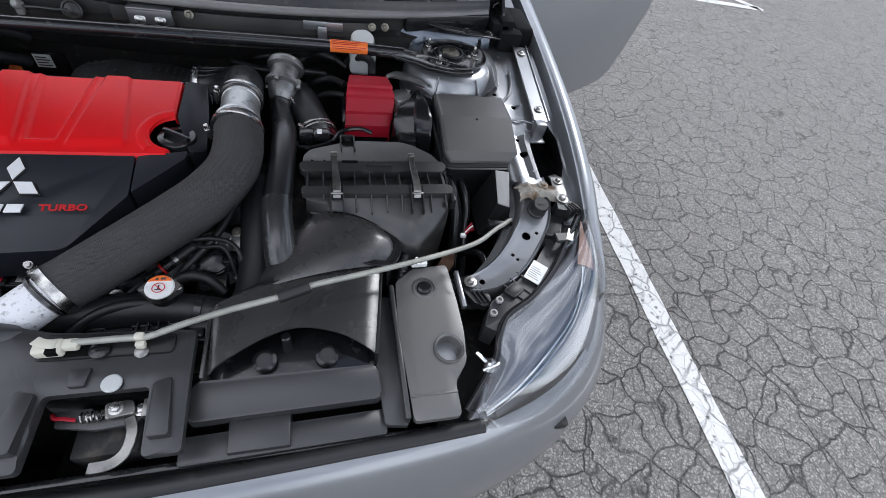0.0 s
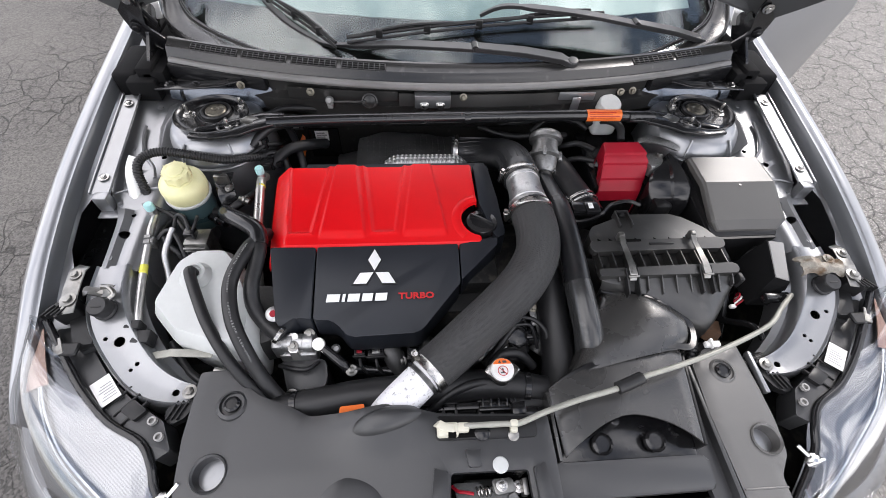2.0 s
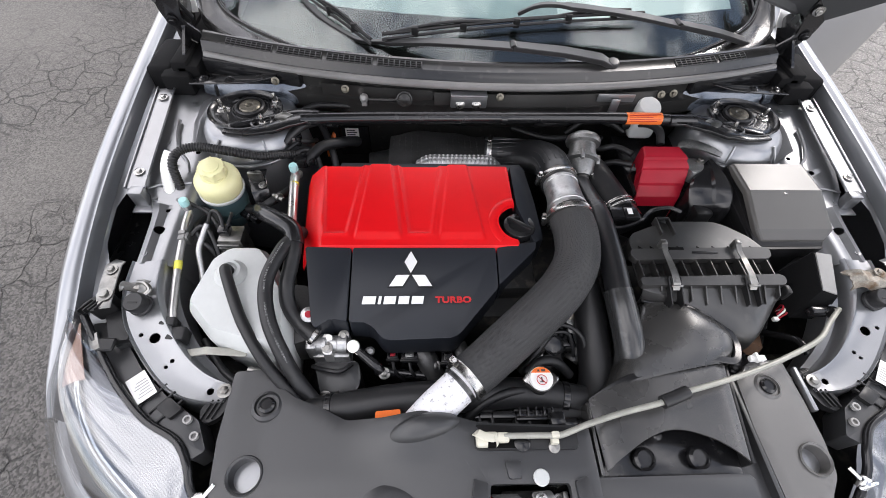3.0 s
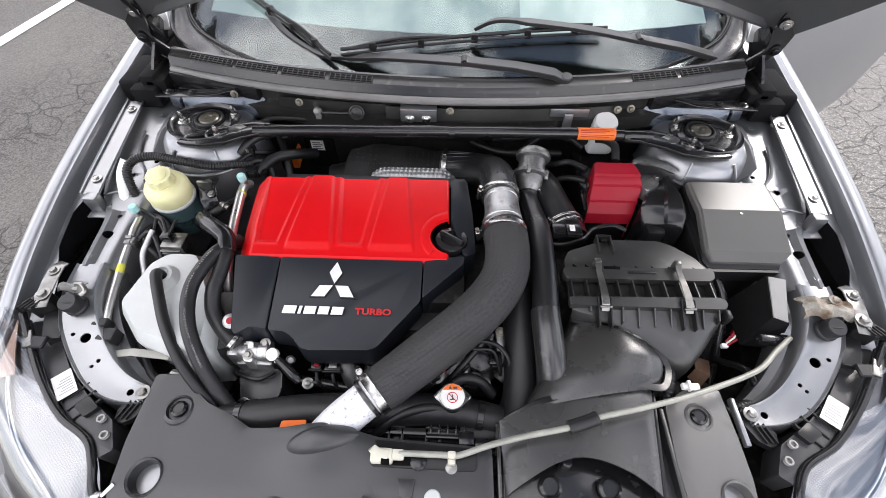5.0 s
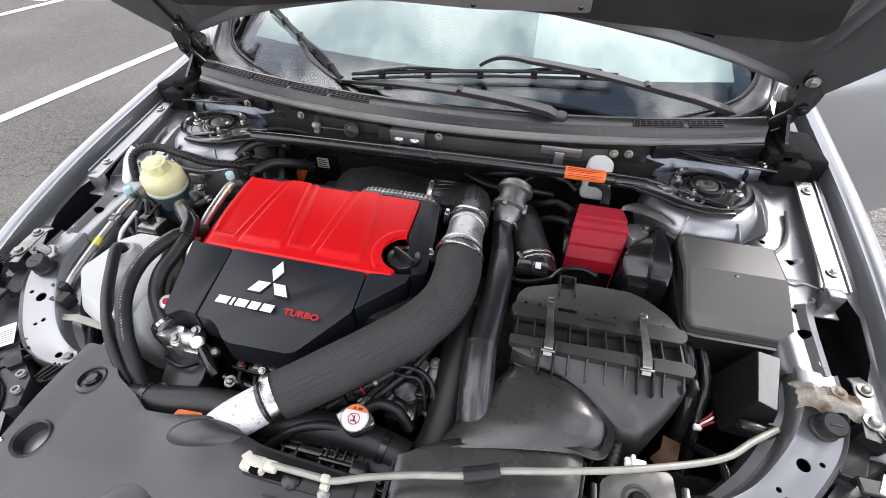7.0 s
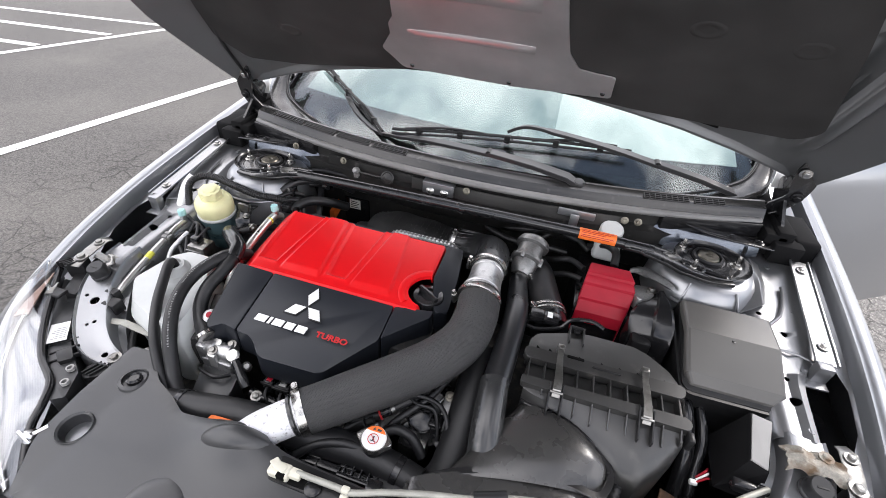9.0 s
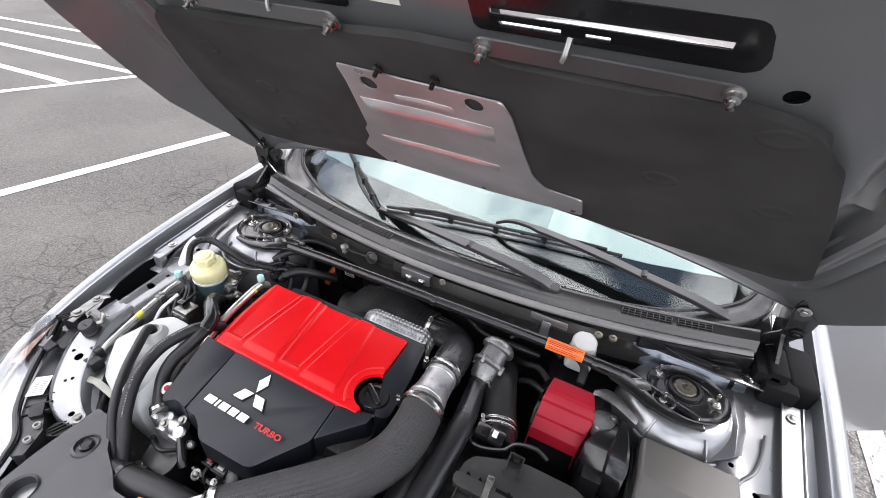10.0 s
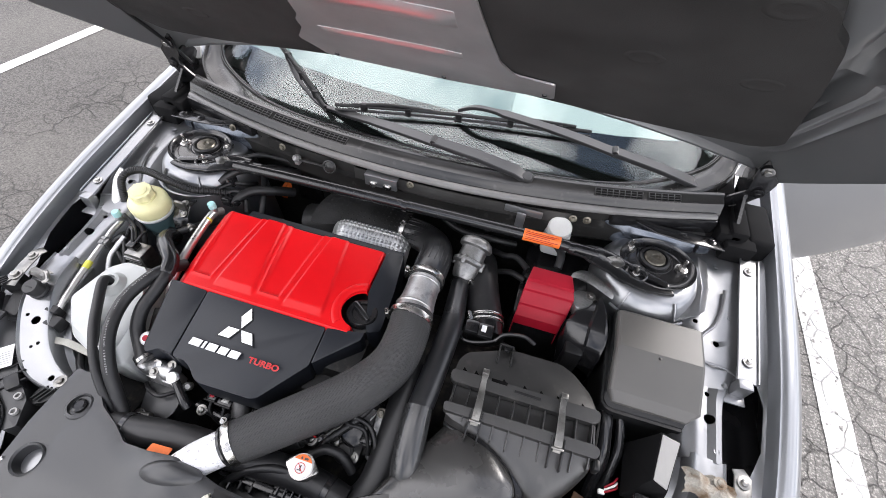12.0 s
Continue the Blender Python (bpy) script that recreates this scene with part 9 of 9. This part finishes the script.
for x, s, a in ((0.44, 0.158, -0.30), (-0.44, 0.146, 0.30)):
    # flat near-black plates stand for the dark of slots in the rim
    part("edge_slot", hood_slab([(x - 0.055, s - 0.055 * a - 0.004), (x + 0.055, s + 0.055 * a - 0.004), (x + 0.055, s + 0.055 * a + 0.004), (x - 0.055, s - 0.055 * a + 0.004)], -0.0095, 0.002), NEARBLACK, hood)

# side vents through the hood, with a steel rail in front of each
for sx in (1, -1):
    slots = [box(sx * 0.115, sx * 0.365, -0.0055, 0.0055, -0.08, 0.08, 0), box(sx * 0.125, sx * 0.198, 0.0115, 0.0200, -0.08, 0.08, 0), box(sx * 0.225, sx * 0.252, 0.012, 0.0195, -0.08, 0.08, 0)]
    tool = join(*slots)
    tool.transform(Matrix.Translation(hp3(0, 0.676, 0.0)) @ Matrix.Rotation(-HA, 4, "X"))
    me = bpy.data.meshes.new("tool")
    tool.to_mesh(me)
    tool.free()
    c = bmesh.new()
    c.from_mesh(me)
    cut(inner, c)
    pan = part("vent_recess", flip(hood_slab([(0.092, 0.648), (0.392, 0.644), (0.402, 0.660), (0.390, 0.702), (0.378, 0.710), (0.100, 0.712), (0.090, 0.702)], -0.0110, 0.003, 0.008), sx), SATIN, hood, "glossy black recess round the vent")
    c = bmesh.new()
    c.from_mesh(me)
    cut(pan, c)
    c = box(sx * 0.110, sx * 0.370, -0.062, 0.004, -0.03, 0.09, 0)
    c.transform(Matrix.Translation(hp3(0, 0.676, 0.0)) @ Matrix.Rotation(-HA, 4, "X") @ Matrix.Rotation(math.pi, 4, "Z") @ Matrix.Diagonal((-1, 1, 1, 1)))
    cut(outer, c)
    bpy.data.meshes.remove(me)
    part("vent_rail", flip(hood_slab([(0.100, 0.634), (0.388, 0.628), (0.394, 0.646), (0.382, 0.654), (0.108, 0.662), (0.100, 0.654)], 0.014, 0.003, 0.004), sx), material("rail_steel", (0.20, 0.20, 0.205), 0.42, 0.8), hood, "grey steel vent rail")
    for x in (0.112, 0.382):
        b = join(turned([(0.011, 0), (0.011, 0.002), (0.008, 0.003), (0.008, 0.010), (0.004, 0.011), (0.0038, 0.020), (0, 0.021)], (0, 0, 0), (0, 0, 1), 14))
        b.transform(Matrix.Translation(hp3(sx * x, 0.645, 0.014)) @ Matrix.Rotation(math.pi - HA, 4, "X"))
        part("rail_bolt", b, STEEL, hood, "plated stud and nut")
    part("hook", flip(tube([hp3(0.213, 0.670, 0.002), hp3(0.212, 0.660, 0.016), hp3(0.210, 0.654, 0.021)], 0.0038, 8, 5), sx), PLATED, hood, "bright bent pin")
    b = hood_disc(sx * 0.440, 0.622, -0.0125, 0.0115, 0.012)
    cut(inner, b)
    # dark disc set behind the hole to imitate the shade inside the hood
    part("hole_dark_disc", hood_disc(sx * 0.440, 0.622, -0.022, 0.0160, 0.002), BLACKMETAL, hood)
    # hinge: arm from the body, plate on the hood, two bolts
    side_view = [(0.118, 0.866), (0.195, 0.870), (0.216, 0.905), (0.252, 0.945), (0.246, 0.975), (0.214, 0.995), (0.186, 0.985), (0.180, 0.945), (0.128, 0.905)]
    arm_ = slab(rounded(side_view, 0.008), 0.0, 0.007, 0.001)
    for v in arm_.verts:
        v.co = Vector((0.709 + v.co.z, v.co.x, v.co.y))
    hg = part("hinge", flip(arm_, sx), BLACKMETAL, car, "black and plated hood hinge")
    strap = slab(rounded([(0.700, 1.051), (0.744, 1.064), (0.750, 1.045), (0.738, 0.961), (0.712, 0.920), (0.685, 0.899), (0.668, 0.925), (0.702, 0.957), (0.691, 1.018)], 0.009), 0.0, 0.005, 0.001)
    for v in strap.verts:
        v.co = Vector((v.co.x, 0.172 - v.co.z + 0.06 * (1.06 - v.co.y), v.co.y))
    part("strap", flip(strap, sx), BLACKMETAL, hg)
    part("strap_edge", flip(tube([(0.747, 0.176, 1.050), (0.741, 0.180, 1.000), (0.735, 0.182, 0.962), (0.712, 0.184, 0.924), (0.690, 0.185, 0.905)], 0.0045, 8, 5), sx), BLACKMETAL, hg)
    part("foot", flip(box(0.694, 0.73, 0.10, 0.19, 0.862, 0.905, 0.006), sx), BLACKFOAM, hg)
    # bright strip added for the light gap beside the strap; no hinge part
    part("link", flip(strip([(0.700, 0.236, 0.948), (0.704, 0.252, 0.968), (0.708, 0.270, 0.990)], 0.024, 0.004), sx), BAREALLOY, hg, "bright strip added for the light gap beside the hinge")
    for x, y, z in ((0.716, 0.168, 1.050), (0.707, 0.170, 1.018), (0.722, 0.177, 0.958)):
        part("bolt", flip(bolt((x, y, z), (-0.1, -1, -0.25), 0.0075, 0.008), sx), STEEL if z > 1 else BLACKMETAL, hg)
    solo("cowl_corner_seal", flip(join(box(0.69, 0.752, 0.080, 0.150, 0.835, 0.884, 0.006, 2), box(0.672, 0.72, 0.10, 0.20, 0.84, 0.896, 0.005), box(0.735, 0.792, 0.105, 0.235, 0.80, 0.888, 0.010, 3)), sx), BLACKFOAM, "black plastic corner seal below the hood hinge", "seal", "corner seals")
part("sticker", hood_slab([(-0.120, 0.665), (-0.008, 0.662), (-0.006, 0.722), (-0.118, 0.727)], -0.0130, 0.001), PAPER, hood, "white service label")
